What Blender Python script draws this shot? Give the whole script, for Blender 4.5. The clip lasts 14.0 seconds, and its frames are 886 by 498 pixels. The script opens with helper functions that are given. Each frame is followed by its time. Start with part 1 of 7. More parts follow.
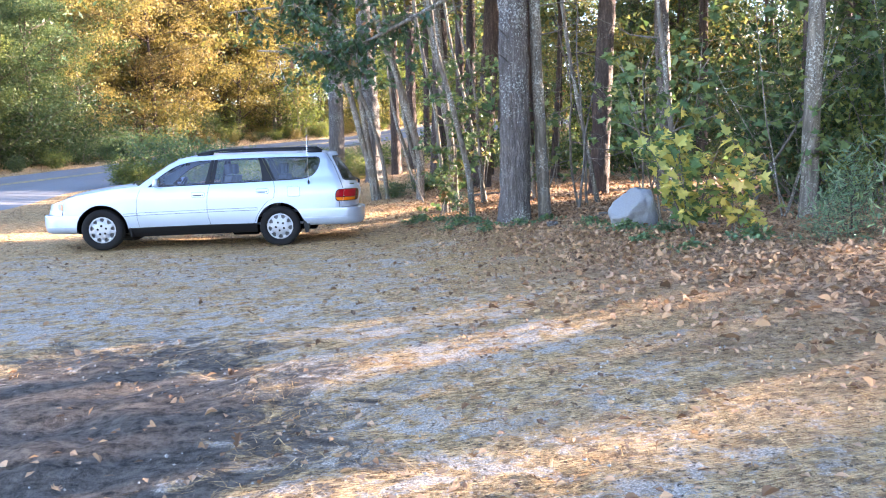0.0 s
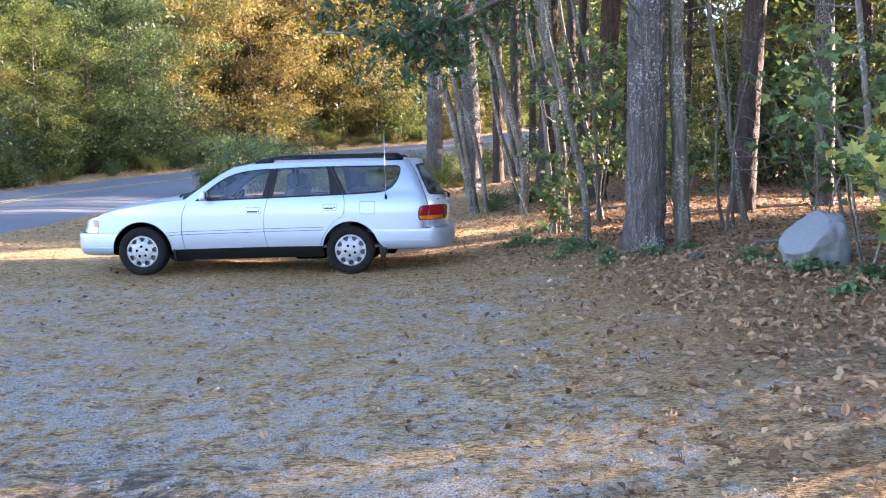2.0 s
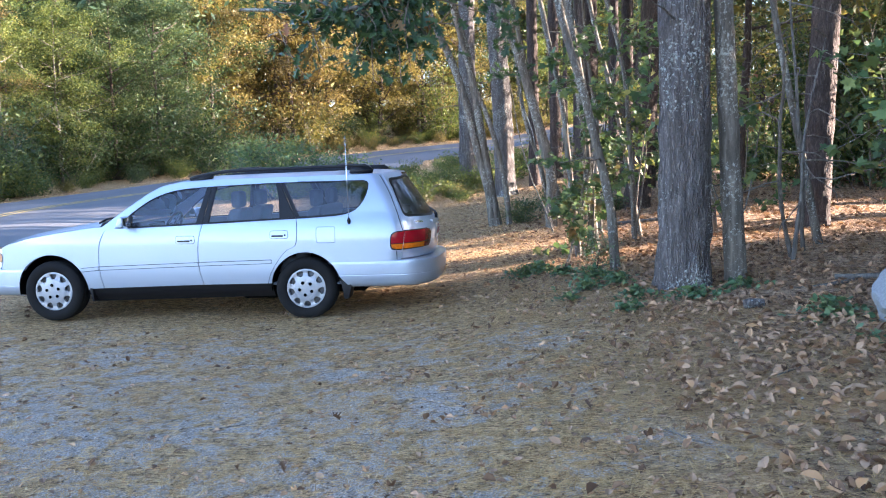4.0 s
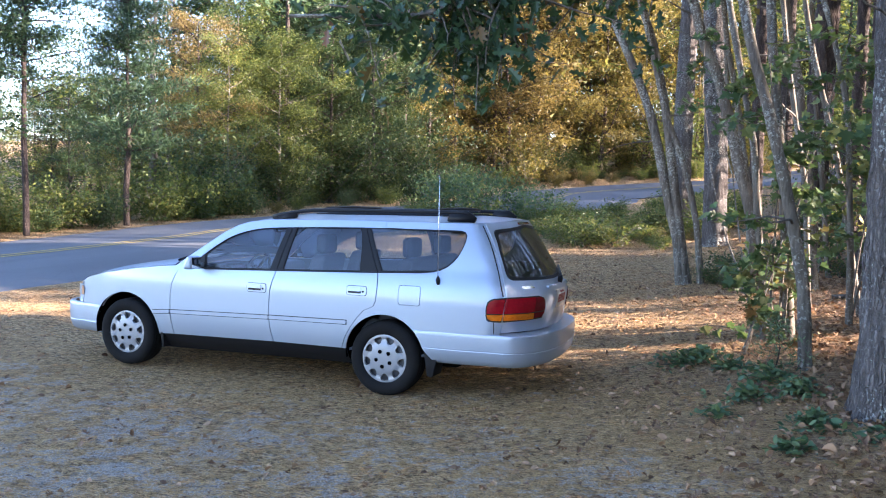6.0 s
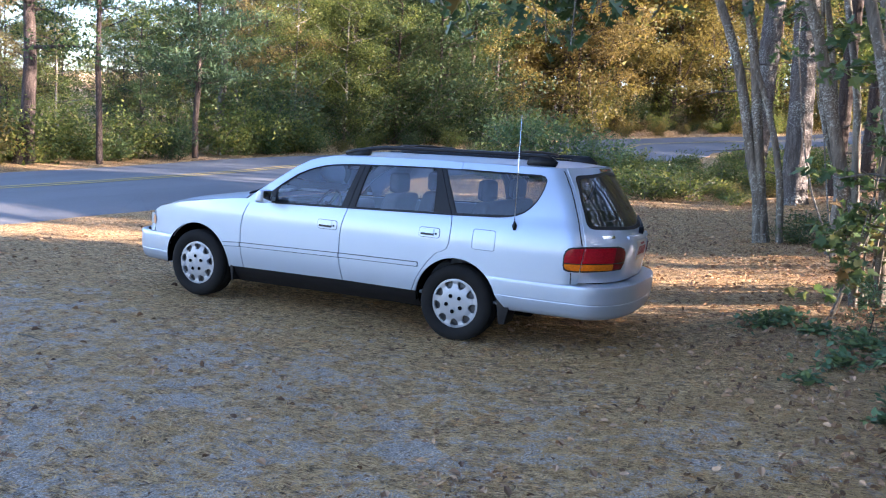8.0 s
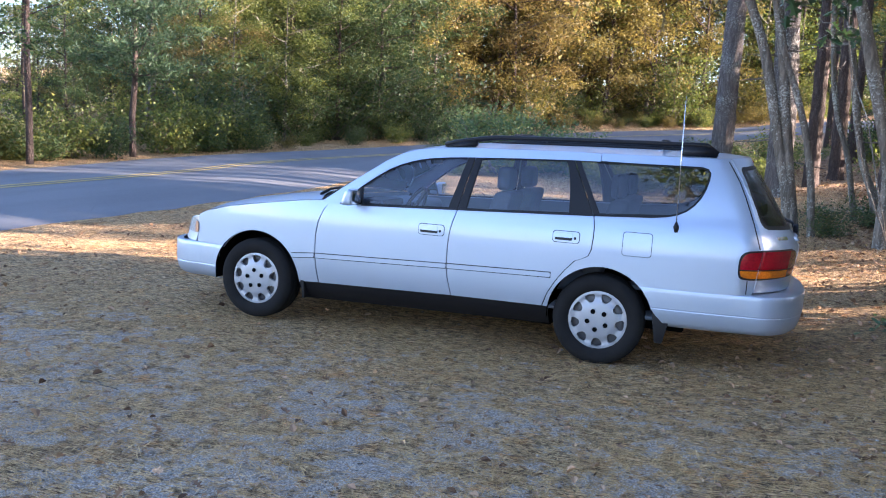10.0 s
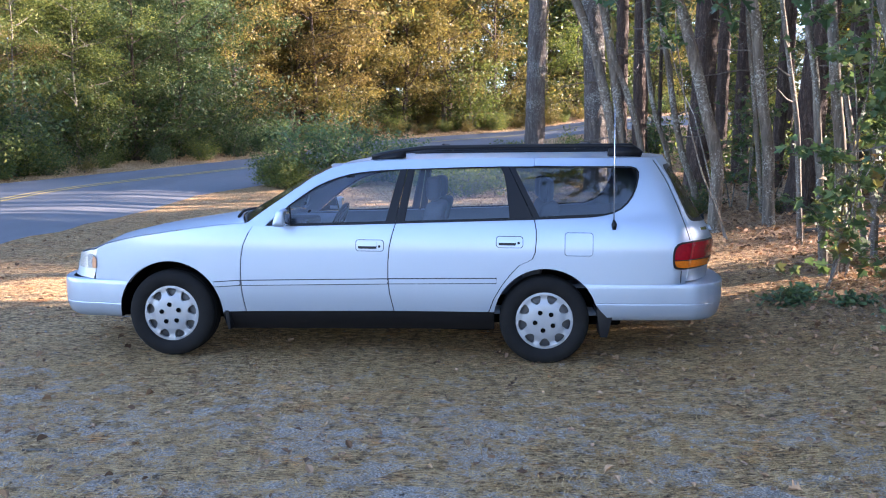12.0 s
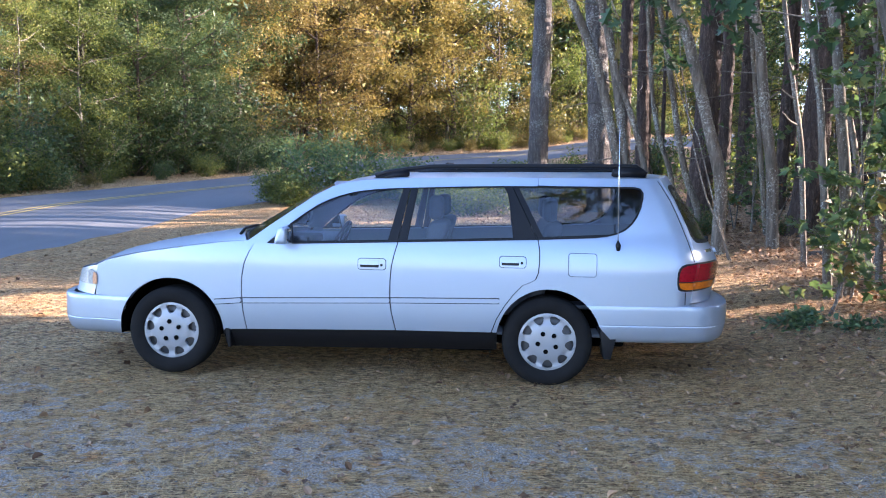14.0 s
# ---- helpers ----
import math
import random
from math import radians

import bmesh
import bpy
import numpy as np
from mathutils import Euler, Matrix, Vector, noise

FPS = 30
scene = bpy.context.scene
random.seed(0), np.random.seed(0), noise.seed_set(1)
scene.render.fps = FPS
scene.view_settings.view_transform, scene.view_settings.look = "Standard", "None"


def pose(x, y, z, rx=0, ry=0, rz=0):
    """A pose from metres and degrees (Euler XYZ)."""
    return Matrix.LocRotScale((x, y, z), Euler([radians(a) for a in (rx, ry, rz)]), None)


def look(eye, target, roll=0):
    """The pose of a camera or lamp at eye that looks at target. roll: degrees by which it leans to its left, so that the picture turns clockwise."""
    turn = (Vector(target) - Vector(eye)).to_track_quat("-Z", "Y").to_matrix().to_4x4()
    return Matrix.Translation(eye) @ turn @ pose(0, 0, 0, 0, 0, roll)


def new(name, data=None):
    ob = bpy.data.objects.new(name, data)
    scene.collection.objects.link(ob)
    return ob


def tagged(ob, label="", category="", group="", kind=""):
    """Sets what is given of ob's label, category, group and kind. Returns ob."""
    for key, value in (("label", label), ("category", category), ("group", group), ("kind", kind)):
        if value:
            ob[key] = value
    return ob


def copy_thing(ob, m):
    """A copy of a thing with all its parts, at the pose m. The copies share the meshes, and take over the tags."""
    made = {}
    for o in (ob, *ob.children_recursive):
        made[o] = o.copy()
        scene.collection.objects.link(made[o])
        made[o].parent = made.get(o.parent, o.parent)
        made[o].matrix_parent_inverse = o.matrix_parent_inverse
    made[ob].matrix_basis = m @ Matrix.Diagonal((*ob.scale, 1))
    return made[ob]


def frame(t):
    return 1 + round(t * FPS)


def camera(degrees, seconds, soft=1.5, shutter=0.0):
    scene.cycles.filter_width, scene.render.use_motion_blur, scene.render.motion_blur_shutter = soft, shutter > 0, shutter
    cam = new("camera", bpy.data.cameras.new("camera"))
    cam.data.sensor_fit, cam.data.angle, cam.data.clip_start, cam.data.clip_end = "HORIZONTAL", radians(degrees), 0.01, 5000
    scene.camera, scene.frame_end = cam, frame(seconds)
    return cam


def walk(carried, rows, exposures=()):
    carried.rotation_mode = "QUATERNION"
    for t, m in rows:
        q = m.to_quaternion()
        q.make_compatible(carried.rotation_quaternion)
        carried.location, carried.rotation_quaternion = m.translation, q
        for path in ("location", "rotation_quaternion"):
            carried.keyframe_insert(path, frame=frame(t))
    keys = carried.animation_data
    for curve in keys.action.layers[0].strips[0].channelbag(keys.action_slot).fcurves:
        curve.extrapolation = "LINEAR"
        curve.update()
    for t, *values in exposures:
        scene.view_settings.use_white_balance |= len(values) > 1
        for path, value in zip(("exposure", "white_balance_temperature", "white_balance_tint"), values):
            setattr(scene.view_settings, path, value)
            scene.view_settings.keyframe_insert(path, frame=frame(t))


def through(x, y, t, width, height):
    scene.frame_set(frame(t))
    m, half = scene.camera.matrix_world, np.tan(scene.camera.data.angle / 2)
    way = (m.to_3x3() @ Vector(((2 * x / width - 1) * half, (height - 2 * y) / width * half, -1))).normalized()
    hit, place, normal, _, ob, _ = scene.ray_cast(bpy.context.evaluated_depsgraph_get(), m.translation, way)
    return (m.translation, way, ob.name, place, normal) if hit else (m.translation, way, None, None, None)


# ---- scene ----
cam = camera(57.0, 14.0, soft=1.1, shutter=0.1)
PATH = [
    (0, (1.065, -12.589, 1.195), (1.289, -10.612, 0.991), -0.9),
    (0.5, (1.112, -11.957, 1.247), (1.345, -9.98, 1.055), -0.9),
    (1, (1.194, -11.328, 1.268), (1.425, -9.347, 1.118), -0.6),
    (1.5, (1.239, -10.704, 1.287), (1.273, -8.71, 1.128), -1.4),
    (2, (1.29, -10.072, 1.281), (1.263, -8.081, 1.091), -0.5),
    (2.2, (1.321, -9.844, 1.31), (1.273, -7.858, 1.082), -0.6),
    (4.3, (2.177, -7.464, 1.472), (1.952, -5.486, 1.279), -1.5),
    (4.5, (2.268, -7.25, 1.49), (1.961, -5.284, 1.291), -0.7),
    (5, (2.496, -6.782, 1.551), (1.991, -4.853, 1.399), 0.9),
    (5.5, (2.601, -6.301, 1.581), (2.051, -4.383, 1.439), 1.1),
    (6, (2.747, -5.886, 1.608), (2.035, -4.021, 1.486), 1.6),
    (6.5, (2.774, -5.737, 1.626), (2.013, -3.893, 1.483), 1.9),
    (7, (2.786, -5.726, 1.633), (2.021, -3.884, 1.482), 1.8),
    (7.5, (2.735, -5.727, 1.614), (1.965, -3.89, 1.438), 1.9),
    (8, (2.541, -5.736, 1.565), (1.709, -3.936, 1.304), 3.9),
    (8.5, (2.195, -5.595, 1.487), (1.301, -3.83, 1.199), 4.1),
    (8.7, (2.029, -5.53, 1.515), (1.132, -3.765, 1.227), 4.0),
    (10.8, (-0.026, -5.354, 1.363), (-0.412, -3.41, 1.101), 1.7),
    (11, (-0.145, -5.358, 1.366), (-0.479, -3.405, 1.092), 1.1),
    (11.5, (-0.255, -5.43, 1.387), (-0.401, -3.447, 1.171), 0.4),
    (12, (-0.301, -5.468, 1.393), (-0.443, -3.485, 1.177), 0.4),
    (12.5, (-0.315, -5.486, 1.379), (-0.456, -3.502, 1.175), 0.5),
    (13, (-0.309, -5.496, 1.38), (-0.452, -3.51, 1.2), 0.7),
    (13.5, (-0.303, -5.497, 1.385), (-0.448, -3.51, 1.216), 0.9),
    (14, (-0.308, -5.432, 1.395), (-0.456, -3.445, 1.224), 1.0),
]
walk(cam, [(t, look(eye, target, roll)) for t, eye, target, roll in PATH],
     exposures=[(0, 4.40, 6500, 25), (2, 3.95, 6350, 26), (4.3, 3.92, 6050, 23), (6, 3.62, 6100, 25), (8, 3.53, 6100, 26), (11, 3.58, 6120, 27), (14, 3.63, 5960, 26)])

# ---- world and sun ----
SUN_AZ, SUN_EL = radians(76), radians(15)
sun_dir = Vector((math.sin(SUN_AZ) * math.cos(SUN_EL), math.cos(SUN_AZ) * math.cos(SUN_EL), math.sin(SUN_EL)))
world = bpy.data.worlds.new("sky")
scene.world = world
world.use_nodes = True
wn = world.node_tree
sky = wn.nodes.new("ShaderNodeTexSky")
sky.sky_type, sky.sun_disc = "NISHITA", False
sky.sun_elevation, sky.sun_rotation = SUN_EL, SUN_AZ
sky.air_density, sky.dust_density, sky.ozone_density = 1.0, 0.4, 2.0
wn.nodes["Background"].inputs["Strength"].default_value = 0.09
wn.links.new(sky.outputs[0], wn.nodes["Background"].inputs["Color"])
sun = new("sun", bpy.data.lights.new("sun", "SUN"))
sun.data.energy, sun.data.angle, sun.data.color = 4.3, radians(0.6), (1.0, 0.86, 0.66)
sun.matrix_world = look(sun_dir * 60, (0, 0, 0))

# ---- materials ----
class Nodes:
    """A small builder of node materials."""

    def __init__(self, name):
        self.m = bpy.data.materials.new(name)
        self.m.use_nodes = True
        self.t = self.m.node_tree
        self.b = self.t.nodes["Principled BSDF"]
        self.out = self.t.nodes["Material Output"]
        self.pos = self.t.nodes.new("ShaderNodeTexCoord").outputs["Object"]

    def node(self, kind, **kw):
        n = self.t.nodes.new(kind)
        for k, v in kw.items():
            if k in n.inputs.keys():
                self.put(n.inputs[k], v)
        return n

    def put(self, socket, v):
        if isinstance(v, bpy.types.NodeSocket):
            self.t.links.new(v, socket)
        elif isinstance(v, tuple) and len(v) == 3 and socket.type == "RGBA":
            socket.default_value = (*v, 1)
        else:
            socket.default_value = v

    def noise(self, scale, detail=4.0, rough=0.55, vec=None, stretch=None, distort=0.0):
        v = self.pos if vec is None else vec
        if stretch:
            mp = self.node("ShaderNodeMapping")
            self.t.links.new(v, mp.inputs["Vector"])
            mp.inputs["Rotation"].default_value = stretch[1]
            mp.inputs["Scale"].default_value = stretch[0]
            v = mp.outputs[0]
        n = self.node("ShaderNodeTexNoise", Scale=scale, Detail=detail, Roughness=rough, Distortion=distort)
        self.t.links.new(v, n.inputs["Vector"])
        return n.outputs["Fac"]

    def voronoi(self, scale, feature="F1", vec=None):
        n = self.node("ShaderNodeTexVoronoi", Scale=scale)
        n.feature = feature
        self.t.links.new(self.pos if vec is None else vec, n.inputs["Vector"])
        return n

    def ramp(self, fac, *stops):
        n = self.node("ShaderNodeValToRGB")
        self.put(n.inputs[0], fac)
        e = n.color_ramp.elements
        while len(e) < len(stops):
            e.new(0.5)
        for el, (p, c) in zip(e, stops):
            el.position = p
            el.color = (*c, 1) if isinstance(c, tuple) else (c, c, c, 1)
        return n.outputs[0]

    def mix(self, fac, a, b, blend="MIX"):
        n = self.t.nodes.new("ShaderNodeMix")
        n.data_type, n.blend_type = "RGBA", blend
        self.put(n.inputs[0], fac)
        self.put(n.inputs[6], a)
        self.put(n.inputs[7], b)
        return n.outputs[2]

    def math(self, op, a, b=0.0, c=0.0):
        n = self.t.nodes.new("ShaderNodeMath")
        n.operation = op
        for s, v in zip(n.inputs, (a, b, c)):
            self.put(s, v)
        return n.outputs[0]

    def bump(self, height, strength=0.5, distance=0.01, base=None):
        n = self.node("ShaderNodeBump", Strength=strength, Distance=distance, Height=height)
        if base is not None:
            self.put(n.inputs["Normal"], base)
        self.put(self.b.inputs["Normal"], n.outputs[0])
        return n.outputs[0]

    def set(self, **kw):
        for k, v in kw.items():
            self.put(self.b.inputs[k.replace("_", " ")], v)
        return self.m

    def xyz(self):
        n = self.node("ShaderNodeSeparateXYZ")
        self.t.links.new(self.pos, n.inputs[0])
        return n.outputs

    def rand(self):
        return self.t.nodes.new("ShaderNodeNewGeometry").outputs["Random Per Island"]

    def orand(self):
        return self.t.nodes.new("ShaderNodeObjectInfo").outputs["Random"]


def plain(name, color, rough=0.6, metal=0.0, vary=0.25, scale=30.0, bump=0.0, **kw):
    n = Nodes(name)
    f = n.noise(scale, 5)
    g = n.noise(scale * 0.13, 3)
    dark = tuple(c * (1 - vary) for c in color)
    light = tuple(min(1, c * (1 + vary * 0.6)) for c in color)
    c = n.mix(g, dark, light)
    c = n.mix(n.math("MULTIPLY", f, 0.5), c, n.mix(f, light, dark))
    n.set(Base_Color=c, Roughness=rough, Metallic=metal, **kw)
    if bump:
        n.bump(f, bump, 0.004)
    return n.m


def leaf_mat(name, *stops, through=0.45, rough=0.5):
    """Leaf colours, one for each leaf, shifted a little from tree to tree; light passes through."""
    n = Nodes(name)
    r = n.rand()
    f = n.math("ADD", n.math("MULTIPLY", r, 0.8), n.math("MULTIPLY", n.orand(), 0.2))
    c = n.ramp(f, *stops)
    n.set(Base_Color=c, Roughness=rough)
    n.b.inputs["Specular IOR Level"].default_value = 0.3
    tr = n.node("ShaderNodeBsdfTranslucent", Color=n.mix(0.35, c, (0.9, 0.8, 0.25), "MULTIPLY"))
    n.put(tr.inputs["Color"], n.mix(1.0, c, (1.2, 1.15, 0.85), "MULTIPLY"))
    mx = n.node("ShaderNodeMixShader")
    mx.inputs[0].default_value = through
    n.t.links.new(n.b.outputs[0], mx.inputs[1])
    n.t.links.new(tr.outputs[0], mx.inputs[2])
    n.t.links.new(mx.outputs[0], n.out.inputs["Surface"])
    return n.m


def bark_mat(name, dark, light, lichen, furrow=14.0, lich=0.5, depth=0.02, plates=0.0):
    """Bark: vertical furrows, or with plates the cracked plates of an old pine; pale lichen in spots."""
    n = Nodes(name)
    f = n.noise(furrow, 5, 0.6, stretch=((1, 1, 0.16), (0, 0, 0)), distort=0.4)
    g = n.noise(furrow * 4, 4, 0.6, stretch=((1, 1, 0.4), (0, 0, 0)))
    c = n.ramp(f, (0.36, tuple(v * 0.45 for v in dark)), (0.5, dark), (0.66, light))
    c = n.mix(n.math("MULTIPLY", g, 0.5), c, light)
    h = n.math("ADD", n.math("MULTIPLY", f, 1.0), n.math("MULTIPLY", g, 0.25))
    if plates:
        mp = n.node("ShaderNodeMapping")
        n.t.links.new(n.pos, mp.inputs["Vector"])
        mp.inputs["Scale"].default_value = (1, 1, 0.2)
        wv = n.node("ShaderNodeTexNoise", Scale=14.0, Detail=4.0)
        n.t.links.new(n.pos, wv.inputs["Vector"])
        ad = n.node("ShaderNodeVectorMath")
        ad.operation = "MULTIPLY_ADD"
        n.t.links.new(wv.outputs["Color"], ad.inputs[0])
        ad.inputs[1].default_value = (0.05, 0.05, 0.05)
        n.t.links.new(mp.outputs[0], ad.inputs[2])
        v = n.voronoi(plates, "DISTANCE_TO_EDGE", ad.outputs[0])
        cut = n.ramp(v.outputs["Distance"], (0.0, 0.0), (0.30, 1.0))
        c = n.mix(n.math("MULTIPLY", n.math("SUBTRACT", 1.0, cut), 0.6), c, tuple(q * 0.5 for q in dark))
        h = n.math("ADD", n.math("MULTIPLY", cut, 0.7), n.math("MULTIPLY", h, 0.8))
    spots = n.math("MULTIPLY", n.noise(32, 5, 0.75), n.math("ADD", n.noise(1.1, 2), 0.45))
    lf = n.ramp(spots, (lich, 0.0), (lich + 0.07, 0.85))
    c = n.mix(lf, c, lichen)
    n.set(Base_Color=c, Roughness=0.9)
    n.b.inputs["Specular IOR Level"].default_value = 0.2
    n.bump(h, 1.0, depth)
    return n.m


def ground_mat():
    n = Nodes("needle_covered_sand")
    x, y, z = n.xyz()
    big = n.noise(0.45, 4, 0.6, distort=0.6)
    mid = n.noise(3.4, 9, 0.75, distort=0.6)
    small = n.noise(9.0, 6, 0.75, distort=0.3)
    clot = n.noise(13, 6, 0.75, distort=0.3)
    fine = n.noise(90, 4, 0.75)
    grit = n.voronoi(105)
    nee1 = n.noise(130, 2, 0.6, stretch=((0.11, 1.3, 1), (0, 0, 0.5)), distort=0.4)
    nee2 = n.noise(142, 2, 0.6, stretch=((0.11, 1.3, 1), (0, 0, -0.6)), distort=0.4)
    nee3 = n.noise(124, 2, 0.6, stretch=((0.11, 1.3, 1), (0, 0, 1.6)), distort=0.4)
    nee = n.math("MAXIMUM", n.math("MAXIMUM", nee1, nee2), nee3)
    sand = n.mix(n.ramp(fine, (0.36, 0.0), (0.62, 1.0)), (0.34, 0.30, 0.262), (0.96, 0.84, 0.735))
    sand = n.mix(n.ramp(grit.outputs["Distance"], (0.40, 0.0), (0.64, 0.5)), sand, (0.10, 0.09, 0.082))
    sand = n.mix(n.ramp(clot, (0.38, 0.5), (0.48, 0.0)), sand, (0.17, 0.14, 0.105))
    needles = n.ramp(nee, (0.47, (0.035, 0.020, 0.012)), (0.525, (0.30, 0.165, 0.072)), (0.575, (0.72, 0.45, 0.205)), (0.67, (0.95, 0.70, 0.40)))
    needles = n.mix(n.ramp(clot, (0.38, 0.8), (0.52, 0.0)), needles, (0.11, 0.072, 0.042))
    needles = n.mix(n.ramp(n.noise(2.6, 5, 0.65, distort=0.5), (0.52, 0.0), (0.68, 0.6)), needles, n.mix(1.0, needles, (0.88, 0.72, 0.60), "MULTIPLY"))
    needles = n.mix(n.ramp(n.noise(3.7, 4, 0.7), (0.56, 0.0), (0.68, 0.6)), needles, n.mix(1.0, needles, (1.15, 0.80, 0.50), "MULTIPLY"))
    wood = n.ramp(n.noise(16, 5, 0.7), (0.36, (0.10, 0.058, 0.036)), (0.5, (0.40, 0.25, 0.15)), (0.66, (0.68, 0.47, 0.29)))
    cover = n.math("ADD", n.math("MULTIPLY", mid, 0.62), n.math("MULTIPLY", small, 0.38))
    cover = n.math("ADD", cover, n.math("MULTIPLY", n.math("SUBTRACT", nee, 0.57), 0.25))
    cover = n.math("ADD", cover, n.math("MULTIPLY", n.math("SUBTRACT", big, 0.5), 0.16))
    cover = n.math("ADD", cover, n.math("MULTIPLY", n.math("SUBTRACT", n.noise(1.5, 6, 0.65, distort=1.0), 0.5), 0.24))
    east = n.node("ShaderNodeMapRange", Value=x)
    east.inputs[1].default_value, east.inputs[2].default_value = 1.4, 3.6
    east.inputs[3].default_value, east.inputs[4].default_value = 0.0, 0.09
    north = n.node("ShaderNodeMapRange", Value=y)
    north.inputs[1].default_value, north.inputs[2].default_value = -1.4, 0.8
    north.inputs[3].default_value, north.inputs[4].default_value = 0.0, 0.14
    cover = n.math("ADD", n.math("ADD", cover, east.outputs[0]), north.outputs[0])
    cv = n.ramp(cover, (0.468, 0.0), (0.520, 1.0))
    c = n.mix(cv, sand, needles)
    w = n.node("ShaderNodeMapRange", Value=n.math("ADD", x, n.math("ADD", n.math("MULTIPLY", big, 4.0), n.math("MULTIPLY", small, 1.5))))
    w.inputs[1].default_value, w.inputs[2].default_value = 4.7, 6.9
    c = n.mix(w.outputs[0], c, wood)
    c = n.mix(n.ramp(n.noise(34, 3, 0.6), (0.60, 0.0), (0.66, 0.85)), c, (0.06, 0.042, 0.028))
    c = n.mix(n.ramp(n.noise(5.5, 5, 0.7, distort=0.8), (0.64, 0.0), (0.72, 0.7)), c, (0.10, 0.075, 0.055))
    dx, dy = n.math("SUBTRACT", x, -0.4), n.math("SUBTRACT", y, -8.9)
    rr = n.math("SQRT", n.math("ADD", n.math("MULTIPLY", dx, dx), n.math("MULTIPLY", n.math("MULTIPLY", dy, dy), 0.42)))
    blot = n.math("ADD", n.math("MULTIPLY", n.noise(2.6, 9, 0.78, distort=1.2), 2.4), n.math("MULTIPLY", clot, 0.8))
    mud = n.ramp(n.math("SUBTRACT", n.math("SUBTRACT", blot, 0.72), n.math("MULTIPLY", rr, 0.56)), (0.03, 0.0), (0.26, 0.97))
    c = n.mix(mud, c, n.mix(n.ramp(clot, (0.36, 0.0), (0.62, 1.0)), (0.014, 0.012, 0.012), (0.17, 0.142, 0.12)))
    n.set(Base_Color=c, Roughness=0.93)
    n.b.inputs["Specular IOR Level"].default_value = 0.2
    h = n.math("ADD", n.math("MULTIPLY", nee, 0.6), n.math("ADD", n.math("MULTIPLY", fine, 0.3), n.math("MULTIPLY", clot, 1.4)))
    h = n.math("ADD", h, n.math("ADD", n.math("MULTIPLY", small, 2.0), n.math("MULTIPLY", mid, 1.4)))
    h = n.math("SUBTRACT", h, n.math("MULTIPLY", grit.outputs["Distance"], 0.35))
    n.bump(h, 1.0, 0.055)
    return n.m


def asphalt_mat():
    n = Nodes("worn_asphalt")
    f = n.noise(180, 3, 0.7)
    g = n.noise(0.8, 4, 0.6, stretch=((1, 0.25, 1), (0, 0, 0)))
    v = n.voronoi(1.1, "DISTANCE_TO_EDGE", None)
    crack = n.ramp(n.math("ADD", v.outputs["Distance"], n.math("MULTIPLY", n.noise(6, 3), 0.02)), (0.0, 1.0), (0.016, 0.0))
    c = n.mix(f, (0.075, 0.08, 0.088), (0.175, 0.18, 0.192))
    c = n.mix(n.math("MULTIPLY", n.ramp(g, (0.40, 0.0), (0.62, 1.0)), 0.55), c, (0.085, 0.088, 0.096))
    c = n.mix(n.math("MULTIPLY", crack, 0.5), c, (0.03, 0.03, 0.03))
    n.set(Base_Color=c, Roughness=0.85)
    n.bump(f, 0.5, 0.004)
    return n.m


M_GROUND, M_ASPHALT = ground_mat(), asphalt_mat()
M_LINE = plain("worn_yellow_line", (0.50, 0.36, 0.10), 0.8, vary=0.5, scale=40)
M_PINE = bark_mat("pine_bark", (0.105, 0.090, 0.084), (0.23, 0.205, 0.195), (0.40, 0.415, 0.385), 22, 0.545, 0.022, 42.0)
M_PINE_FAR = bark_mat("dark_pine_bark", (0.065, 0.048, 0.042), (0.145, 0.108, 0.095), (0.22, 0.23, 0.21), 20, 0.62, 0.02, 40.0)
M_MAPLE = bark_mat("grey_maple_bark", (0.088, 0.074, 0.060), (0.18, 0.154, 0.125), (0.33, 0.325, 0.285), 24, 0.51, 0.006)
M_DEAD = bark_mat("bleached_dead_wood", (0.085, 0.074, 0.064), (0.18, 0.16, 0.14), (0.24, 0.245, 0.225), 30, 0.6, 0.004)
M_GREEN = leaf_mat("green_leaves", (0.0, (0.020, 0.044, 0.019)), (0.45, (0.044, 0.079, 0.032)), (0.8, (0.085, 0.114, 0.042)), (1.0, (0.177, 0.184, 0.064)))
M_OLIVE = leaf_mat("olive_gold_leaves", (0.0, (0.039, 0.055, 0.019)), (0.4, (0.092, 0.100, 0.031)), (0.75, (0.190, 0.158, 0.045)), (1.0, (0.289, 0.220, 0.072)))
M_YGREEN = leaf_mat("yellow_green_leaves", (0.0, (0.036, 0.065, 0.019)), (0.4, (0.085, 0.117, 0.031)), (0.75, (0.176, 0.196, 0.050)), (1.0, (0.292, 0.289, 0.094)))
M_GOLD = leaf_mat("golden_leaves", (0.0, (0.052, 0.056, 0.021)), (0.3, (0.116, 0.097, 0.031)), (0.65, (0.208, 0.166, 0.047)), (0.9, (0.289, 0.242, 0.085)), (1.0, (0.231, 0.139, 0.052)))
M_ORANGE = leaf_mat("orange_leaves", (0.0, (0.063, 0.060, 0.028)), (0.35, (0.152, 0.116, 0.043)), (0.7, (0.254, 0.187, 0.068)), (1.0, (0.325, 0.270, 0.137)))
M_NEEDLE = leaf_mat("pine_needles", (0.0, (0.026, 0.055, 0.030)), (0.6, (0.055, 0.098, 0.048)), (1.0, (0.12, 0.165, 0.075)), through=0.35)
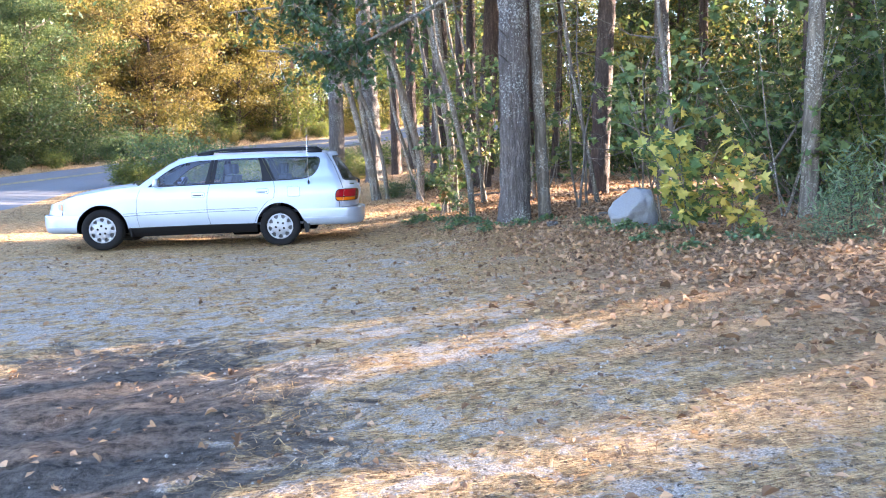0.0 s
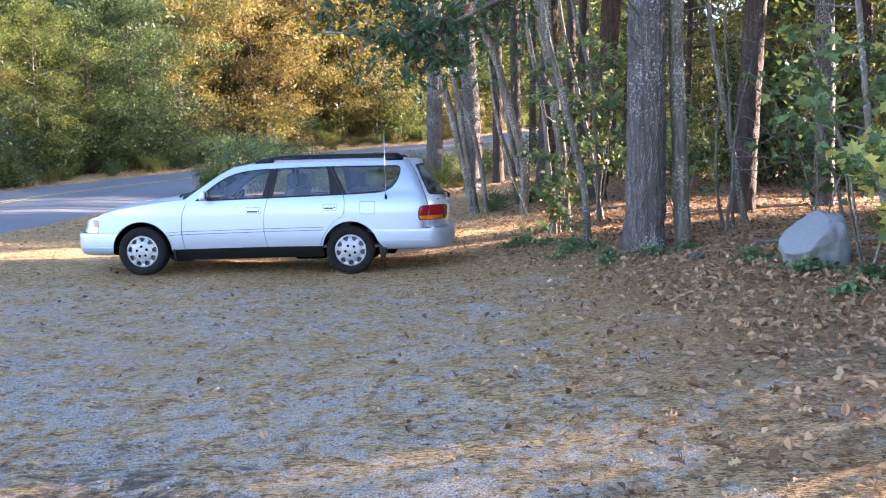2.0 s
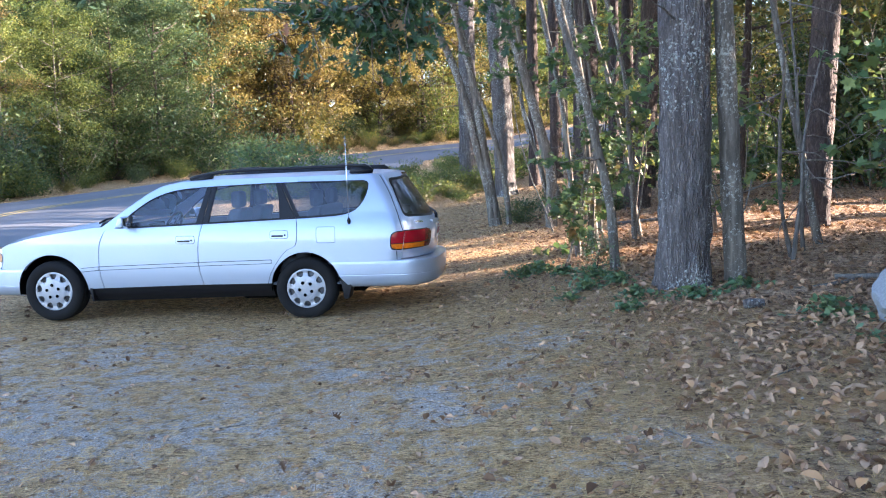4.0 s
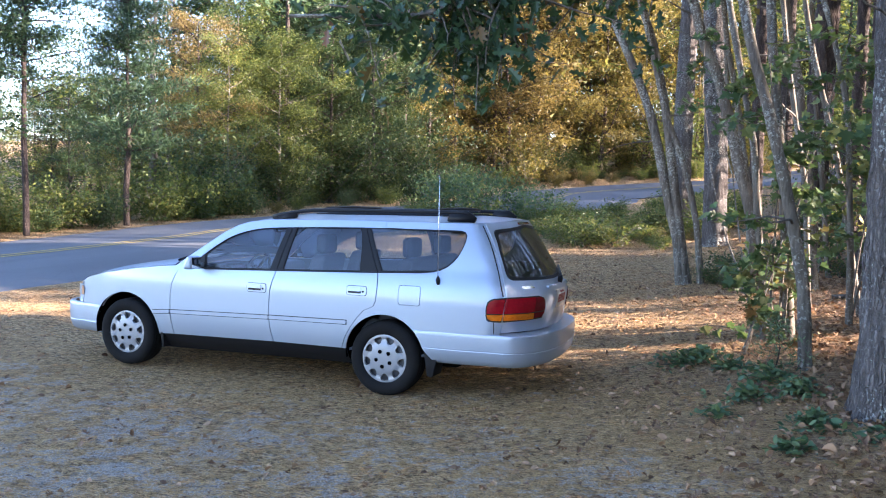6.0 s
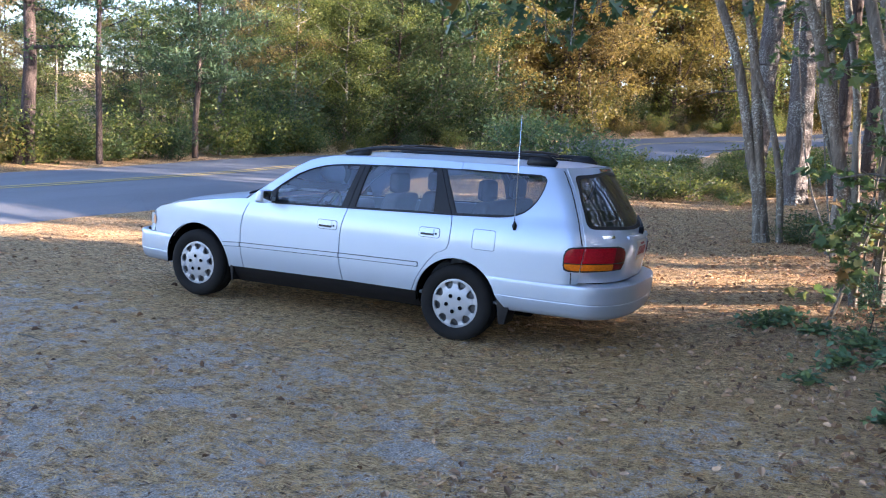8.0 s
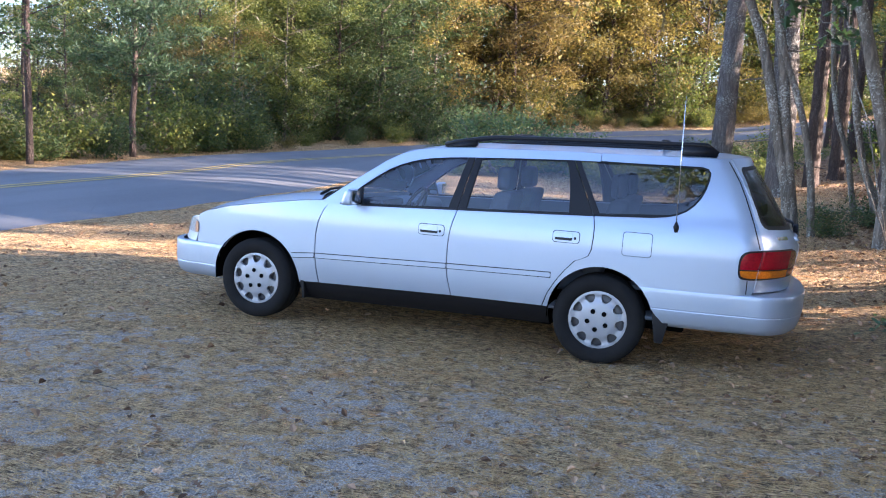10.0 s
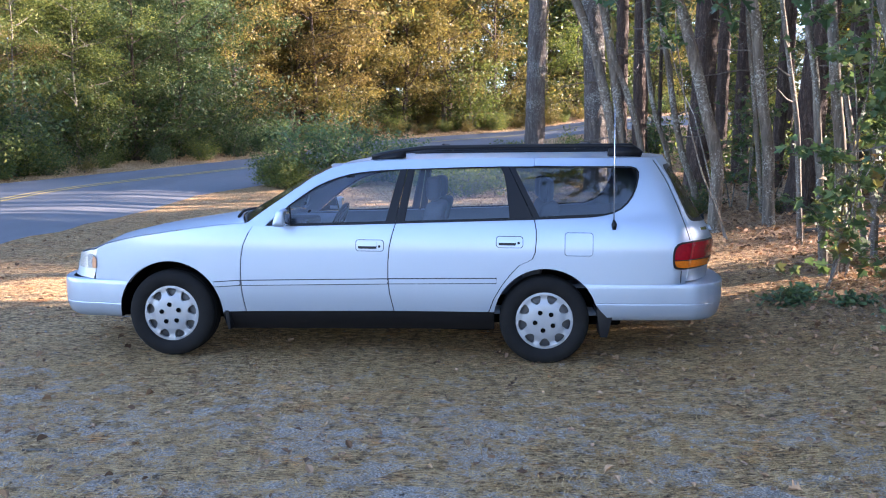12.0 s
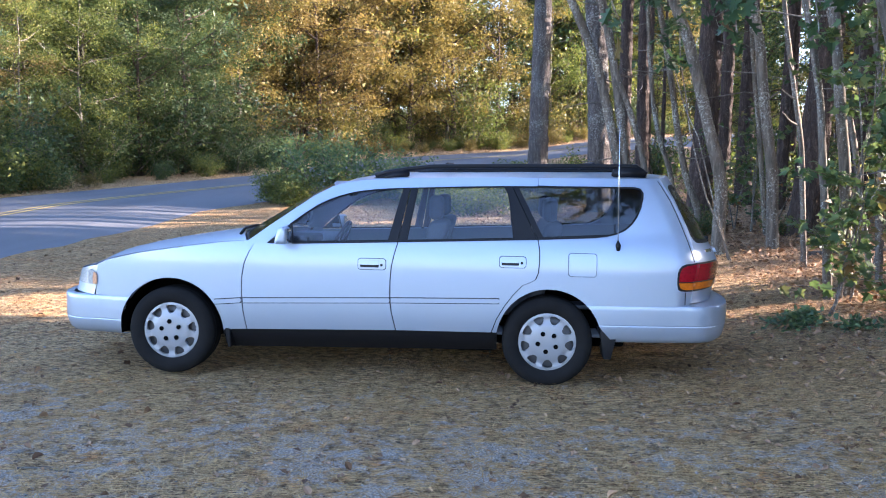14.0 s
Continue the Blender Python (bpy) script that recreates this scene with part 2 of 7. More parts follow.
M_OAK = leaf_mat("dark_oak_leaves", (0.0, (0.02, 0.045, 0.024)), (0.6, (0.042, 0.085, 0.038)), (0.93, (0.06, 0.10, 0.03)), (1.0, (0.22, 0.08, 0.03)), through=0.3, rough=0.35)
M_MAPLELEAF = leaf_mat("maple_leaves", (0.0, (0.035, 0.068, 0.028)), (0.5, (0.075, 0.125, 0.045)), (0.8, (0.16, 0.19, 0.06)), (1.0, (0.40, 0.32, 0.09)), through=0.3)
M_TURNING = leaf_mat("turning_leaves", (0.0, (0.048, 0.102, 0.043)), (0.3, (0.108, 0.174, 0.060)), (0.45, (0.300, 0.300, 0.082)), (0.8, (0.564, 0.468, 0.120)), (0.92, (0.504, 0.360, 0.108)), (0.96, (0.384, 0.192, 0.072)), (1.0, (0.312, 0.084, 0.060)))
M_SEEDLING = leaf_mat("soft_green_needles", (0.0, (0.06, 0.11, 0.065)), (0.6, (0.11, 0.18, 0.105)), (1.0, (0.20, 0.25, 0.14)), through=0.35)
M_VINE = leaf_mat("ground_vine_leaves", (0.0, (0.045, 0.088, 0.042)), (0.6, (0.085, 0.15, 0.07)), (1.0, (0.17, 0.21, 0.08)), through=0.25)
M_LITTER = leaf_mat("fallen_leaves", (0.0, (0.07, 0.036, 0.020)), (0.3, (0.19, 0.105, 0.058)), (0.6, (0.34, 0.205, 0.122)), (0.85, (0.42, 0.25, 0.14)), (0.93, (0.46, 0.30, 0.11)), (0.96, (0.28, 0.07, 0.04)), (1.0, (0.47, 0.34, 0.235)), through=0.12, rough=0.75)
M_STRAW = leaf_mat("dry_pine_straw", (0.0, (0.20, 0.105, 0.038)), (0.5, (0.50, 0.29, 0.105)), (1.0, (0.72, 0.49, 0.22)), through=0.1, rough=0.6)
M_DULL = leaf_mat("dull_green_leaves", (0.0, (0.03, 0.06, 0.03)), (0.6, (0.07, 0.11, 0.04)), (0.85, (0.14, 0.13, 0.05)), (1.0, (0.22, 0.10, 0.05)))
M_BLUEGREEN = leaf_mat("bluish_green_leaves", (0.0, (0.05, 0.10, 0.056)), (0.6, (0.105, 0.175, 0.082)), (1.0, (0.24, 0.27, 0.095)))

# ---- mesh tools ----
def softplus(v, k):
    return k * np.logaddexp(0.0, np.asarray(v, float) / k)


def land(x, y):
    """Height of the ground: level where the car stands, rising to the woods and up the road."""
    x, y = np.asarray(x, float), np.asarray(y, float)
    q = np.minimum(softplus(y - 0.285, 1.0), 80.0)
    east = 0.1 * (softplus(x - 0.6, 0.5) - softplus(x - 5.2, 0.8))
    return 0.0328 * q + 0.0009 * q * q + east - 0.0033 * np.minimum(softplus(-x - 3.5, 1.0), 60.0) - 0.025


def solid(name, verts, faces, mat, smooth=True):
    """A mesh from an array of places and one of quads or triangles."""
    verts, faces = np.asarray(verts, np.float32), np.asarray(faces, np.int32)
    me = bpy.data.meshes.new(name)
    k = faces.shape[1]
    me.vertices.add(len(verts))
    me.vertices.foreach_set("co", verts.ravel())
    me.loops.add(faces.size)
    me.loops.foreach_set("vertex_index", faces.ravel())
    me.polygons.add(len(faces))
    me.polygons.foreach_set("loop_start", np.arange(0, faces.size, k, dtype=np.int32))
    me.update(calc_edges=True)
    me.polygons.foreach_set("use_smooth", np.full(len(faces), smooth))
    me.materials.append(mat)
    return me


def child(name, me, parent, label=""):
    ob = new(name, me)
    ob.parent = parent
    return tagged(ob, label) if label else ob


def part(name, bm, mat, parent, label="", smooth=True):
    me = bpy.data.meshes.new(name)
    for f in bm.faces:
        f.smooth = smooth
    bm.to_mesh(me)
    bm.free()
    me.materials.append(mat)
    return child(name, me, parent, label)


def empty(name, at, label, category, group="", kind=""):
    ob = new(name)
    ob.location = at
    return tagged(ob, label, category, group, kind)


def tube(path, radii, sides=8, wob=0.0, rng=None):
    """A tapered tube along a path, closed at its end: places and quads."""
    path, radii = np.asarray(path, float), np.asarray(radii, float)
    n = len(path)
    tan = np.gradient(path, axis=0)
    tan /= np.linalg.norm(tan, axis=1)[:, None] + 1e-9
    ref = np.where(np.abs(tan[:, 2:3]) > 0.9, np.array([[1.0, 0, 0]]), np.array([[0, 0, 1.0]]))
    u = np.cross(tan, ref)
    u /= np.linalg.norm(u, axis=1)[:, None] + 1e-9
    v = np.cross(tan, u)
    a = np.arange(sides) * 2 * np.pi / sides
    r = radii[:, None] * np.ones(sides)[None]
    if wob and rng is not None:
        r = r * (1 + wob * rng.standard_normal((n, sides)))
    ring = path[:, None] + r[..., None] * (np.cos(a)[None, :, None] * u[:, None] + np.sin(a)[None, :, None] * v[:, None])
    i, j = np.meshgrid(np.arange(n - 1), np.arange(sides), indexing="ij")
    b = (j + 1) % sides
    quads = np.stack([i * sides + j, i * sides + b, (i + 1) * sides + b, (i + 1) * sides + j], -1).reshape(-1, 4)
    return ring.reshape(-1, 3), quads


def merged(pieces):
    """Joins (places, faces) pairs into one."""
    vs, fs, k = [], [], 0
    for v, f in pieces:
        vs.append(v)
        fs.append(np.asarray(f) + k)
        k += len(v)
    return np.concatenate(vs), np.concatenate(fs)


def leaves(centres, size, rng, width=0.62, flat=0.0, fold=0.25, aim=None):
    """A folded diamond leaf at each place. flat: how level they lie. aim: the way along which they point."""
    n = len(centres)
    d = rng.standard_normal((n, 3))
    d[:, 2] *= 1 - flat
    if aim is not None:
        d = d * 0.45 + aim
    d /= np.linalg.norm(d, axis=1)[:, None]
    o = rng.standard_normal((n, 3))
    o[:, 2] += flat * 4
    s = np.cross(d, o)
    s /= np.linalg.norm(s, axis=1)[:, None] + 1e-9
    up = np.cross(s, d)
    L = size * rng.uniform(0.65, 1.3, n)[:, None]
    W = L * width * 0.5
    a = centres
    mid = a + d * L * 0.5
    v = np.stack([a, mid + s * W + up * W * fold, a + d * L, mid - s * W + up * W * fold], 1).reshape(-1, 3)
    return v, np.arange(4 * n).reshape(n, 4)


def flecks(centres, size, rng, flat=0.3, width=0.85):
    """A small three-cornered leaf at each place, for crowns across the road."""
    n = len(centres)
    d = rng.standard_normal((n, 3))
    d[:, 2] *= 1 - flat
    d /= np.linalg.norm(d, axis=1)[:, None]
    o = rng.standard_normal((n, 3))
    o[:, 2] += flat * 4
    s = np.cross(d, o)
    s /= np.linalg.norm(s, axis=1)[:, None] + 1e-9
    L = size * rng.uniform(0.6, 1.35, n)[:, None]
    W = L * width * 0.5
    mid = centres + d * L * rng.uniform(0.25, 0.6, n)[:, None]
    v = np.stack([centres, mid + s * W, centres + d * L - s * W * 0.4], 1).reshape(-1, 3)
    return v, np.arange(3 * n).reshape(n, 3)


def arc_path(start, way, length, n, rng, rise=0.2, wander=0.12):
    """A bending branch line."""
    p, d = [np.asarray(start, float)], np.asarray(way, float)
    d = d / np.linalg.norm(d)
    for _ in range(n - 1):
        d = d + rng.standard_normal(3) * wander
        d[2] += rise / n
        d /= np.linalg.norm(d)
        p.append(p[-1] + d * length / (n - 1))
    return np.array(p)


def broadleaf(name, mat_leaf, mat_bark, height, base, spread, radius, count, size, seed, label, limbs=13, lean=0.05, category="tree", flat=0.35, clump=0.42):
    """A leafy tree: trunk with limbs, and a crown of many leaves in uneven clumps."""
    rng = np.random.default_rng(seed)
    root = empty(name, (0, 0, 0), label, category)
    t = np.linspace(0, 1, 9)
    sway = np.cumsum(rng.standard_normal((9, 2)) * lean, axis=0) * (height / 9)
    sway -= sway[0]
    trunk = np.column_stack([sway, t * height - 0.15])
    rad = radius * (1 - 0.85 * t)
    rad[0] *= 1.35
    wood, tips = [tube(trunk, rad, 9, 0.05, rng)], []
    for i in range(limbs):
        f = base / height + (0.97 - base / height) * (i + rng.uniform(0, 0.9)) / limbs
        k = f * 8
        at = trunk[int(k)] * (1 - k % 1) + trunk[min(8, int(k) + 1)] * (k % 1)
        a = i * 2.4 + rng.uniform(-0.5, 0.5)
        shape = math.sin(math.pi * min(1, 0.22 + 0.8 * (f * height - base) / max(0.1, height - base))) ** 0.7
        ln = spread * (0.35 + 0.65 * shape) * rng.uniform(0.7, 1.15)
        limb = arc_path(at, (math.cos(a), math.sin(a), rng.uniform(0.15, 0.6)), ln, 6, rng, 0.3)
        wood.append(tube(limb, np.linspace(radius * 0.32, radius * 0.06, 6), 5))
        tips.append(limb[2:])
        for j in range(4):
            b = limb[1 + j % 5]
            tw = arc_path(b, rng.standard_normal(3) * (1, 1, 0.5) + (limb[-1] - limb[0]) / ln * 0.9, ln * rng.uniform(0.3, 0.55), 4, rng, 0.1, 0.2)
            wood.append(tube(tw, np.linspace(radius * 0.10, radius * 0.025, 4), 3))
            tips.append(tw[1:])
    pts = np.concatenate(tips)
    child("trunk", solid("trunk", *merged(wood), mat_bark), root)
    w = rng.uniform(0.12, 1.0, len(pts)) ** 2.6
    pick = rng.choice(len(pts), count, p=w / w.sum())
    c = pts[pick] + rng.standard_normal((count, 3)) * clump * np.array([1, 1, 0.42])
    child("crown", solid("crown", *flecks(c, size, rng, flat), mat_leaf, False), root)
    return root


def young_pine(name, height, spread, radius, count, size, seed, label, bare=0.16, mat=None):
    """A pine with whorls of upturned branches and tufts of long needles."""
    rng = np.random.default_rng(seed)
    root = empty(name, (0, 0, 0), label, "pine tree")
    t = np.linspace(0, 1, 9)
    trunk = np.column_stack([np.cumsum(rng.standard_normal((9, 2)) * 0.04, axis=0), t * height - 0.15])
    wood, tips = [tube(trunk, radius * (1 - 0.92 * t), 8, 0.04, rng)], []
    z = height * bare
    while z < height * 0.97:
        f = z / height
        k = f * 8
        at = trunk[int(k)] * (1 - k % 1) + trunk[min(8, int(k) + 1)] * (k % 1)
        for i in range(5):
            if rng.random() < 0.18:
                continue
            a = i * 1.257 + rng.uniform(-0.4, 0.4) + z * 2
            ln = spread * (1.05 - f) ** 0.75 * rng.uniform(0.55, 1.15)
            br = arc_path(at, (math.cos(a), math.sin(a), rng.uniform(0.0, 0.3)), ln, 6, rng, 0.25, 0.08)
            wood.append(tube(br, np.linspace(radius * 0.2, radius * 0.04, 6), 4))
            w = np.linspace(0.25, 1, 12)[:, None]
            line = np.array([np.interp(w[:, 0], np.linspace(0, 1, 6), br[:, q]) for q in range(3)]).T
            tips.append(line)
        z += height * rng.uniform(0.035, 0.06)
    child("trunk", solid("trunk", *merged(wood), M_PINE_FAR), root)
    pts = np.concatenate(tips)
    pick = rng.integers(0, len(pts), count)
    c = pts[pick] + rng.standard_normal((count, 3)) * np.array([0.22, 0.22, 0.10]) * (size / 0.2)
    aim = rng.standard_normal((count, 3)) * 0.6 + np.array([0, 0, 0.35])
    child("crown", solid("crown", *leaves(c, size, rng, 0.15, 0.2, 0.1, aim), mat or M_NEEDLE, False), root)
    return root


def tall_pine(name, height, radius, seed, label, crown_from=0.55, count=2200, mat=None, sides=14, lean=(0, 0), stubs=9):
    """A forest pine: long bare trunk with dead stubs, the crown far up."""
    rng = np.random.default_rng(seed)
    root = empty(name, (0, 0, 0), label, "pine tree")
    n = 22
    t = np.linspace(0, 1, n) ** 1.25
    bend = np.cumsum(rng.standard_normal((n, 2)) * 0.012, axis=0)
    trunk = np.column_stack([bend[:, 0] + lean[0] * t * height, bend[:, 1] + lean[1] * t * height, t * height - 0.2])
    rad = radius * (1 - 0.8 * t) * (1 + 0.32 * np.exp(-t * height / 0.35))
    wood, tips = [tube(trunk, rad, sides, 0.025, rng)], []
    for i in range(stubs):
        z = rng.uniform(1.6, height * crown_from)
        k = np.interp(z, trunk[:, 2], np.arange(n))
        at = trunk[int(k)]
        a = rng.uniform(0, 6.28)
        st = arc_path((at[0], at[1], z), (math.cos(a), math.sin(a), rng.uniform(-0.1, 0.25)), rng.uniform(0.3, 1.8), 5, rng, -0.1, 0.14)
        wood.append(tube(st, np.linspace(radius * 0.09, radius * 0.02, 5), 4))
    for i in range(26):
        f = crown_from + (0.98 - crown_from) * i / 26
        k = np.interp(f * height, trunk[:, 2], np.arange(n))
        at = trunk[int(k)]
        a = i * 2.4
        ln = (1.15 - f) * height * 0.30 * rng.uniform(0.6, 1.2)
        br = arc_path(at, (math.cos(a), math.sin(a), 0.15), ln, 6, rng, 0.2, 0.1)
        wood.append(tube(br, np.linspace(radius * 0.2, radius * 0.04, 6), 3))
        tips.append(br[1:])
    child("trunk", solid("trunk", *merged(wood), mat or M_PINE_FAR), root)
    pts = np.concatenate(tips)
    c = pts[rng.integers(0, len(pts), count)] + rng.standard_normal((count, 3)) * np.array([0.5, 0.5, 0.28])
    child("crown", solid("crown", *leaves(c, 0.42, rng, 0.4, 0.2, 0.1), M_NEEDLE, False), root)
    return root


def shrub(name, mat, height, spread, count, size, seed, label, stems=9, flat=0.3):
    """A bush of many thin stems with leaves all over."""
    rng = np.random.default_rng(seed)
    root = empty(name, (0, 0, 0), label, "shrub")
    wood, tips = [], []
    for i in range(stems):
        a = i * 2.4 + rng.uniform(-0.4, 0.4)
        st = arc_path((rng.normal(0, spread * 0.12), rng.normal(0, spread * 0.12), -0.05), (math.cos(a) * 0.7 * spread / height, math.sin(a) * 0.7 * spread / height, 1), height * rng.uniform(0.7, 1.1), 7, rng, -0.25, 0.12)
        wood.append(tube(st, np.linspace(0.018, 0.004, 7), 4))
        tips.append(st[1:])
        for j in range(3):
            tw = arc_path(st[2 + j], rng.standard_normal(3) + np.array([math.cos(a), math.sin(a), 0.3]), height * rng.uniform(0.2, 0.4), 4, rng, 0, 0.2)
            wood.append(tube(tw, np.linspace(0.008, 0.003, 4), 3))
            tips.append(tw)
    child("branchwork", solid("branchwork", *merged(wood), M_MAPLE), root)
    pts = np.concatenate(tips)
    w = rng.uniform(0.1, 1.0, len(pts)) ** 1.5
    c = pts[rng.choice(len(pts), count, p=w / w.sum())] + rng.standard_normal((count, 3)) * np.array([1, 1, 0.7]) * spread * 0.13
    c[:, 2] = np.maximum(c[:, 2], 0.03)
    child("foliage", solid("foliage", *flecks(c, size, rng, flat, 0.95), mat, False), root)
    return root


KINDS = []


class Kind:
    """Models of one kind of plant, set out as copies that share their meshes."""

    def __init__(self, models, group):
        self.models, self.group, self.used = models, group, [False] * len(models)
        KINDS.append(self)

    def put(self, i, x, y, turn=0.0, size=1.0, sink=0.0, tall=1.0):
        i %= len(self.models)
        m = pose(x, y, float(land(x, y)) - sink, 0, 0, turn) @ Matrix.Diagonal((size, size, size * tall, 1))
        ob = self.models[i]
        if self.used[i]:
            ob = copy_thing(ob, m @ Matrix.Diagonal((1 / ob.scale[0], 1 / ob.scale[1], 1 / ob.scale[2], 1)))
        else:
            ob.matrix_basis = m
            self.used[i] = True
        return tagged(ob, group=self.group)

    def tidy(self):
        """Takes away models that were never set out."""
        for ob, used in zip(self.models, self.used):
            if not used:
                for c in list(ob.children) + [ob]:
                    bpy.data.objects.remove(c)

# ---- ground and road ----
ROAD = np.array([(-14.0, -260.0), (-13.2, -60.0), (-12.58, -20.0), (-11.32, 0.0), (-10.79, 10.0), (-10.42, 16.0), (-5.76, 28.53), (-5.13, 33.03), (-2.33, 37.03), (1.37, 40.53), (5.87, 44.03), (11.87, 48.53), (19.87, 54.03), (34.87, 63.03), (64.87, 80.03), (204.87, 158.03)])


def smooth_line(pts, step=0.6):
    """A finely divided curve through points (Catmull-Rom)."""
    p = np.vstack([2 * pts[0] - pts[1], pts, 2 * pts[-1] - pts[-2]])
    out = []
    for i in range(1, len(p) - 2):
        n = max(2, int(np.linalg.norm(p[i + 1] - p[i]) / step))
        for t in np.linspace(0, 1, n, endpoint=False):
            out.append(0.5 * (2 * p[i] + (p[i + 1] - p[i - 1]) * t + (2 * p[i - 1] - 5 * p[i] + 4 * p[i + 1] - p[i + 2]) * t * t + (3 * p[i] - p[i - 1] - 3 * p[i + 1] + p[i + 2]) * t ** 3))
    return np.array(out + [pts[-1]])


road_line = smooth_line(ROAD)
HALF = 3.7


def off_road(x, y):
    """Distance from the road's middle line."""
    x, y = np.asarray(x, float).ravel(), np.asarray(y, float).ravel()
    d = np.full(len(x), 1e9)
    for k in range(0, len(x), 4000):
        s = slice(k, k + 4000)
        d[s] = np.sqrt(((x[s, None] - road_line[None, ::2, 0]) ** 2 + (y[s, None] - road_line[None, ::2, 1]) ** 2).min(1))
    return d


def fbm(x, y, scale, seed=0.0):
    return np.array([noise.fractal(Vector((a * scale + seed, b * scale - seed, seed)), 1.0, 2.0, 4) for a, b in zip(x.ravel(), y.ravel())]).reshape(x.shape)


def axis(lo, hi, near_lo, near_hi, step):
    near = np.arange(near_lo, near_hi + 1e-6, step)
    out_hi = near_hi + (hi - near_hi) * (np.linspace(0, 1, 46)[1:]) ** 2.2
    out_lo = near_lo - (near_lo - lo) * (np.linspace(0, 1, 46)[1:]) ** 2.2
    return np.concatenate([out_lo[::-1], near, out_hi])


gx, gy = axis(-600, 600, -9.5, 7.5, 0.11), axis(-500, 700, -13.5, 8.5, 0.11)
X, Y = np.meshgrid(gx, gy, indexing="ij")
Z = land(X, Y)
lumps = fbm(X, Y, 0.9) * 0.014 + fbm(X, Y, 3.2, 7.0) * 0.012
away = np.clip((off_road(X, Y).reshape(X.shape) - HALF) / 2.0, 0, 1)
Z = Z + lumps * away - 0.05 * (1 - away) * (away < 0.35)
churned = np.exp(-((X + 0.4) ** 2 + 0.42 * (Y + 8.9) ** 2) / 1.1)
Z = Z + churned * fbm(X, Y, 2.6, 13.0) * 0.05
woods = np.clip((X - 2.2) / 2.0, 0, 1)
Z = Z + woods * fbm(X, Y, 0.5, 3.0) * 0.05
nx, ny = X.shape
i, j = np.meshgrid(np.arange(nx - 1), np.arange(ny - 1), indexing="ij")
quads = np.stack([i * ny + j, (i + 1) * ny + j, (i + 1) * ny + j + 1, i * ny + j + 1], -1).reshape(-1, 4)
ground = tagged(new("ground", solid("ground", np.stack([X, Y, Z], -1).reshape(-1, 3), quads, M_GROUND)), "sandy ground strewn with brown pine needles", "ground", kind="structure")


def ribbon(line, left, right, lift, mat, name, rag=0.0):
    """A strip of paving along a line, following the ground."""
    tan = np.gradient(line, axis=0)
    tan /= np.linalg.norm(tan, axis=1)[:, None]
    nrm = np.column_stack([-tan[:, 1], tan[:, 0]])
    rng = np.random.default_rng(5)
    cols = np.linspace(-right, left, 7)
    rows = []
    for k, c in enumerate(cols):
        e = c + (rng.standard_normal(len(line)) * rag if k in (0, 6) else 0.0)
        p = line + nrm * np.broadcast_to(e, (len(line),))[:, None]
        crown = 0.05 * (1 - (c / HALF) ** 2)
        rows.append(np.column_stack([p, land(p[:, 0], p[:, 1]) + lift + crown - (0.06 if rag and k in (0, 6) else 0)]))
    v = np.stack(rows, 1)
    n = len(line)
    i, j = np.meshgrid(np.arange(n - 1), np.arange(6), indexing="ij")
    q = np.stack([i * 7 + j, (i + 1) * 7 + j, (i + 1) * 7 + j + 1, i * 7 + j + 1], -1).reshape(-1, 4)
    return solid(name, v.reshape(-1, 3), q[:, ::-1], mat)


near_road = road_line[(road_line[:, 1] > -120) & (road_line[:, 1] < 110)]
road = tagged(new("road", ribbon(near_road, HALF + 0.55, HALF - 0.4, 0.0, M_ASPHALT, "road", 0.05)), "worn grey asphalt road with tree shade across it", "road", kind="structure")
for o in (0.39, 0.11):
    child("centre_line", ribbon(near_road, o + 0.10, -o, 0.008, M_LINE, "centre_line"), road, "faded yellow centre line")

# ---- the woods ----
rng_w = np.random.default_rng(11)
PINES = Kind([tall_pine("pine_tree", h, r, s, "tall forest pine with dark furrowed bark", c, 620, sides=11) for h, r, s, c in ((19, 0.19, 1, 0.42), (21, 0.23, 2, 0.5), (17, 0.15, 3, 0.38), (20, 0.2, 4, 0.45))], "forest pines")
GOLD = Kind([broadleaf("maple_tree", m, M_PINE_FAR, h, b, s, 0.12, 22000, 0.115, sd, "broadleaf tree with pale golden autumn leaves", 19, clump=0.33) for m, h, b, s, sd in ((M_GOLD, 10.5, 1.0, 3.7, 21), (M_OLIVE, 11, 1.4, 3.9, 22), (M_GOLD, 9.5, 0.9, 3.5, 23))], "golden autumn trees")
ORANGE = Kind([broadleaf("oak_tree", M_ORANGE, M_PINE_FAR, h, b, s, 0.12, 20000, 0.115, sd, "oak tree with orange and russet autumn leaves", 19, clump=0.33) for h, b, s, sd in ((10.5, 1.5, 3.8, 31), (9.5, 1.2, 3.6, 32))], "orange autumn trees")
YGREEN = Kind([broadleaf("birch_tree", M_YGREEN, M_MAPLE, h, b, s, 0.09, 20000, 0.11, sd, "slender tree with yellow-green leaves beside the road", 19, clump=0.33) for h, b, s, sd in ((9.5, 0.8, 3.3, 41), (10.5, 1.2, 3.6, 42))], "yellow-green roadside trees")
GREEN = Kind([broadleaf("oak_tree", M_GREEN, M_PINE_FAR, h, b, s, 0.13, 24000, 0.115, sd, "oak tree with dull green leaves beside the road", 19, clump=0.33) for h, b, s, sd in ((9.5, 0.8, 3.6, 51), (10.5, 1.2, 3.9, 52))], "green roadside oaks")
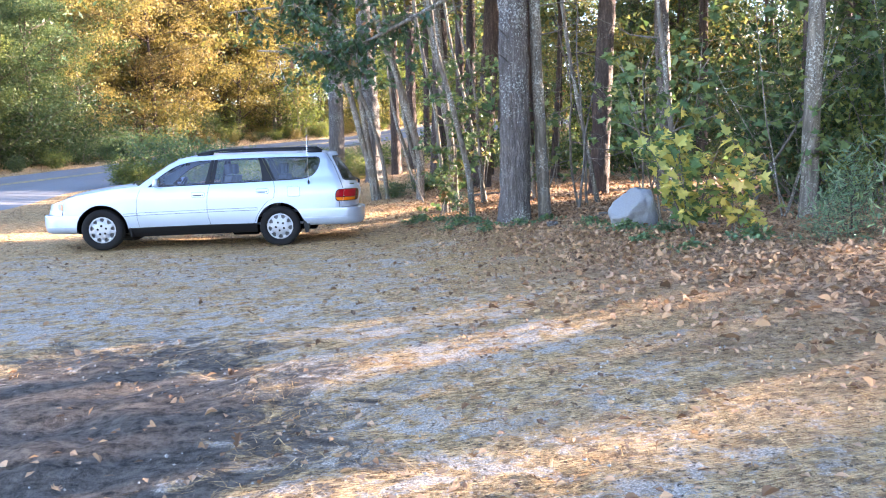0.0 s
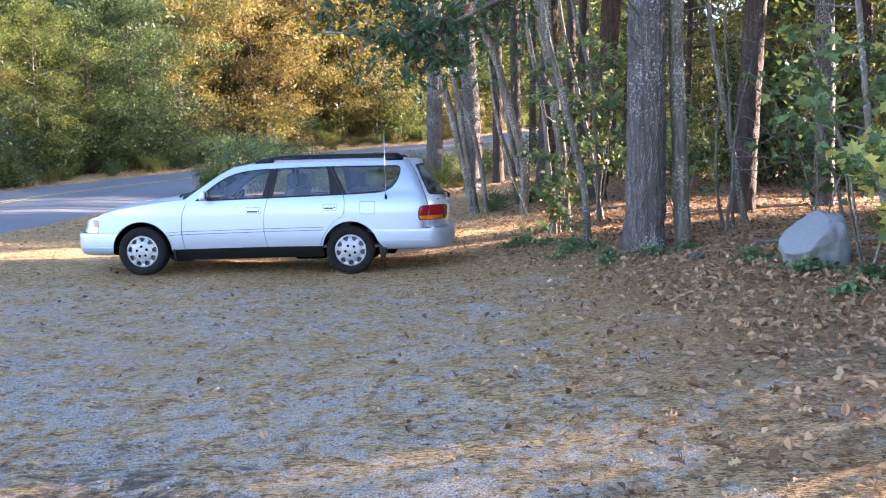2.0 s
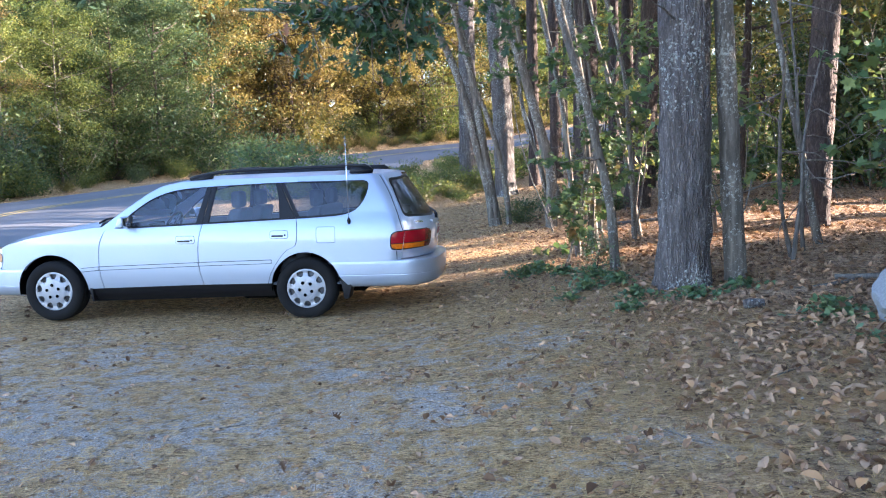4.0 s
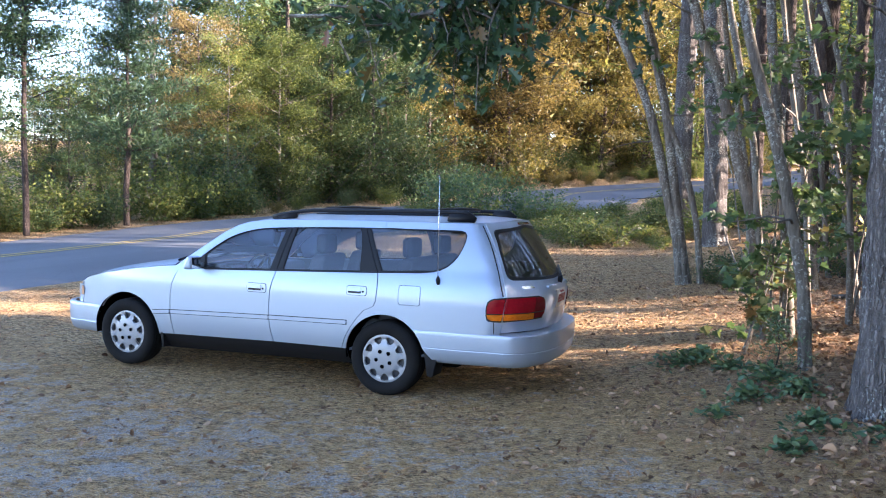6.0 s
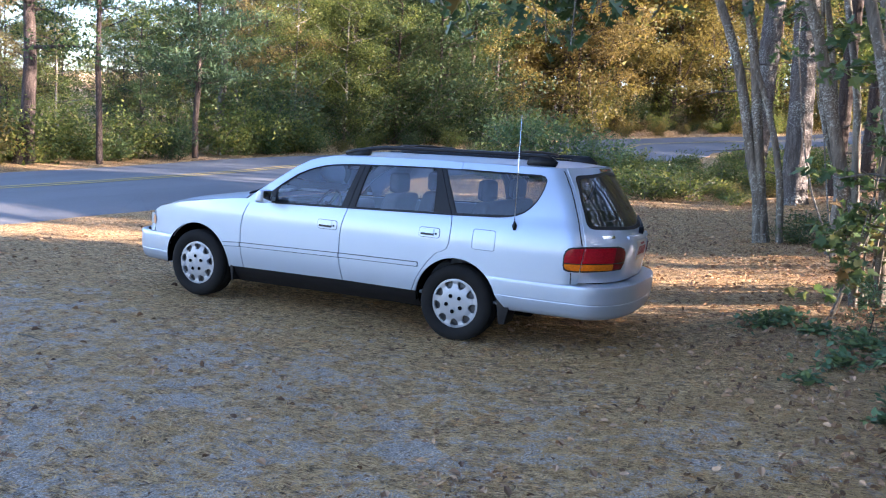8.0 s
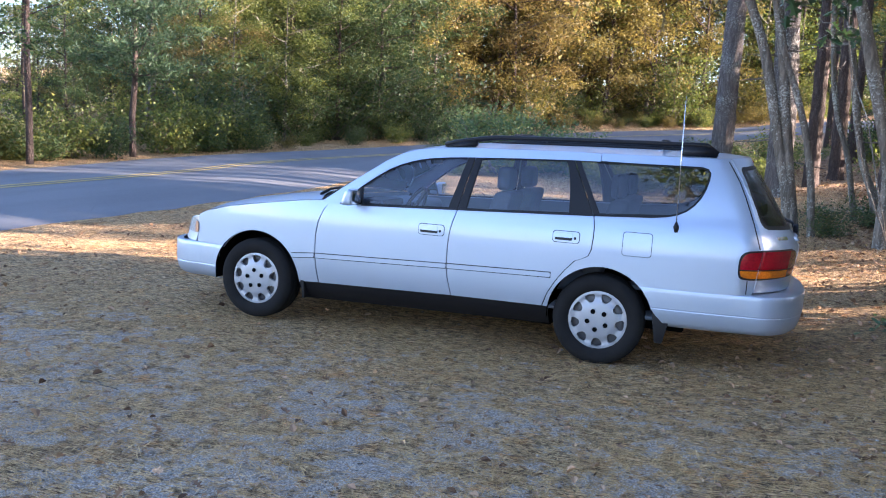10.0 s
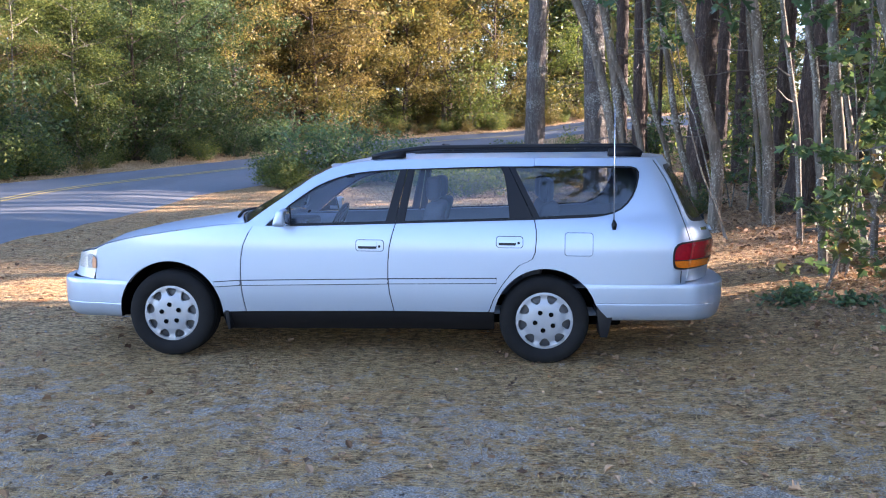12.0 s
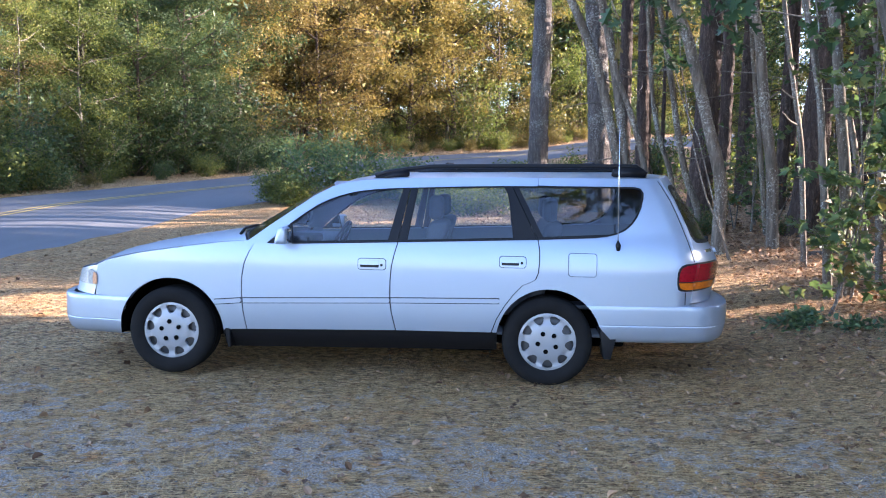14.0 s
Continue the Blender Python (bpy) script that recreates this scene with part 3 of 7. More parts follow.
DEEP = Kind([broadleaf("maple_tree", m, M_PINE_FAR, h, b, 4.2, 0.16, 4200, 0.27, sd, "full-crowned tree deep in the autumn woods", 12, clump=0.6) for m, h, b, sd in ((M_OLIVE, 13, 1.2, 45), (M_GREEN, 14, 1.4, 46), (M_GOLD, 12, 1.0, 47), (M_YGREEN, 12, 1.0, 48))], "trees deep in the woods")
HIGH = Kind([broadleaf("maple_tree", m, M_PINE_FAR, h, b, 3.6, 0.13, 2900, 0.28, sd, "slender autumn tree with a high crown in the woods", 10, clump=0.6) for m, h, b, sd in ((M_OLIVE, 13, 4.6, 49), (M_OLIVE, 12, 4.0, 50), (M_YGREEN, 12, 4.2, 53))], "high-crowned trees in the woods")
WHITE_PINE = Kind([young_pine("white_pine", h, s, 0.13, 18000, 0.22, sd, "young pine with layered green needles") for h, s, sd in ((11, 3.0, 61), (9, 2.6, 62), (12, 3.2, 63))], "young white pines")
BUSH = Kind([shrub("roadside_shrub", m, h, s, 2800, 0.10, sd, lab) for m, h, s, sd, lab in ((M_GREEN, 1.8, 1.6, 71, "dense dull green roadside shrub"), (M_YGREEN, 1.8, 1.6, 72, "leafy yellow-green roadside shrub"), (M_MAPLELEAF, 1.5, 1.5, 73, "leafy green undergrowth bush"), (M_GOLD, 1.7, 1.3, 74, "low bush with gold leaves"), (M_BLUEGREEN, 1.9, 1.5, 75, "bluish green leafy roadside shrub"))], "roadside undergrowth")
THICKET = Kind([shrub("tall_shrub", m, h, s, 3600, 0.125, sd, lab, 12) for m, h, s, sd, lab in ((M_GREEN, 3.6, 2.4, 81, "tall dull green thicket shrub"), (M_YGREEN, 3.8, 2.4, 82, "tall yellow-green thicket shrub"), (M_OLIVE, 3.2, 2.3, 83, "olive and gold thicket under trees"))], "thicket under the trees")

# beyond the road: rows of mixed trees, their kinds in stands
line = road_line[(road_line[:, 1] > -6) & (road_line[:, 0] < 26)]
tan = np.gradient(line, axis=0)
tan /= np.linalg.norm(tan, axis=1)[:, None]
far_side = np.column_stack([-tan[:, 1], tan[:, 0]])
run = np.concatenate([[0], np.cumsum(np.linalg.norm(np.diff(line, axis=0), axis=1))])


def beyond(s, off):
    """A place off metres past the far side of the road, s metres along it."""
    k = int(np.searchsorted(run, s))
    k = min(k, len(line) - 1)
    return line[k] + far_side[k] * (HALF + off)


def bearing(x, y):
    """Degrees to the west of north, from the middle of the clearing."""
    return math.degrees(math.atan2(1.0 - x, y + 5.5))


def stand(x, y):
    """Which kinds grow where, by the bearing from the clearing."""
    a = bearing(x, y)
    if a > 38.5:
        return (YGREEN, YGREEN, GREEN)
    if a > 33:
        return (YGREEN, GREEN, GREEN, ORANGE)
    if a > 29.5:
        return (YGREEN, GREEN, YGREEN)
    if a > 20.5:
        return (GREEN, WHITE_PINE, GREEN)
    if a > 17:
        return (GOLD, GREEN, ORANGE)
    if a > 11:
        return (GOLD, ORANGE, GOLD, GOLD)
    return (GOLD, GOLD, YGREEN)


# single trees that stand out along the road
SINGLE = (
    (ORANGE, 0, -17.6, 20.7, 0.72), (YGREEN, 0, -18.1, 23.6, 0.85), (YGREEN, 0, -15.3, 22.6, 0.72), (YGREEN, 1, -19.2, 26.2, 0.9),
    (GREEN, 0, -14.3, 25.1, 0.78), (GREEN, 1, -13.4, 27.3, 0.82), (WHITE_PINE, 0, -16.5, 27.7, 1.0), (WHITE_PINE, 2, -14.5, 30.1, 1.0),
    (GOLD, 0, -13.0, 33.2, 1.0), (GREEN, 1, -14.6, 34.5, 1.2), (GREEN, 0, -17.0, 31.0, 1.15), (GOLD, 2, -11.6, 38.9, 1.3), (YGREEN, 1, -16.1, 20.3, 0.6), (YGREEN, 0, -15.9, 23.9, 0.75),
    (GREEN, 0, -18.3, 25.8, 0.9), (ORANGE, 0, -13.1, 36.7, 1.15), (ORANGE, 1, -9.7, 40.4, 1.2), (GOLD, 1, -12.1, 42.1, 1.35),
    (GOLD, 0, -7.0, 44.7, 1.35), (GOLD, 2, -3.6, 45.3, 1.3), (GOLD, 1, -0.8, 51.2, 1.4), (GOLD, 0, -9.0, 41.0, 1.25),
    (ORANGE, 0, -10.2, 38.0, 1.15), (GOLD, 2, -6.3, 44.0, 1.3), (YGREEN, 0, -4.1, 47.4, 1.35), (YGREEN, 1, -17.8, 11.0, 0.5), (GREEN, 0, -19.4, 15.9, 0.5))
for kind, i, x, y, size in SINGLE:
    kind.put(i, x, y, 50 * x, size)
for i, x, y, size in ((1, -15.6, 15.6, 1.1), (1, -15.2, 17.2, 1.25), (1, -14.9, 18.4, 1.0), (1, -16.0, 12.4, 1.0), (1, -16.4, 9.2, 1.1), (3, -16.4, 7.4, 1.0), (1, -16.6, 10.9, 0.9), (0, -15.3, 13.1, 0.7), (3, -13.7, 19.9, 0.35)):
    BUSH.put(i, x, y, 70 * y, size)

for off, step, jit in ((3.4, 4.2, 0.9), (6.8, 4.4, 1.3), (10.5, 4.6, 1.8)):
    s = 1.0 + off * 0.3
    while s < run[-1]:
        p = beyond(s, off) + rng_w.uniform(-jit, jit, 2)
        s += step * rng_w.uniform(0.75, 1.25)
        if any((p[0] - q[2]) ** 2 + (p[1] - q[3]) ** 2 < 7 for q in SINGLE):
            continue
        a = bearing(*p)
        if a > 58:
            continue
        size = rng_w.uniform(0.8, 1.1) * (1.25 if a < 18 else 1.0)
        kinds = stand(*p)
        if a > 38.5:
            if off < 9 and rng_w.random() < 0.62:
                continue
            size *= 0.52
        elif off > 9:
            kinds = (DEEP,)
        kinds[int(rng_w.integers(0, len(kinds)))].put(int(rng_w.integers(0, 9)), p[0], p[1], rng_w.uniform(0, 360), size)
s = 0.0
while s < run[-1]:
    for off in (3.2, 6.5, 11.0):
        p = beyond(s + off, off + rng_w.uniform(-1.2, 1.2))
        a = bearing(*p)
        if a < 60:
            THICKET.put(int(rng_w.choice([1, 2, 2, 0] if a < 17 else [0, 0, 0, 1, 2] if a < 36 else [0, 1, 1])), p[0], p[1], rng_w.uniform(0, 360), rng_w.uniform(0.7, 1.3) * (0.55 if a > 38.5 else 1.0))
    s += rng_w.uniform(2.6, 3.8)
s = 0.0
while s < run[-1]:
    for off in (1.0, 2.2, 3.6):
        p = beyond(s + off, off + rng_w.uniform(-0.4, 0.8))
        a = bearing(*p)
        if a < 60:
            BUSH.put(int(rng_w.choice([1, 3, 3, 1, 0] if a < 17 else [0, 0, 2, 2, 1, 4] if a < 34 else [1, 1, 0, 2, 1])), p[0], p[1], rng_w.uniform(0, 360), rng_w.uniform(0.35, 0.95))
    s += rng_w.uniform(1.4, 2.3)

# low wooded rise far behind
for k in range(34):
    b = radians(rng_w.uniform(26, 80))
    d = rng_w.uniform(44, 75)
    x, y = -math.sin(b) * d, math.cos(b) * d * 0.8 - 3
    THICKET.put(int(rng_w.choice([0, 1, 2])), x, y, rng_w.uniform(0, 360), rng_w.uniform(1.5, 2.2) if b < radians(36) else rng_w.uniform(0.8, 1.2))

# the eastern pine wood, much of it unseen, with gaps placed for low sunlight
def in_gap(x, y, reach):
    """Whether a plant that reaches so far stands in a lane along which sunlight comes in."""
    across = x * math.cos(SUN_AZ) - y * math.sin(SUN_AZ)
    along = x * math.sin(SUN_AZ) + y * math.cos(SUN_AZ)
    for middle, wide in ((-3.55, 1.2), (6.5, -1.45), (-11.0, -0.6), (-14.4, 0.0)):
        if along > 2.2 and abs(across - middle) < wide + reach:
            return True
    return False


# a thicker belt of trees past the bend
for _ in range(16):
    b = radians(rng_w.uniform(17, 34))
    d = rng_w.uniform(38, 56)
    p = np.array((-math.sin(b) * d, math.cos(b) * d - 5))
    if off_road([p[0]], [p[1]])[0] < 7:
        continue
    stand(*p)[int(rng_w.integers(0, 3))].put(int(rng_w.integers(0, 9)), p[0], p[1], rng_w.uniform(0, 360), rng_w.uniform(0.9, 1.2))
spots = []
for _ in range(9000):
    x, y = rng_w.uniform(4.4, 40), rng_w.uniform(-18, 66)
    if x < 8.5 and y < 9:
        continue
    if off_road([x], [y])[0] < 6.5 or (x < 7 and -6 < y < 2):
        continue
    gap = 2.2 if x < 18 and y < 35 else 3.6
    if all((x - a) ** 2 + (y - b) ** 2 > gap * gap for a, b in spots):
        spots.append((x, y))
    if len(spots) >= 165:
        break
for x, y in spots:
    if rng_w.random() < 0.66:
        if in_gap(x, y, 2.4 if x > 26 else -0.65):
            continue
        PINES.put(int(rng_w.integers(0, 4)), x, y, rng_w.uniform(0, 360), rng_w.uniform(0.75, 1.1) * (0.68 if y > 15 else 1.0))
    elif not in_gap(x, y, 2.3):
        HIGH.put(int(rng_w.integers(0, 3)), x, y, rng_w.uniform(0, 360), rng_w.uniform(0.6, 1.0) * (0.62 if y > 15 else 1.0))
# thickets added mostly out of view, to block low sun
for _ in range(54):
    x, y = rng_w.uniform(13, 34), rng_w.uniform(-14, 30)
    if in_gap(x, y, 1.8) or off_road([x], [y])[0] < 7:
        continue
    THICKET.put(int(rng_w.choice([0, 0, 1, 2])), x, y, rng_w.uniform(0, 360), rng_w.uniform(0.6, 1.1))

# thick unseen broadleaf belt added further east to keep the clearing in shade
y = -26.0
while y < 12:
    for x in (27.0, 37.0):
        px, py = x + rng_w.uniform(-1.5, 1.5), y + 0.25 * x + rng_w.uniform(-0.8, 0.8)
        if not in_gap(px, py, 3.1) and off_road([px], [py])[0] > 7:
            DEEP.put(int(rng_w.integers(0, 4)), px, py, rng_w.uniform(0, 360), rng_w.uniform(0.85, 1.1))
    y += 3.1

# leafy growth that closes the woods behind the boulder
for i, x, y, size in ((0, 8.2, 8.6, 1.0), (0, 9.8, 9.6, 1.15), (2, 11.4, 10.6, 1.2), (0, 12.6, 12.8, 1.2), (0, 10.4, 12.2, 1.1), (1, 8.6, 11.4, 0.9), (0, 8.9, 0.4, 0.8), (0, 9.6, 2.2, 0.9), (2, 11.0, 1.2, 1.0), (0, 11.8, 2.9, 1.1), (0, 10.4, -0.8, 0.9), (1, 9.2, -1.2, 0.8), (0, 13.2, 0.6, 1.2), (0, 12.6, -2.6, 1.2)):
    if not in_gap(x, y, 1.9):
        THICKET.put(i, x, y, 80 * x, size, 0.0, 1.25)
for kind, i, x, y, size in ((GREEN, 0, 10.0, 0.6, 0.62), (GREEN, 1, 12.6, 1.8, 0.75), (GREEN, 0, 10.6, 10.6, 0.7), (YGREEN, 0, 12.0, 13.4, 0.8), (GREEN, 1, 13.4, 10.8, 0.8), (GREEN, 0, 13.4, 0.2, 0.7)):
    kind.put(i, x, y, 60 * y, size)

for i, x, y in ((1, 24.0, 30.0), (2, 28.0, 33.5), (1, 31.5, 30.0), (0, 22.0, 14.3), (1, 26.0, 15.3), (2, 21.0, 28.0)):
    DEEP.put(i, x, y, 50 * x, 0.9)

# slim dark trunks among the trees beyond the road
SLIM = Kind([tall_pine("pine_tree", h, r, sd, "slim dark pine beyond the road", 0.5, 700, stubs=14) for h, r, sd in ((13, 0.12, 7), (15, 0.15, 8), (11, 0.09, 9))], "pines beyond the road")
s = 6.0
while s < run[-1]:
    for off in (5.0, 8.5):
        p = beyond(s + off, off + rng_w.uniform(-1.2, 1.2))
        a = bearing(*p)
        if a < 31:
            SLIM.put(int(rng_w.integers(0, 3)), p[0], p[1], rng_w.uniform(0, 360), rng_w.uniform(0.6, 1.1))
    s += rng_w.uniform(3.0, 8.0)

# airy trees standing alone at the road's outer side, against the sky
young_pine("white_pine", 10, 2.9, 0.10, 24000, 0.20, 64, "airy pine with bare lower trunk beside the road", 0.24).matrix_basis = pose(-15.3, 14.1, float(land(-15.3, 14.1)))
young_pine("white_pine", 11, 2.7, 0.09, 18000, 0.20, 65, "slim airy pine standing alone beside the road", 0.38).matrix_basis = pose(-15.3, 10.4, float(land(-15.3, 10.4)))
broadleaf("birch_tree", M_YGREEN, M_PINE_FAR, 10, 3.4, 2.8, 0.08, 6500, 0.10, 43, "airy young tree with thin green crown", 15).matrix_basis = pose(-16.6, 11.6, float(land(-16.6, 11.6)))
broadleaf("oak_tree", M_GREEN, M_PINE_FAR, 11, 3.0, 3.0, 0.2, 9000, 0.12, 54, "thick-trunked tree with thin green crown", 14).matrix_basis = pose(-16.3, 8.8, float(land(-16.3, 8.8)))
broadleaf("oak_tree", M_ORANGE, M_DEAD, 12, 2.5, 2.6, 0.16, 120, 0.15, 44, "almost bare grey forked tree", 14, 0.09).matrix_basis = pose(-19.5, 19.9, float(land(-19.5, 19.9)))

# deeper woods: fuller crowns that close the gaps
for off, step in ((13.0, 5.0), (19.0, 5.5), (27.0, 6.5)):
    s = 4.0
    while s < run[-1]:
        p = beyond(s, off + rng_w.uniform(-1.5, 1.5))
        a = bearing(*p)
        if a > 60:
            s += step
            continue
        DEEP.put(int(rng_w.integers(0, 3)), p[0], p[1], rng_w.uniform(0, 360), rng_w.uniform(0.9, 1.15) * (0.45 if a > 38.5 else 1.0))
        s += step * rng_w.uniform(0.8, 1.2)
for k in range(26):
    x, y = 12 + 22 * rng_w.random(), 8 + 40 * rng_w.random()
    if off_road([x], [y])[0] > 8 and not in_gap(x, y, 2.9):
        (HIGH if k % 3 else DEEP).put(int(rng_w.choice([0, 0, 2])), x, y, rng_w.uniform(0, 360), rng_w.uniform(0.6, 0.95) * (0.66 if y > 15 else 1.0))
for k in range(26):
    b, d = radians(rng_w.uniform(37, 64)), rng_w.uniform(36, 60)
    x, y = 1 - math.sin(b) * d, -5 + math.cos(b) * d
    if off_road([x], [y])[0] > 6:
        (DEEP if k % 3 else ORANGE).put(int(rng_w.integers(0, 4)), x, y, rng_w.uniform(0, 360), rng_w.uniform(0.42, 0.6))
for k in range(24):
    b, d = radians(rng_w.uniform(-8, 26)), rng_w.uniform(48, 76)
    x, y = 1 - math.sin(b) * d, -5 + math.cos(b) * d
    if off_road([x], [y])[0] > 7:
        DEEP.put(int(rng_w.choice([0, 0, 2, 3])), x, y, rng_w.uniform(0, 360), rng_w.uniform(1.0, 1.3))
y = 17.0
while y < 54:
    for x in (rng_w.uniform(7.5, 11.5), rng_w.uniform(13, 19)):
        if off_road([x], [y])[0] > 7.5 and not in_gap(x, y, 1.6):
            DEEP.put(int(rng_w.choice([0, 1, 0, 3])), x, y, rng_w.uniform(0, 360), rng_w.uniform(0.5, 0.64))
    y += rng_w.uniform(2.8, 3.8)
for x0, y0 in zip(road_line[::5, 0], road_line[::5, 1]):
    if 9 < x0 < 62:
        for back in (7.5,):
            x, y = x0 + 0.54 * back + rng_w.uniform(-1, 1), y0 - 0.84 * back + rng_w.uniform(-1, 1)
            if off_road([x], [y])[0] > 6:
                DEEP.put(int(rng_w.choice([0, 1, 2, 3])), x, y, rng_w.uniform(0, 360), rng_w.uniform(0.5, 0.64))

# ---- plants and stones round the clearing ----
OAK_SHAPE = [(0.0, 0.0), (0.06, 0.14), (0.20, 0.20), (0.10, 0.30), (0.12, 0.38), (0.30, 0.46), (0.33, 0.54), (0.13, 0.56), (0.14, 0.66), (0.26, 0.78), (0.20, 0.84), (0.08, 0.82), (0.0, 1.0)]
MAPLE_SHAPE = [(0.0, 0.0), (0.10, 0.08), (0.36, 0.04), (0.28, 0.20), (0.52, 0.42), (0.36, 0.46), (0.20, 0.44), (0.22, 0.70), (0.10, 0.68), (0.0, 1.0)]
BLADE_SHAPE = [(0.0, 0.0), (0.18, 0.14), (0.31, 0.38), (0.27, 0.66), (0.12, 0.88), (0.0, 1.0)]


def shaped_leaves(at, way, up, size, shape, rng, curl=0.18):
    """Leaves with a lobed outline, cupped about the midrib: places and triangles."""
    n = len(at)
    half_line = np.array(shape)
    outline = np.vstack([half_line, half_line[-2:0:-1] * (-1, 1)])
    m = len(outline)
    way = way / (np.linalg.norm(way, axis=1)[:, None] + 1e-9)
    s = np.cross(way, up)
    s /= np.linalg.norm(s, axis=1)[:, None] + 1e-9
    nn = np.cross(s, way)
    L = (size * rng.uniform(0.6, 1.25, n))[:, None, None]
    k = rng.normal(curl, abs(curl) * 0.7 + 0.03, n)[:, None]
    pts = np.vstack([outline, [[0.0, 0.5]]])
    bend = (k * (np.abs(pts[:, 0]) * 1.6)[None] + rng.normal(0, 0.10, n)[:, None] * ((pts[:, 1] - 0.4) ** 2)[None] * 2)[..., None]
    v = at[:, None] + L * (pts[None, :, 0:1] * s[:, None] + pts[None, :, 1:2] * way[:, None] + bend * nn[:, None])
    i = np.arange(m)
    tri = np.stack([i, (i + 1) % m, np.full(m, m)], -1)
    f = (tri[None] + (np.arange(n) * (m + 1))[:, None, None]).reshape(-1, 3)
    return v.reshape(-1, 3), f


def bark_tube(path, r0, r1, depth, seed, sides=40, step=0.05, flare=0.3):
    """A trunk with bark plates in relief."""
    path = np.array(path, float)
    d = np.concatenate([[0], np.cumsum(np.linalg.norm(np.diff(path, axis=0), axis=1))])
    fine_to = min(d[-1], 7.0)
    t = np.concatenate([np.arange(0, fine_to, step), np.linspace(fine_to, d[-1], 12)]) if d[-1] > fine_to else np.arange(0, d[-1], step)
    line = np.array([np.interp(t, d, path[:, q]) for q in range(3)]).T
    for _ in range(6):
        line[1:-1] = (line[:-2] + 2 * line[1:-1] + line[2:]) / 4
    rad = r0 + (r1 - r0) * t / d[-1]
    rad = rad * (1 + flare * np.exp(-t / 0.22))
    v, q = tube(line, rad, sides)
    v = v.reshape(len(t), sides, 3)
    a = np.arange(sides) * 2 * np.pi / sides
    for k in range(len(t)):
        for j in range(sides):
            c, s = math.cos(a[j]) * r0, math.sin(a[j]) * r0
            p = Vector((c * 16, s * 16, t[k] * 2.6 + seed))
            ridge = abs(noise.noise(p)) * 1.6 + 0.5 * abs(noise.noise(p * 2.3))
            out = v[k, j] - line[k]
            lobes = 0.10 * math.exp(-t[k] / 0.3) * math.cos(a[j] * 5 + seed) if flare else 0
            v[k, j] += out / (np.linalg.norm(out) + 1e-9) * depth * (ridge - 0.6) + out * lobes
    return v.reshape(-1, 3), q


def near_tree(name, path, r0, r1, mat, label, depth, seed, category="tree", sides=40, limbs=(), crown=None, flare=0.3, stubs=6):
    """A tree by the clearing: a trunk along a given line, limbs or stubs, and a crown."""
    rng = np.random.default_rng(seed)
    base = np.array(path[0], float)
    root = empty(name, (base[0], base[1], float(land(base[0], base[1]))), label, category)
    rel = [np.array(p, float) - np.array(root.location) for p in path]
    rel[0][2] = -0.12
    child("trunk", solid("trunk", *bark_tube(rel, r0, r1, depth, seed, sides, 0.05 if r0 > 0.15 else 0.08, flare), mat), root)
    d = np.concatenate([[0], np.cumsum(np.linalg.norm(np.diff(rel, axis=0), axis=1))])
    line = lambda f: np.array([np.interp(f * d[-1], d, np.array(rel)[:, q]) for q in range(3)])
    for _ in range(stubs):
        f = rng.uniform(0.12, 0.6)
        a = rng.uniform(0, 6.28)
        st = arc_path(line(f), (math.cos(a), math.sin(a), rng.uniform(-0.1, 0.4)), rng.uniform(0.25, 1.1), 6, rng, 0.0, 0.18)
        child("dead_branch", solid("dead_branch", *tube(st, np.linspace(0.014, 0.004, 6), 5), M_DEAD), root)
    tips = []
    for _ in range(10 if crown else 0):
        f = rng.uniform(crown[0], 0.99)
        a = rng.uniform(0, 6.28)
        br = arc_path(line(f), (math.cos(a), math.sin(a), rng.uniform(0.2, 0.8)), crown[1] * rng.uniform(0.5, 1.1), 6, rng, 0.2, 0.14)
        child("branch", solid("branch", *tube(br, np.linspace(r1 * 0.9 + 0.01, 0.006, 6), 5), mat), root)
        tips.append(br[2:])
    if crown:
        pts = np.concatenate(tips)
        c = pts[rng.integers(0, len(pts), crown[2])] + rng.standard_normal((crown[2], 3)) * np.array([0.5, 0.5, 0.3])
        child("crown", solid("crown", *leaves(c, crown[3], rng, 0.65, 0.4), crown[4], False), root)
    return root


def up_to(path, z):
    """Carries a trunk's line on upwards to the height z."""
    a, b = np.array(path[-2], float), np.array(path[-1], float)
    d = (b - a) / max(0.1, b[2] - a[2])
    return list(path) + [tuple(b + d * (z - b[2]) * 0.6 * k / 3 + np.array([0, 0, (z - b[2]) * 0.4 * k / 3])) for k in (1, 2, 3)]


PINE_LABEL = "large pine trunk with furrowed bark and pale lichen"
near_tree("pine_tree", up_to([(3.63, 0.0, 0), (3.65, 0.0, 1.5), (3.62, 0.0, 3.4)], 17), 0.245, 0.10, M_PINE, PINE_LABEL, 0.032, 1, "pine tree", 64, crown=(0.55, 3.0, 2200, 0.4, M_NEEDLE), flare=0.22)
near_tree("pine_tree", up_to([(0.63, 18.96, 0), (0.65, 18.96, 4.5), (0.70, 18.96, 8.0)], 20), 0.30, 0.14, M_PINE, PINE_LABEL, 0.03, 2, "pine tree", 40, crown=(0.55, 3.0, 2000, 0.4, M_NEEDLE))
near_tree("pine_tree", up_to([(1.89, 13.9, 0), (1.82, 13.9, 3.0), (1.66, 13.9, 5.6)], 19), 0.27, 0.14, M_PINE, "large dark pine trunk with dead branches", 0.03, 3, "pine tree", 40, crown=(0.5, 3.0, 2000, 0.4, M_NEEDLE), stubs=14)
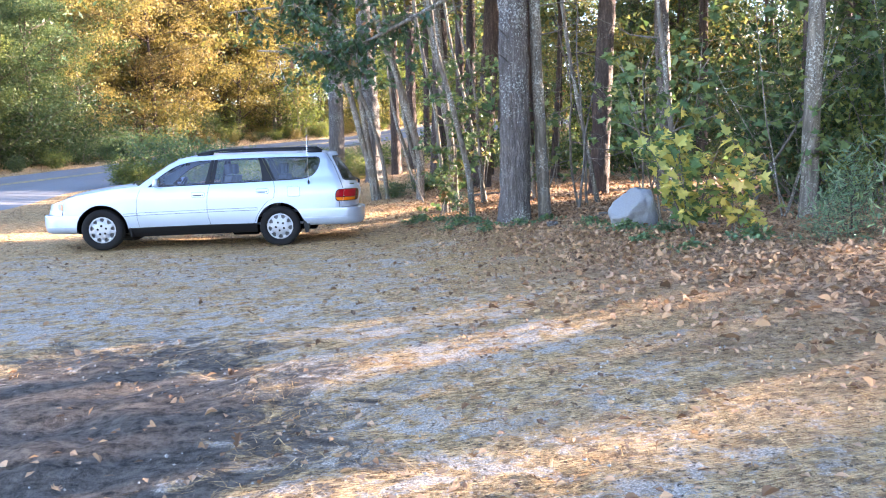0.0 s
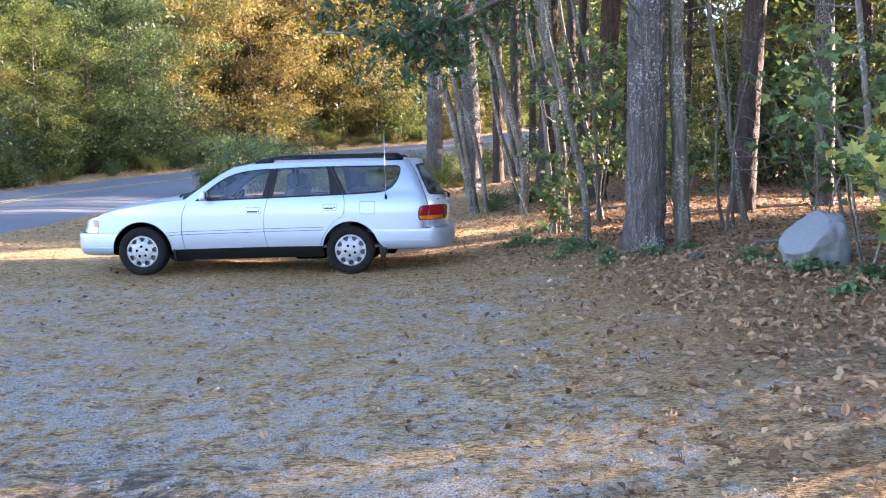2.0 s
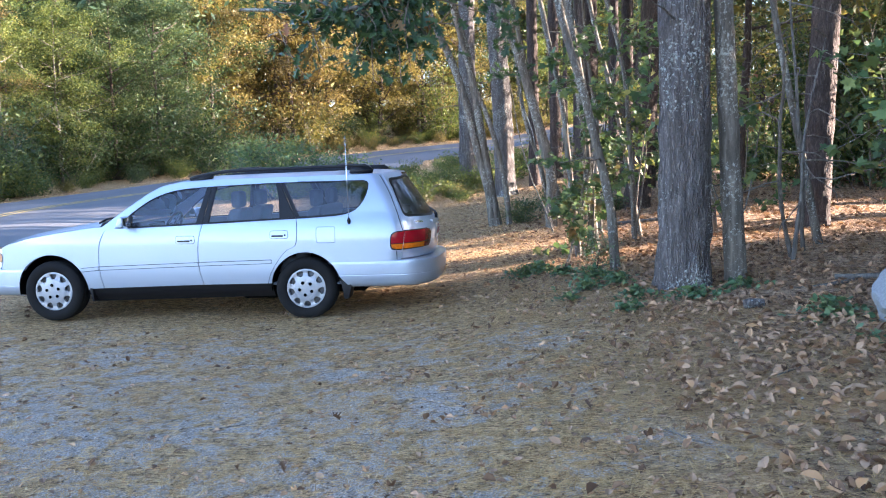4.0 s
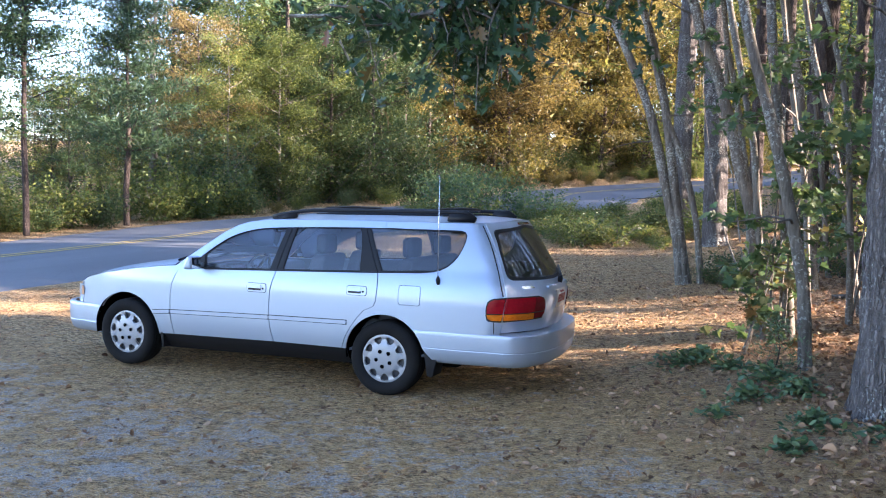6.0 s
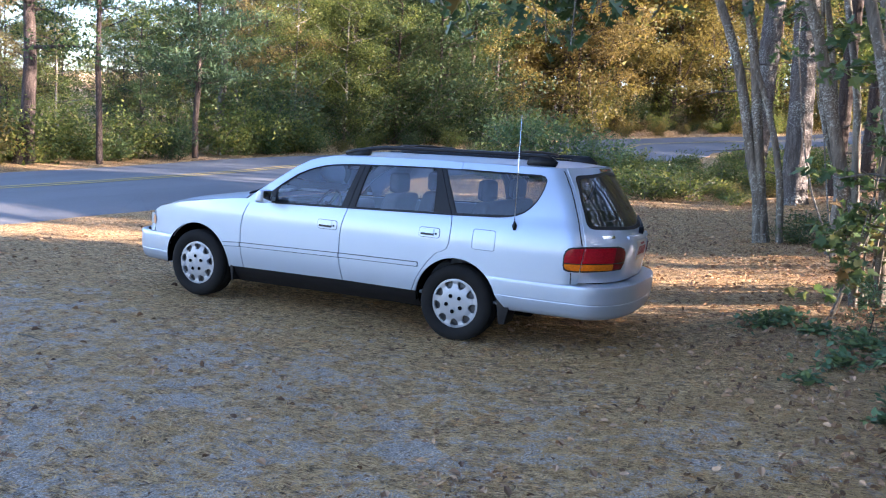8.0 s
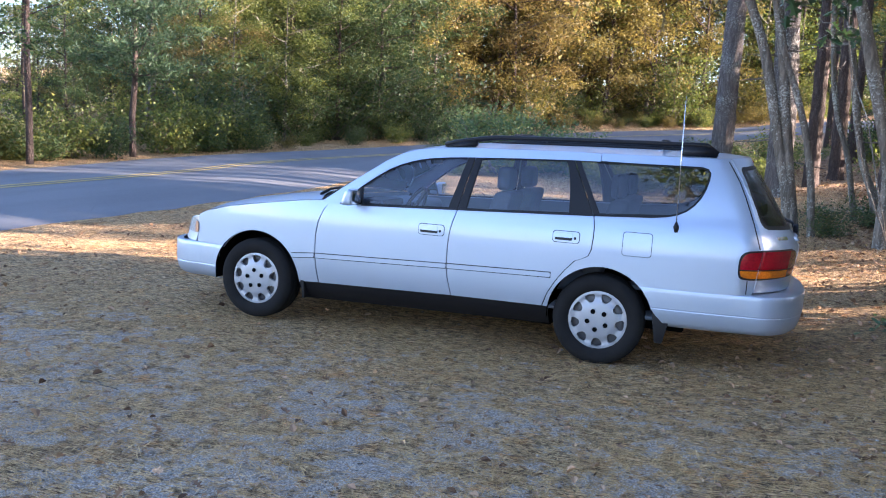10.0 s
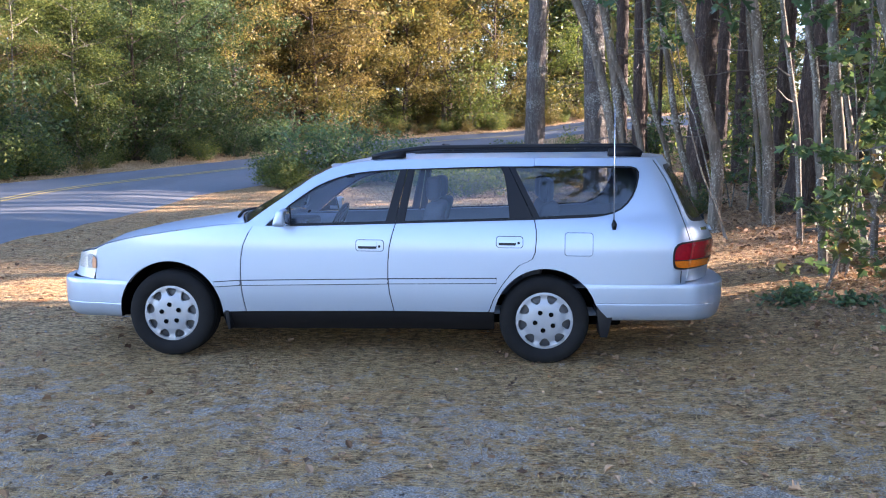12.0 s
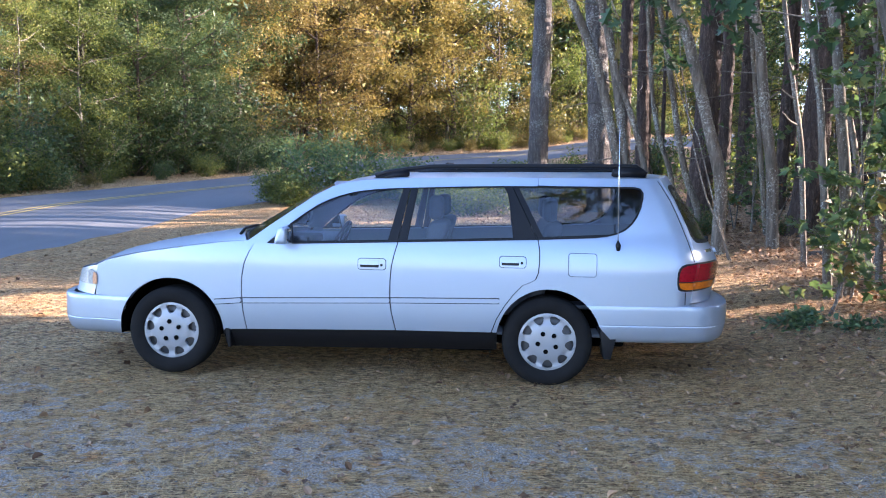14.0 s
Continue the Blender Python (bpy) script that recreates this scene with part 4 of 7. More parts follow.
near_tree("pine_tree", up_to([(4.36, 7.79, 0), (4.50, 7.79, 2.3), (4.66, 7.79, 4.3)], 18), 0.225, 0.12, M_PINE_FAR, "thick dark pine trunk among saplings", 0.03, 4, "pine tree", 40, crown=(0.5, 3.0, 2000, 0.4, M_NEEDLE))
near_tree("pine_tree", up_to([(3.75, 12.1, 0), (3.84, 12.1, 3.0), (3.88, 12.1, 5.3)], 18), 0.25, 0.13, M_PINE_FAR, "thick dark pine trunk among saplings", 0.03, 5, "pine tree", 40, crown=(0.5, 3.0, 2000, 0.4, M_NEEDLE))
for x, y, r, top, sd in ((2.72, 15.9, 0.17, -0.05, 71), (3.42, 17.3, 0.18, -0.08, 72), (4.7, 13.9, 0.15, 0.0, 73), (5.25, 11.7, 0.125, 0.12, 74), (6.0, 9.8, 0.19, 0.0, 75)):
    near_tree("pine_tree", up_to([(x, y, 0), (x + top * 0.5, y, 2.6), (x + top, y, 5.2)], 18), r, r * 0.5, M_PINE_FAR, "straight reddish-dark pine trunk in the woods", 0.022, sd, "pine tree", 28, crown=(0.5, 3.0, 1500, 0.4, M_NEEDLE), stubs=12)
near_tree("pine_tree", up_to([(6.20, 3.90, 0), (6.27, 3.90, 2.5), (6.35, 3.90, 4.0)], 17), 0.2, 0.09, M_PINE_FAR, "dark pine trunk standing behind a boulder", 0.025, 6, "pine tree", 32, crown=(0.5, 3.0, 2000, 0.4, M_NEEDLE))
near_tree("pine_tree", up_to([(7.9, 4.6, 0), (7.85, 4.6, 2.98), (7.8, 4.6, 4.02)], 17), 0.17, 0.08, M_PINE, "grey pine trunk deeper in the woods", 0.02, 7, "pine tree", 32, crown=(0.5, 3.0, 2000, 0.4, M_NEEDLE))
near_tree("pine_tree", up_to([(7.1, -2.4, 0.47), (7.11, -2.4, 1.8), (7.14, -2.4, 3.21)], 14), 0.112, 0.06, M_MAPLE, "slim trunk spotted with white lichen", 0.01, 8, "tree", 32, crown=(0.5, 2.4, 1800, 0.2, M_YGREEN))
MAPLE_LABEL = "slender leaning trunk with smooth grey bark"
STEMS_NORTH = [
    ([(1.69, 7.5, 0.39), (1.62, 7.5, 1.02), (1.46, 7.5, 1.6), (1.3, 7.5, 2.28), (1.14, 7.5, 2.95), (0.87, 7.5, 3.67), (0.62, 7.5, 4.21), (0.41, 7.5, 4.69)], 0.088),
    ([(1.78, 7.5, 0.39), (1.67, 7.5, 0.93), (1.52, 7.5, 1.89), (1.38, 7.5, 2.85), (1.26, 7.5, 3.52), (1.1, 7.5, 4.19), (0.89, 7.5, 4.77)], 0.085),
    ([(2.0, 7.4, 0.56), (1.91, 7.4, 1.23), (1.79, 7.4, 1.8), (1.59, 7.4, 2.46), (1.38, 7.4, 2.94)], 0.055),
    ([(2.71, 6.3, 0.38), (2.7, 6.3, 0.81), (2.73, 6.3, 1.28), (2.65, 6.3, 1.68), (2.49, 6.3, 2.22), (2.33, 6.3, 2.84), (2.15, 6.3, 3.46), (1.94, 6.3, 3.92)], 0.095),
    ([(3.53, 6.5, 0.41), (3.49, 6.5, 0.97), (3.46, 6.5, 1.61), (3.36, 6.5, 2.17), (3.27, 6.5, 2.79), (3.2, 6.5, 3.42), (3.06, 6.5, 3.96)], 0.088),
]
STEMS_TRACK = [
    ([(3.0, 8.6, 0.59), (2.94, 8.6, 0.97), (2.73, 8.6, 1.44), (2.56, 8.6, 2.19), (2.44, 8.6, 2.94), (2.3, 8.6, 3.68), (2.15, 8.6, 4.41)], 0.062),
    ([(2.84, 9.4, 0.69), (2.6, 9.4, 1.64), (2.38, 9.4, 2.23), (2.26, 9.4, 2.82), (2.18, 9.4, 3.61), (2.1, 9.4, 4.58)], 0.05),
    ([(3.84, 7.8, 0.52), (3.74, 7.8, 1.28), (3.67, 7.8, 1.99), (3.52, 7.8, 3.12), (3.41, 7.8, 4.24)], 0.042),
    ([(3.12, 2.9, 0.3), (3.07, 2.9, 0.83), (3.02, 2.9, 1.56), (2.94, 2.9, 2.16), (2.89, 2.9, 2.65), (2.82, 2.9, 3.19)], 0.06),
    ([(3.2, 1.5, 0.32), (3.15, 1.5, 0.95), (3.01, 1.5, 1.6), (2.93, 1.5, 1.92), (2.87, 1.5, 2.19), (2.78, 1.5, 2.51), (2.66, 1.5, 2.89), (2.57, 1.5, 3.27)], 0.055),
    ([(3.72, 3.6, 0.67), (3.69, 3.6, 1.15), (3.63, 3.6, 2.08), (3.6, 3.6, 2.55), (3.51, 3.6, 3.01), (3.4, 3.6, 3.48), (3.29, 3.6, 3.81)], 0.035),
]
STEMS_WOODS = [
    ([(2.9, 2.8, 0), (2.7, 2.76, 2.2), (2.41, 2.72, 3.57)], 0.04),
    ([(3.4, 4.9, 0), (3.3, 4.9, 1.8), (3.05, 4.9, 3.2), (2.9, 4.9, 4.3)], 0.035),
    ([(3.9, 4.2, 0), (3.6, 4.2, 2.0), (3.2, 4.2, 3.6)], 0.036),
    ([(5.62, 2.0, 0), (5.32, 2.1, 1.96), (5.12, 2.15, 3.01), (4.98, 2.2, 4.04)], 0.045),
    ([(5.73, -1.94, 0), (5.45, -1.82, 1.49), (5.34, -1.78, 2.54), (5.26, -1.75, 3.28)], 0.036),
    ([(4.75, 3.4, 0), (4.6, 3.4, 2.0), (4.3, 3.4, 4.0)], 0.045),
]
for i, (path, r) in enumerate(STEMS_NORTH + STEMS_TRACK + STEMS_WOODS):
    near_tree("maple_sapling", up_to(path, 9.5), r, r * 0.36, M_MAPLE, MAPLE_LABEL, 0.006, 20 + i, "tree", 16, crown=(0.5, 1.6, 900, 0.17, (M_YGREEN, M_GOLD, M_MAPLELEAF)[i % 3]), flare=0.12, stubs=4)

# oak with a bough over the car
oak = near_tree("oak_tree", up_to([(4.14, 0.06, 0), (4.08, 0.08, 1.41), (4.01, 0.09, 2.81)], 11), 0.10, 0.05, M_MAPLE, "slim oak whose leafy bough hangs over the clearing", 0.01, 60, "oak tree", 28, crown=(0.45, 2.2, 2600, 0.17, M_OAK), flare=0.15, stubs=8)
rng_o = np.random.default_rng(5)
o0 = np.array(oak.location)
limb = np.array([(3.95, 0.09, 3.9), (3.1, -0.2, 3.95), (2.2, -0.6, 3.4), (1.4, -0.9, 2.95), (0.7, -1.1, 2.75), (-0.1, -1.3, 2.75)]) - o0
over = np.array([(3.92, 0.1, 4.6), (2.9, -0.3, 4.5), (1.9, -0.7, 3.9), (1.0, -0.4, 3.7), (0.2, 0.1, 3.6), (-0.7, 0.4, 3.55)]) - o0
pieces, tips = [tube(limb, np.linspace(0.045, 0.012, 6), 7), tube(over, np.linspace(0.045, 0.01, 6), 7)], []
for k in range(96):
    line = over if k > 50 else limb
    b = line[2] + (line[5] - line[2]) * rng_o.random() if k % 2 else line[3] + (line[4] - line[3]) * rng_o.random()
    tw = arc_path(b, rng_o.standard_normal(3) * (1.0, 0.9, 0.5) + (0, 0, -0.35), rng_o.uniform(0.4, 0.95), 7, rng_o, -0.7, 0.16)
    tw = tw[(tw[:, 2] + o0[2] > (3.12 if k > 50 else 2.12)) & ((tw[:, 0] + o0[0] > 0.15) | (k > 50))]
    if len(tw) < 3:
        continue
    pieces.append(tube(tw, np.linspace(0.009, 0.003, len(tw)), 4))
    tips.append(tw[1:])
bough = child("bough", solid("bough", *merged(pieces), M_MAPLE), oak)
pts = np.concatenate(tips)
n = 1750
c = pts[rng_o.integers(0, len(pts), n)] + rng_o.normal(0, 0.05, (n, 3))
w = rng_o.standard_normal((n, 3)) + np.array([0, 0, -0.7])
up = rng_o.standard_normal((n, 3)) * 0.7 + np.array([0, -0.4, 1.0])
child("bough_leaves", solid("bough_leaves", *shaped_leaves(c, w, up, 0.13, OAK_SHAPE, rng_o), M_OAK, False), bough, "dark green lobed oak leaves")


def leafy_sapling(name, x, y, height, spread, count, size, shape, mat, seed, label, low=0.25, stems=3):
    rng = np.random.default_rng(seed)
    root = empty(name, (x, y, float(land(x, y))), label, "sapling")
    wood, tips = [], []
    for i in range(stems):
        st = arc_path((rng.normal(0, 0.04), rng.normal(0, 0.04), -0.05), (rng.normal(0, 0.2), rng.normal(0, 0.2), 1), height * rng.uniform(0.75, 1.05), 10, rng, 0.1, 0.06)
        child("stem", solid("stem", *tube(st, np.linspace(0.014, 0.004, 10), 5), M_MAPLE), root)
        for j in range(9):
            b = st[min(9, 1 + j)]
            if b[2] < low * height * 0.8:
                continue
            tw = arc_path(b, rng.standard_normal(3) * (1, 1, 0.3), spread * rng.uniform(0.4, 1.0), 5, rng, 0.1, 0.15)
            wood.append(tube(tw, np.linspace(0.006, 0.002, 5), 4))
            tips.append(tw[1:])
    tagged(child("twig_growth", solid("twig_growth", *merged(wood), M_MAPLE), root), kind="stuff")
    pts = np.concatenate(tips)
    c = pts[rng.integers(0, len(pts), count)] + rng.normal(0, 0.04, (count, 3))
    w = rng.standard_normal((count, 3)) * (1, 1, 0.5) + np.array([0, 0, -0.45])
    up = rng.standard_normal((count, 3)) * 0.5 + np.array([0, -0.5, 1.0])
    child("foliage", solid("foliage", *shaped_leaves(c, w, up, size, shape, rng), mat, False), root)
    return root


leafy_sapling("maple_sapling", 4.87, -3.85, 1.4, 0.38, 380, 0.15, MAPLE_SHAPE, M_TURNING, 1, "young maple with yellow and green leaves by a boulder", 0.1, 6)
leafy_sapling("maple_sapling", 5.35, -3.95, 0.9, 0.4, 120, 0.15, MAPLE_SHAPE, M_TURNING, 2, "small maple with turning leaves beside a boulder", 0.1, 3)
leafy_sapling("maple_sapling", 5.0, -2.75, 2.5, 0.55, 230, 0.14, MAPLE_SHAPE, M_MAPLELEAF, 10, "thin green maple sapling rising beside a boulder", 0.45, 3)
leafy_sapling("maple_sapling", 2.95, 2.75, 3.6, 0.75, 640, 0.12, MAPLE_SHAPE, M_MAPLELEAF, 3, "tall maple sapling with large green leaves", 0.15, 3)
leafy_sapling("maple_sapling", 2.72, 2.2, 1.3, 0.5, 220, 0.12, MAPLE_SHAPE, M_DULL, 4, "small maple sapling with green and russet leaves", 0.2, 3)
leafy_sapling("maple_sapling", 3.75, 3.7, 3.2, 0.8, 460, 0.115, MAPLE_SHAPE, M_MAPLELEAF, 5, "maple sapling with large green leaves", 0.3, 3)
leafy_sapling("maple_sapling", 4.6, 1.9, 2.2, 0.7, 200, 0.14, MAPLE_SHAPE, M_MAPLELEAF, 6, "green maple sapling under the pines", 0.3, 3)
leafy_sapling("maple_sapling", 5.6, -0.4, 2.4, 0.7, 240, 0.14, MAPLE_SHAPE, M_MAPLELEAF, 7, "green maple sapling behind a boulder", 0.25, 4)
leafy_sapling("maple_sapling", 6.9, -2.2, 3.0, 0.9, 280, 0.15, MAPLE_SHAPE, M_MAPLELEAF, 8, "green maple sapling in the woods' edge", 0.25, 4)
leafy_sapling("oak_sapling", 2.75, 5.6, 4.4, 0.5, 130, 0.17, OAK_SHAPE, M_OAK, 9, "oak sapling with dark hanging leaves", 0.72, 2)

rng_s = np.random.default_rng(88)
for i in range(11):
    x, y = rng_s.uniform(3.0, 6.4), rng_s.uniform(4.2, 10.0)
    if in_gap(x, y, 0.3):
        continue
    leafy_sapling("maple_sapling", x, y, rng_s.uniform(1.4, 3.2), rng_s.uniform(0.5, 0.8), 150, 0.12, MAPLE_SHAPE, (M_DULL, M_MAPLELEAF)[i % 2], 30 + i, "thin green sapling among the trunks", 0.2, 2)

KNEE = Kind([shrub("undergrowth_bush", m, 1.3, 1.2, 1100, 0.10, sd, lab, 7) for m, sd, lab in ((M_MAPLELEAF, 91, "light green undergrowth bush in the woods"), (M_YGREEN, 92, "yellow-green undergrowth bush in the woods"), (M_DULL, 93, "dull green undergrowth bush in the woods"), (M_GOLD, 94, "low bush on the verge with gold leaves for sunlit patches"))], "undergrowth in the woods")
rng_k = np.random.default_rng(17)
for _ in range(120):
    x, y = rng_k.uniform(3.6, 16), rng_k.uniform(-8, 26)
    if (x < 9 and y < -2) or (x < 5.2 and y < 3) or (x < 5.8 and -5 < y < 1.5) or off_road([x], [y])[0] < 7 or in_gap(x, y, 0.5):
        continue
    dim = x < 12 and y < 10
    if dim and rng_k.random() < 0.5:
        continue
    KNEE.put(2 if dim and rng_k.random() < 0.75 else int(rng_k.integers(0, 3)), x, y, rng_k.uniform(0, 360), rng_k.uniform(0.5, 1.35), 0.0, rng_k.uniform(0.7, 1.7))
for _ in range(20):
    x, y = rng_k.uniform(2.0, 4.6), rng_k.uniform(2.6, 9.5)
    if in_gap(x, y, 0.2):
        continue
    KNEE.put(int(rng_k.choice([0, 2, 2])), x, y, rng_k.uniform(0, 360), rng_k.uniform(0.28, 0.5), 0.0, rng_k.uniform(0.7, 1.2))
for _ in range(20):
    f = rng_k.random()
    x, y = -3.9 + 3.0 * f + rng_k.normal(0, 0.35), 18.6 - 4.6 * f + rng_k.normal(0, 0.5)
    KNEE.put(int(rng_k.choice([0, 1, 1])), x, y, rng_k.uniform(0, 360), rng_k.uniform(0.5, 0.85), 0.0, rng_k.uniform(0.6, 0.9))
# low verge growth; gold leaf colour stands in for sunlit patches
for _ in range(26):
    f, g = rng_k.random(), rng_k.random()
    x, y = -2.6 + 4.2 * f + rng_k.normal(0, 0.3), 15.6 - 3.2 * f + 7.0 * g
    KNEE.put(int(rng_k.choice([1, 1, 3])), x, y, rng_k.uniform(0, 360), rng_k.uniform(0.3, 0.55), 0.0, rng_k.uniform(0.45, 0.8))
for x, y, k, s in ((-5.0, 15.9, 4, 1.05), (-4.5, 16.8, 4, 1.0), (-5.9, 15.9, 1, 0.75), (-4.2, 15.6, 1, 0.6), (-3.0, 16.8, 4, 0.8), (-2.5, 17.0, 1, 0.6), (-6.1, 15.6, 1, 0.62), (-5.6, 15.0, 1, 0.5), (-6.6, 16.2, 1, 0.6), (-1.4, 18.5, 1, 0.4), (-0.6, 17.6, 1, 0.42), (0.1, 18.2, 1, 0.5), (-2.4, 20.0, 1, 0.4), (-0.9, 16.2, 1, 0.36), (0.9, 16.4, 1, 0.5), (1.6, 16.0, 1, 0.6), (-1.8, 15.4, 1, 0.35), (0.3, 14.6, 1, 0.32), (-1.6, 21.6, 1, 0.5), (-0.4, 20.2, 1, 0.45), (0.8, 19.4, 1, 0.5), (-3.4, 21.6, 1, 0.45), (0.9, 22.4, 1, 0.6), (-0.2, 23.6, 1, 0.6), (1.9, 18.4, 1, 0.7), (2.2, 20.6, 1, 0.8)):
    BUSH.put(k, x, y, 40 * x, s)

# thin grass along the inner verge of the road
rng_g = np.random.default_rng(61)
gx, gy = rng_g.uniform(-9.0, 5.0, 40000), rng_g.uniform(17.5, 34.0, 40000)
edge = off_road(gx, gy) - HALF
tuft = np.array([noise.noise(Vector((a * 0.9, b * 0.9, 5.0))) for a, b in zip(gx, gy)])
keep = (edge > 0.15) & (edge < 2.6) & (tuft > -0.05 + 0.12 * edge)
gx, gy = gx[keep], gy[keep]
at = np.column_stack([gx, gy, land(gx, gy) - 0.02])
tagged(new("verge_grass", solid("verge_grass", *leaves(at, 0.24, rng_g, 0.10, 0.0, 0.2, np.array([0.0, 0.0, 0.9])), M_YGREEN, False)), "thin yellow-green grass along the road verge", "grass", kind="stuff")

# pine seedlings by the white-spotted trunk
SEED = Kind([young_pine("pine_seedling", 1.1, 0.75, 0.016, 650, 0.11, s, "soft green pine seedling at the woods' edge", 0.05, M_SEEDLING) for s in (5, 6)], "pine seedlings")
for i, (x, y, s) in enumerate(((6.0, -5.0, 0.9), (6.6, -5.4, 1.1), (6.3, -4.4, 0.7), (7.4, -5.0, 1.3), (5.6, -5.3, 0.5), (2.95, 1.15, 0.5))):
    SEED.put(i, x, y, 70 * i, s)


def boulder():
    bm = bmesh.new()
    bmesh.ops.create_icosphere(bm, subdivisions=5, radius=1)
    for v in bm.verts:
        p = v.co.copy()
        f = 1 + 0.22 * noise.noise(p * 1.1 + Vector((3, 1, 2))) + 0.15 * (abs(noise.noise(p * 2.3 + Vector((1, 5, 2)))) - 0.2) + 0.05 * noise.noise(p * 5.1) + 0.018 * noise.noise(p * 11)
        v.co = Vector((p.x * 0.31, p.y * 0.30, p.z * 0.46)) * f
        v.co.z *= max(0.45, min(1.15, 0.80 + 1.15 * v.co.x))
        cut = v.co.x * -0.72 + v.co.z * 0.69
        if cut > 0.20:
            v.co += Vector((0.72, 0, -0.69)) * (cut - 0.20) * 0.85
    me = bpy.data.meshes.new("boulder")
    for f in bm.faces:
        f.smooth = True
    bm.to_mesh(me)
    bm.free()
    n = Nodes("pale_granite")
    f = n.noise(60, 4, 0.7)
    g = n.noise(5, 5, 0.65)
    c = n.mix(f, (0.085, 0.088, 0.094), (0.27, 0.278, 0.295))
    c = n.mix(n.ramp(g, (0.5, 0.0), (0.7, 0.7)), c, (0.20, 0.21, 0.19))
    n.set(Base_Color=c, Roughness=0.9)
    n.bump(n.math("ADD", f, n.math("MULTIPLY", g, 2.0)), 0.6, 0.012)
    me.materials.append(n.m)
    ob = tagged(new("boulder", me), "pale grey granite boulder half sunk in leaves", "rock")
    ob.matrix_basis = pose(4.78, -2.15, float(land(4.78, -2.15)) + 0.14, 0, 0, 20)


boulder()

# creeping green plants round the trunks
VINES = ((2.2, 1.66, 0.30), (2.35, 1.9, 0.25), (2.9, 1.0, 0.28), (3.1, 0.55, 0.25), (2.75, 0.35, 0.22), (3.15, -0.35, 0.24), (3.6, -0.62, 0.25), (4.05, -0.35, 0.22), (2.6, 1.45, 0.2), (4.35, -1.75, 0.3), (4.5, -2.75, 0.32), (4.75, -3.3, 0.3), (4.25, -4.0, 0.2), (5.2, -4.6, 0.35), (3.0, -0.9, 0.14), (2.55, -0.1, 0.12), (4.4, -4.9, 0.18))
for i, (x, y, r) in enumerate(VINES):
    rng = np.random.default_rng(300 + i)
    n = int(760 * r)
    a, q = rng.uniform(0, 6.28, n), r * np.abs(rng.standard_normal(n)) * 0.55
    px, py = x + q * np.cos(a), y + q * np.sin(a)
    hgt = rng.random(n) ** 1.6 * 0.12 * (r / 0.3) * np.clip(1.2 - q / r, 0.15, 1)
    c = np.column_stack([px, py, land(px, py) + 0.015 + hgt])
    root = empty("ground_creeper", (x, y, float(land(x, y))), "low dark green creeping plant in leaf litter", "plant", "creeping plants")
    me = solid("foliage", *shaped_leaves(c - np.array(root.location), rng.standard_normal((n, 3)) * (1, 1, 0.4) + (0, 0, 0.15), rng.standard_normal((n, 3)) * 0.4 + (0, 0, 1), 0.062, BLADE_SHAPE, rng, 0.1), M_VINE, False)
    child("foliage", me, root)
    st = [tube(np.array([(cx * 0.3, cy * 0.3, -0.01), (cx * 0.7, cy * 0.7, cz * 0.5 + 0.01), (cx, cy, cz)]), np.full(3, 0.002), 3) for cx, cy, cz in (c - np.array(root.location))[:60]]
    child("runner", solid("runner", *merged(st), M_MAPLE), root)

# dead saplings and fallen sticks
for i, (x, y, h, lean) in enumerate(((5.0, 1.1, 3.6, (-0.25, 0.0)), (4.85, 0.7, 2.6, (0.3, 0.1)), (5.25, 1.5, 3.8, (-0.1, 0.1)), (6.2, 0.2, 3.2, (-0.2, 0)), (6.9, -1.2, 2.8, (0.3, 0)))):
    rng = np.random.default_rng(400 + i)
    root = empty("dead_sapling", (x, y, float(land(x, y))), "bare bleached dead sapling with bent twigs", "sapling")
    st = arc_path((0, 0, -0.05), (*lean, 1), h, 12, rng, 0.1, 0.10)
    child("stem", solid("stem", *tube(st, np.linspace(0.026, 0.007, 12), 7), M_DEAD), root)
    for j in range(9):
        tw = arc_path(st[3 + j], rng.standard_normal(3) * (1, 1, 0.35), rng.uniform(0.3, 1.0), 7, rng, -0.2, 0.22)
        child("twig", solid("twig", *tube(tw, np.linspace(0.009, 0.003, 7), 5), M_DEAD), root)
for i, (x, y, ln, ang, r) in enumerate(((4.35, -0.75, 1.5, 20, 0.022), (4.9, -0.3, 2.0, -15, 0.03), (3.5, -3.2, 0.5, 40, 0.007), (2.9, -4.2, 0.35, 120, 0.006), (4.6, 4.2, 2.2, 60, 0.035), (3.7, 5.6, 1.8, 10, 0.03), (5.6, -3.0, 1.4, 100, 0.02), (0.3, -3.4, 0.22, 30, 0.005), (-1.6, -3.2, 0.25, 80, 0.005), (1.4, -5.0, 0.3, 150, 0.005), (-0.9, -0.9, 0.2, 10, 0.005), (2.1, -2.4, 0.28, 70, 0.006), (-2.6, -1.8, 0.3, 20, 0.006), (3.2, -6.2, 0.4, 110, 0.007))):
    rng = np.random.default_rng(500 + i)
    a = radians(ang)
    p = arc_path((0, 0, 0), (math.cos(a), math.sin(a), 0), ln, 9, rng, 0.0, 0.10)
    p = p + np.array([x, y, 0])
    p[:, 2] = land(p[:, 0], p[:, 1]) + r * 0.9
    tagged(new("fallen_stick", solid("fallen_stick", *tube(p, np.linspace(r, r * 0.5, 9), 7), M_DEAD)), "weathered stick lying among fallen leaves", "stick", "fallen sticks")


